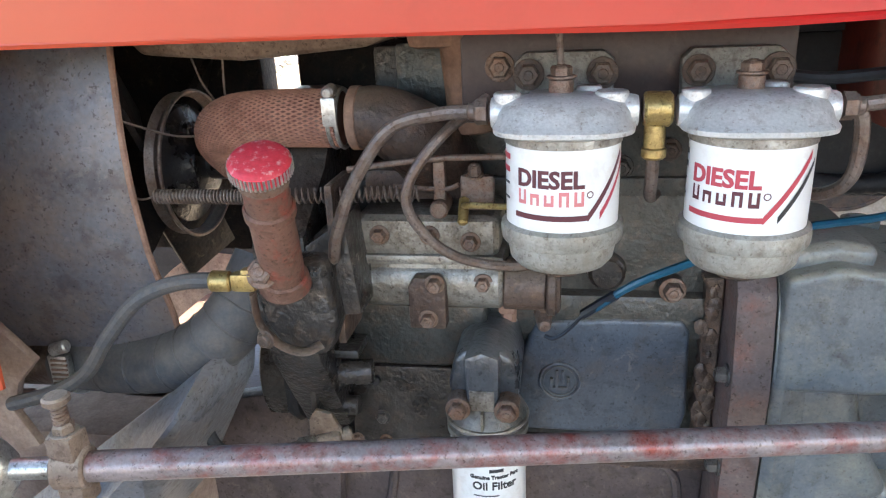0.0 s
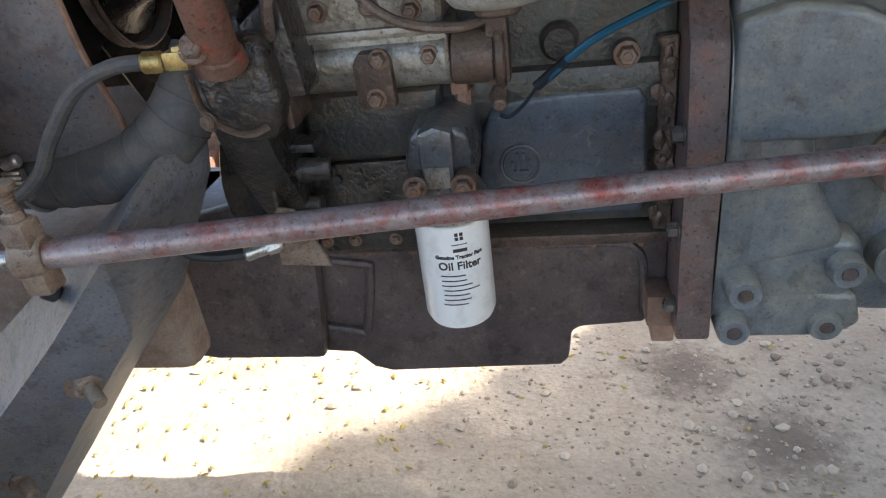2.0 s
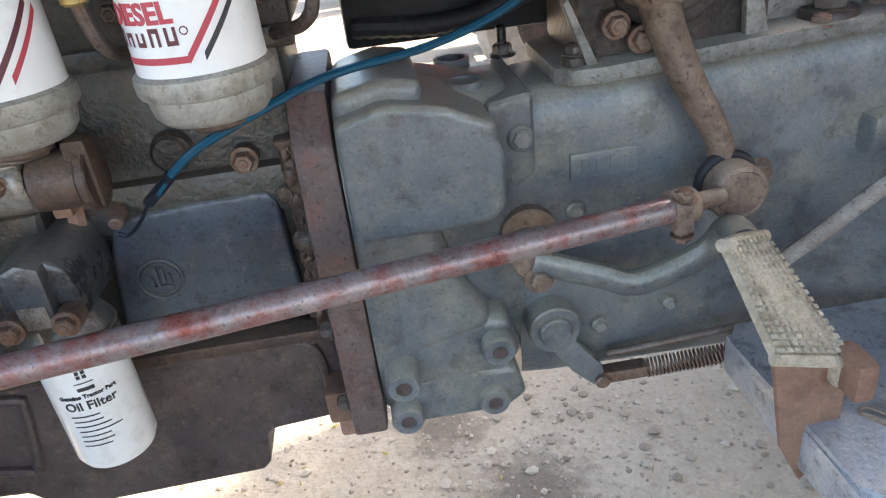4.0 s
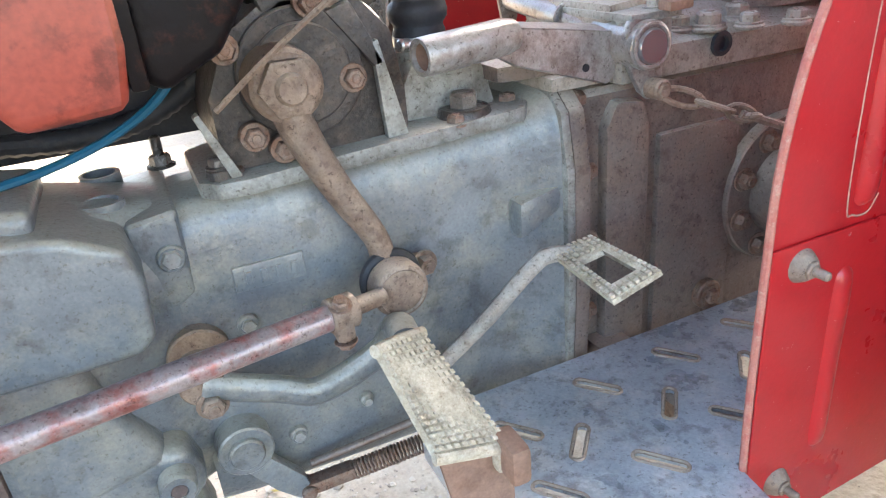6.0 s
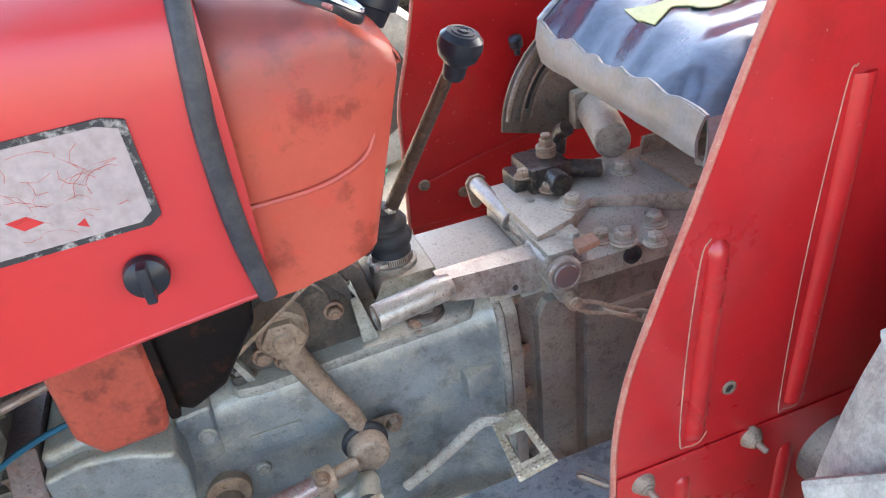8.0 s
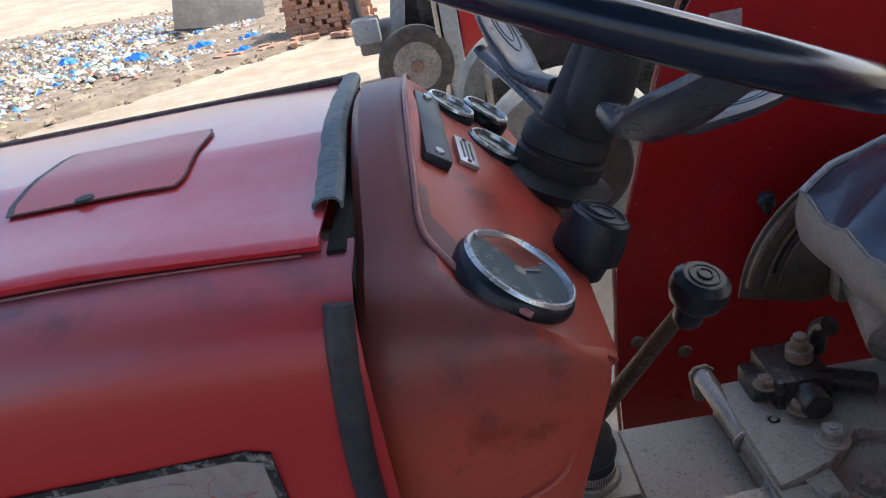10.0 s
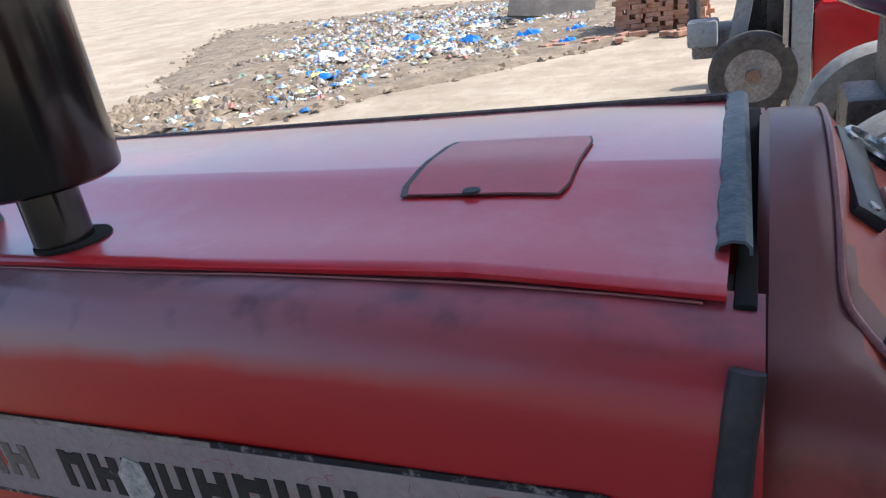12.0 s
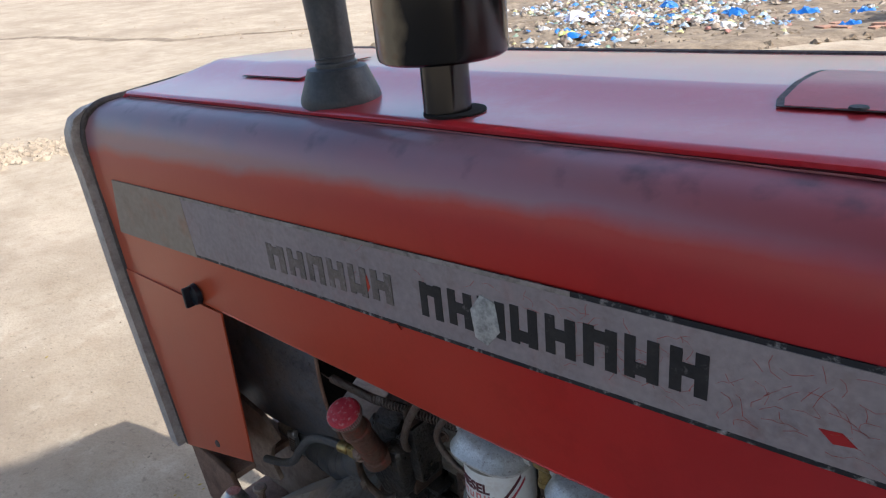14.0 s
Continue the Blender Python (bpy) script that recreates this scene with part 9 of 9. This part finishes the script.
        V += [(x + p.x * s * sq.x * rng.uniform(0.75, 1.2), y + p.y * s * sq.y * rng.uniform(0.75, 1.2), z + p.z * s * sq.z * rng.uniform(0.75, 1.2)) for p in bv]
        F += [[base + q for q in f] for f in bf]
    # larger lumps where the soil is broken up
    for k in range(260):
        x, y = rng.gauss(0.62, 0.24), rng.gauss(1.05, 0.18)
        s = 0.003 + 0.010 * rng.random() ** 2.5
        z = ground_height(x, y) + s * 0.15
        base = len(V)
        V += [(x + p.x * s * rng.uniform(0.7, 1.4), y + p.y * s * rng.uniform(0.7, 1.4), z + p.z * s * rng.uniform(0.4, 0.9)) for p in bv]
        F += [[base + q for q in f] for f in bf]
    me = bpy.data.meshes.new("pebbles")
    me.from_pydata(V, [], F)
    me.materials.append(PEBBLE)
    tagged(new("pebbles", me), "small clods and pebbles on the soil", "pebbles", kind="stuff")


def pebble_colour():
    m = bpy.data.materials.new("mixed_pebbles")
    m.use_nodes = True
    nt = m.node_tree
    b = nt.nodes["Principled BSDF"]
    g, r = nt.nodes.new("ShaderNodeNewGeometry"), nt.nodes.new("ShaderNodeValToRGB")
    e = r.color_ramp.elements
    e[0].color, e[1].color = (0.24, 0.19, 0.14, 1), (0.47, 0.395, 0.30, 1)
    q = e.new(0.35)
    q.color = (0.31, 0.25, 0.185, 1)
    nt.links.new(g.outputs["Random Per Island"], r.inputs[0])
    nt.links.new(r.outputs[0], b.inputs["Base Color"])
    b.inputs["Roughness"].default_value = 0.95
    return m


def chaff():
    """Dry yellow leaf scraps in the sun beside the front axle."""
    rng = random.Random(31)
    bm = bmesh.new()
    for k in range(900):
        x, y = rng.gauss(-0.75, 0.5), rng.gauss(1.35, 0.4)
        s = rng.uniform(0.003, 0.011)
        z = ground_height(x, y) + 0.006
        a = rng.uniform(0, 6.28)
        u, w = Vector((math.cos(a), math.sin(a), rng.uniform(-0.3, 0.3))) * s, Vector((-math.sin(a), math.cos(a), rng.uniform(-0.4, 0.4))) * s * 0.5
        c = Vector((x, y, z))
        q = [bm.verts.new(p) for p in (c - u, c + w, c + u, c - w)]
        t = bm.verts.new(c + Vector((0, 0, s * 0.35)))
        for i in range(4):
            bm.faces.new((q[i], q[(i + 1) % 4], t))
    solo("leaf_scraps", bm, CHAFF, "dry yellow leaf scraps scattered on the soil", "leaves", kind="stuff", smooth=False)


CHAFF = mat("dry_leaf_scrap", (0.34, 0.25, 0.06), (0.50, 0.40, 0.14), 0.9, 0, 20, 0, (0.2, 0.14, 0.05), 0.5, 60)
PEBBLE = pebble_colour()
EARTH = mat("dark_disturbed_earth", (0.17, 0.128, 0.085), (0.36, 0.29, 0.205), 0.95, 0, 2.2, 0.9, (0.10, 0.075, 0.055), 0.6, 25)


def other_tractor():
    t = thing("parked_tractor", (1.6, 7.6, 0), "red tractor parked beyond, facing the rubbish heap", "tractor")
    def wheel(x, y, R, w, name, label, tyre=None, rim=None):
        q = part(name, lathe([(R * 0.58, -w), (R * 0.72, -w * 1.1), (R * 0.93, -w), (R, -w * 0.5), (R, w * 0.5), (R * 0.93, w), (R * 0.72, w * 1.1), (R * 0.58, w)], (x, y, R), (0, 1, 0), 48, False), tyre or TYRE_FAR, t, label)
        part("rim", lathe([(R * 0.62, -w), (R * 0.58, -w * 0.98), (R * 0.54, -w * 0.55), (R * 0.50, -w * 0.6), (R * 0.26, -w * 0.72), (R * 0.2, -w * 0.75), (R * 0.18, -w * 1.0), (0, -w * 1.05)], (x, y, R), (0, 1, 0), 40), rim or RIM_GREY, q)
        part("hub", lathe([(R * 0.17, 0), (R * 0.15, w * 0.5), (0, w * 0.55)], (x, y - w * 0.9, R), (0, -1, 0), 20), BOLT, q)
        for k in range(10):
            a = 2 * math.pi * (k + 0.5) / 10
            part("rim_hole", cyl((x + R * 0.40 * math.cos(a), y - w * 0.60, R + R * 0.40 * math.sin(a)), (x + R * 0.40 * math.cos(a), y - w * 0.70, R + R * 0.40 * math.sin(a)), R * 0.045, seg=14, bev=0.001), RUBBER, q)
        part("rim_lip", ring((x, y - w * 0.98, R), (0, 1, 0), R * 0.60, R * 0.022, 44, 8), rim or RIM_GREY, q)
        for k in range(8):
            a = 2 * math.pi * k / 8
            part("wheel_nut", hexa((x + R * 0.24 * math.cos(a), y - w * 0.7, R + R * 0.24 * math.sin(a)), (0, -1, 0), R * 0.045, 0.02, False), BOLT, q)
    Y = 6.75
    wheel(0.609, Y - 0.35, 0.335, 0.085, "front_wheel", "dusty front tyre with grey rim")
    wheel(0.609, Y + 0.95, 0.335, 0.085, "front_wheel", "dusty front tyre with grey rim")
    wheel(2.75, Y - 0.35, 0.66, 0.17, "rear_wheel", "large dusty rear tyre")
    wheel(2.75, Y + 1.05, 0.66, 0.17, "rear_wheel", "large dusty rear tyre")
    part("bonnet", prism([(Y + 0.02, 0.92), (Y + 0.02, 1.25), (Y + 0.08, 1.33), (Y + 0.54, 1.33), (Y + 0.60, 1.25), (Y + 0.60, 0.92)], "x", 0.15, 1.75, 0.02, 3), RED_TOP, t)
    part("grille", join(box(0.10, 0.16, Y + 0.02, Y + 0.58, 0.62, 1.25, 0.01), *[box(0.085, 0.105, Y + 0.06, Y + 0.54, 0.68 + 0.055 * k, 0.70 + 0.055 * k, 0.003) for k in range(10)]), TRIM, t)
    part("front_frame", join(box(0.12, 0.5, Y, Y + 0.6, 0.42, 0.65, 0.03), box(0.53, 0.69, Y - 0.25, Y + 0.85, 0.29, 0.38, 0.02)), RIM_GREY, t)
    part("nose_strut", prism([(0.38, 0.40), (0.52, 0.40), (0.66, 1.2), (0.54, 1.2)], "y", Y - 0.10, Y - 0.04, 0.01), BLUE_POST, t)
    part("engine", join(box(0.5, 1.75, Y + 0.12, Y + 0.48, 0.42, 0.92, 0.03), cyl((0.8, Y + 0.1, 0.75), (1.3, Y + 0.1, 0.75), 0.06), box(0.70, 0.84, Y + 0.0, Y + 0.15, 0.45, 0.9, 0.02)), CAST, t)
    part("gearbox", box(1.75, 3.0, Y + 0.1, Y + 0.5, 0.45, 0.95, 0.04), CAST, t)
    part("loader_post", box(0.875, 1.015, Y - 0.42, Y - 0.32, 0.0, 1.9, 0.012), BLUE_POST, t, "pale blue-grey steel post")
    bar = join(box(0.815, 0.855, Y - 0.43, Y - 0.415, 0.05, 1.9, 0.003), *[cyl((0.835, Y - 0.431, 0.12 + 0.07 * k), (0.835, Y - 0.436, 0.12 + 0.07 * k), 0.011, seg=10) for k in range(14)])
    part("perforated_bar", bar, STEEL, t, "perforated pale steel bar")
    part("dashboard", box(1.7, 1.95, Y + 0.02, Y + 0.58, 0.95, 1.45, 0.03), RED_TOP, t)
    part("fender", join(*[prism([(2.05, 0.6), (2.1, 1.1), (2.3, 1.42), (2.75, 1.5), (3.3, 1.4), (3.4, 0.9)], "y", Y + a, Y + a + 0.04, 0.01) for a in (-0.15, 0.8)]), RED_FENDER, t)
    part("step_box", box(0.10, 0.34, Y - 0.2, Y + 0.05, 0.55, 0.76, 0.03), BLUE_POST, t)
    part("side_tank", prism([(1.03, 0.05), (1.02, 0.78), (1.08, 0.84), (1.56, 0.80), (1.58, 0.10), (1.50, 0.02)], "y", Y - 0.36, Y - 0.14, 0.03), RED_FENDER, t, "dull red side tank")
    # a further machine, close behind the fender
    t = thing("parked_machine", (1.9, 3.6, 0), "dark greasy tractor chassis parked close beyond", "tractor")
    wheel(1.27, 3.2, 0.42, 0.10, "front_wheel", "pale dusty bald front tyre", TYRE_PALE, RIM_DARK)
    wheel(1.27, 4.5, 0.42, 0.10, "front_wheel", "pale dusty bald front tyre", TYRE_PALE, RIM_DARK)
    part("axle", join(box(1.20, 1.34, 3.3, 4.4, 0.36, 0.48, 0.02), box(1.0, 1.5, 3.65, 4.05, 0.42, 0.75, 0.04)), CAST, t)
    blk = box(1.15, 2.75, 3.62, 4.08, 0.55, 1.12, 0.04)
    for k in range(4):
        add(blk, box(1.35 + 0.3 * k, 1.52 + 0.3 * k, 3.55, 3.64, 0.86, 1.06, 0.02))
        add(blk, tube([(1.42 + 0.3 * k, 3.58, 1.0), (1.45 + 0.3 * k, 3.5, 0.92), (1.62, 3.5, 0.78)], 0.012, 8, 5))
    add(blk, cyl((1.5, 3.55, 0.70), (2.2, 3.55, 0.74), 0.05))
    add(blk, cyl((1.75, 3.62, 0.62), (1.75, 3.5, 0.62), 0.08))
    part("engine", blk, CAST, t)
    part("bonnet", prism([(3.5, 1.14), (3.5, 1.42), (3.58, 1.5), (4.12, 1.5), (4.2, 1.42), (4.2, 1.14)], "x", 1.2, 2.5, 0.03, 3), CAST, t)
    wheel(3.3, 3.15, 0.66, 0.17, "rear_wheel", "large dusty rear tyre", TYRE_PALE, RIM_DARK)
    wheel(3.3, 4.6, 0.66, 0.17, "rear_wheel", "large dusty rear tyre", TYRE_PALE, RIM_DARK)
    part("gearbox", box(2.7, 3.6, 3.5, 4.2, 0.45, 0.95, 0.05), CAST, t)


TYRE_FAR = mat("dusty_far_tyre", (0.035, 0.034, 0.034), (0.075, 0.07, 0.066), 0.85, 0, 6, 0.4, (0.14, 0.12, 0.095), 0.45, 60)
TYRE_PALE = mat("pale_dusty_tyre", (0.24, 0.225, 0.20), (0.36, 0.34, 0.30), 0.85, 0, 8, 0.4, (0.14, 0.13, 0.12), 0.5, 60)
RIM_DARK = mat("dark_rim", (0.03, 0.03, 0.032), (0.06, 0.055, 0.052), 0.6, 0.2, 8, 0.1, (0.12, 0.07, 0.05), 0.5, 60)
RIM_GREY = mat("grey_rim_paint", (0.20, 0.20, 0.205), (0.34, 0.335, 0.33), 0.6, 0.2, 14, 0.1, (0.15, 0.10, 0.07), 0.7, 60)
BLUE_POST = mat("blue_grey_post", (0.26, 0.30, 0.34), (0.36, 0.40, 0.43), 0.6, 0.1, 6, 0.1, (0.3, 0.26, 0.22), 0.5, 60)


def shade_tree():
    """An unseen tree, added to cast the shade in which the tractor stands."""
    t = thing("tree", (6.6, -1.5, 0), "unseen broad leafy tree added to shade the parked tractor", "tree")
    part("trunk", tube([(6.6, -1.5, -0.1), (6.55, -1.45, 1.2), (6.3, -1.3, 2.6), (5.9, -1.1, 4.0), (5.6, -1.0, 5.4)], 0.2, 14, 6, radii=[0.3, 0.24, 0.2, 0.15, 0.08]), BARK, t)
    for k, e in enumerate(((4.3, -0.5, 5.2), (7.4, -2.6, 5.6), (5.2, -3.0, 5.4), (6.6, 0.2, 5.8), (4.2, -2.0, 5.0), (7.6, -0.9, 5.2))):
        part("limb", tube([(6.2, -1.25, 2.8 + 0.15 * k), ((6.2 + e[0]) / 2, (-1.25 + e[1]) / 2, 4.3), e], 0.07, 8, 5, radii=[0.1, 0.07, 0.03]), BARK, t)
    rng = random.Random(21)
    v, f = [], []
    c, r = Vector((3.4, 0.2, 5.3)), Vector((6.2, 6.0, 1.2))
    back = Vector((SUN_AZ[0], SUN_AZ[1], 0)) / math.tan(radians(SUN_EL))
    while len(f) < 98000:
        p = Vector([rng.uniform(-1, 1) for _ in range(3)])
        if p.x < -0.26 and rng.random() < 0.6:
            continue
        if abs(p.x) ** 4 + abs(p.y) ** 4 + p.z ** 4 > 1 + 0.12 * noise.noise(p * 3):
            continue
        q = c + Vector((p.x * r.x, p.y * r.y, p.z * r.z))
        # leaves cut by where their shadow falls, to shape the shade's edge
        g = q - back * q.z
        edge = np.interp(g.x, [-9, -3, -2.05, -1.9, -1.7, -0.6, -0.43, -0.38, -0.30, -0.12, 0.0, 0.2, 0.9, 1.5, 4], [-1.6, -0.6, 0.3, 0.75, 0.83, 0.83, 0.82, 0.89, 1.01, 1.07, 1.18, 1.32, 2.6, 4.6, 6.0])
        if g.y > edge + 0.025 * noise.noise((g.x * 2.5, q.z, 0)):
            continue
        s = rng.uniform(0.08, 0.17) if edge - g.y > 0.35 else rng.uniform(0.03, 0.06)
        a, b = rng.uniform(0, 6.28), rng.uniform(-0.6, 0.6)
        u = Vector((math.cos(a), math.sin(a), b)) * s
        w = Vector((-math.sin(a), math.cos(a), rng.uniform(-0.5, 0.5))) * s * 0.55
        i = len(v)
        v += [q - u, q + w, q + u, q - w]
        f.append((i, i + 1, i + 2, i + 3))
    me = bpy.data.meshes.new("crown")
    me.from_pydata([p - Vector(t.location) for p in v], [], f)
    me.materials.append(LEAF)
    o = new("crown", me)
    o.parent = t


BARK = mat("tree_bark", (0.12, 0.09, 0.065), (0.20, 0.16, 0.12), 0.9, 0, 4, 0.8, (0.08, 0.06, 0.05), 0.5, 30)
LEAF = mat("tree_leaf", (0.035, 0.075, 0.02), (0.07, 0.12, 0.03), 0.55, 0, 3, 0, None, 0, 40)

brick_pile()
board()
rubbish()
chaff()
other_tractor()
shade_tree()
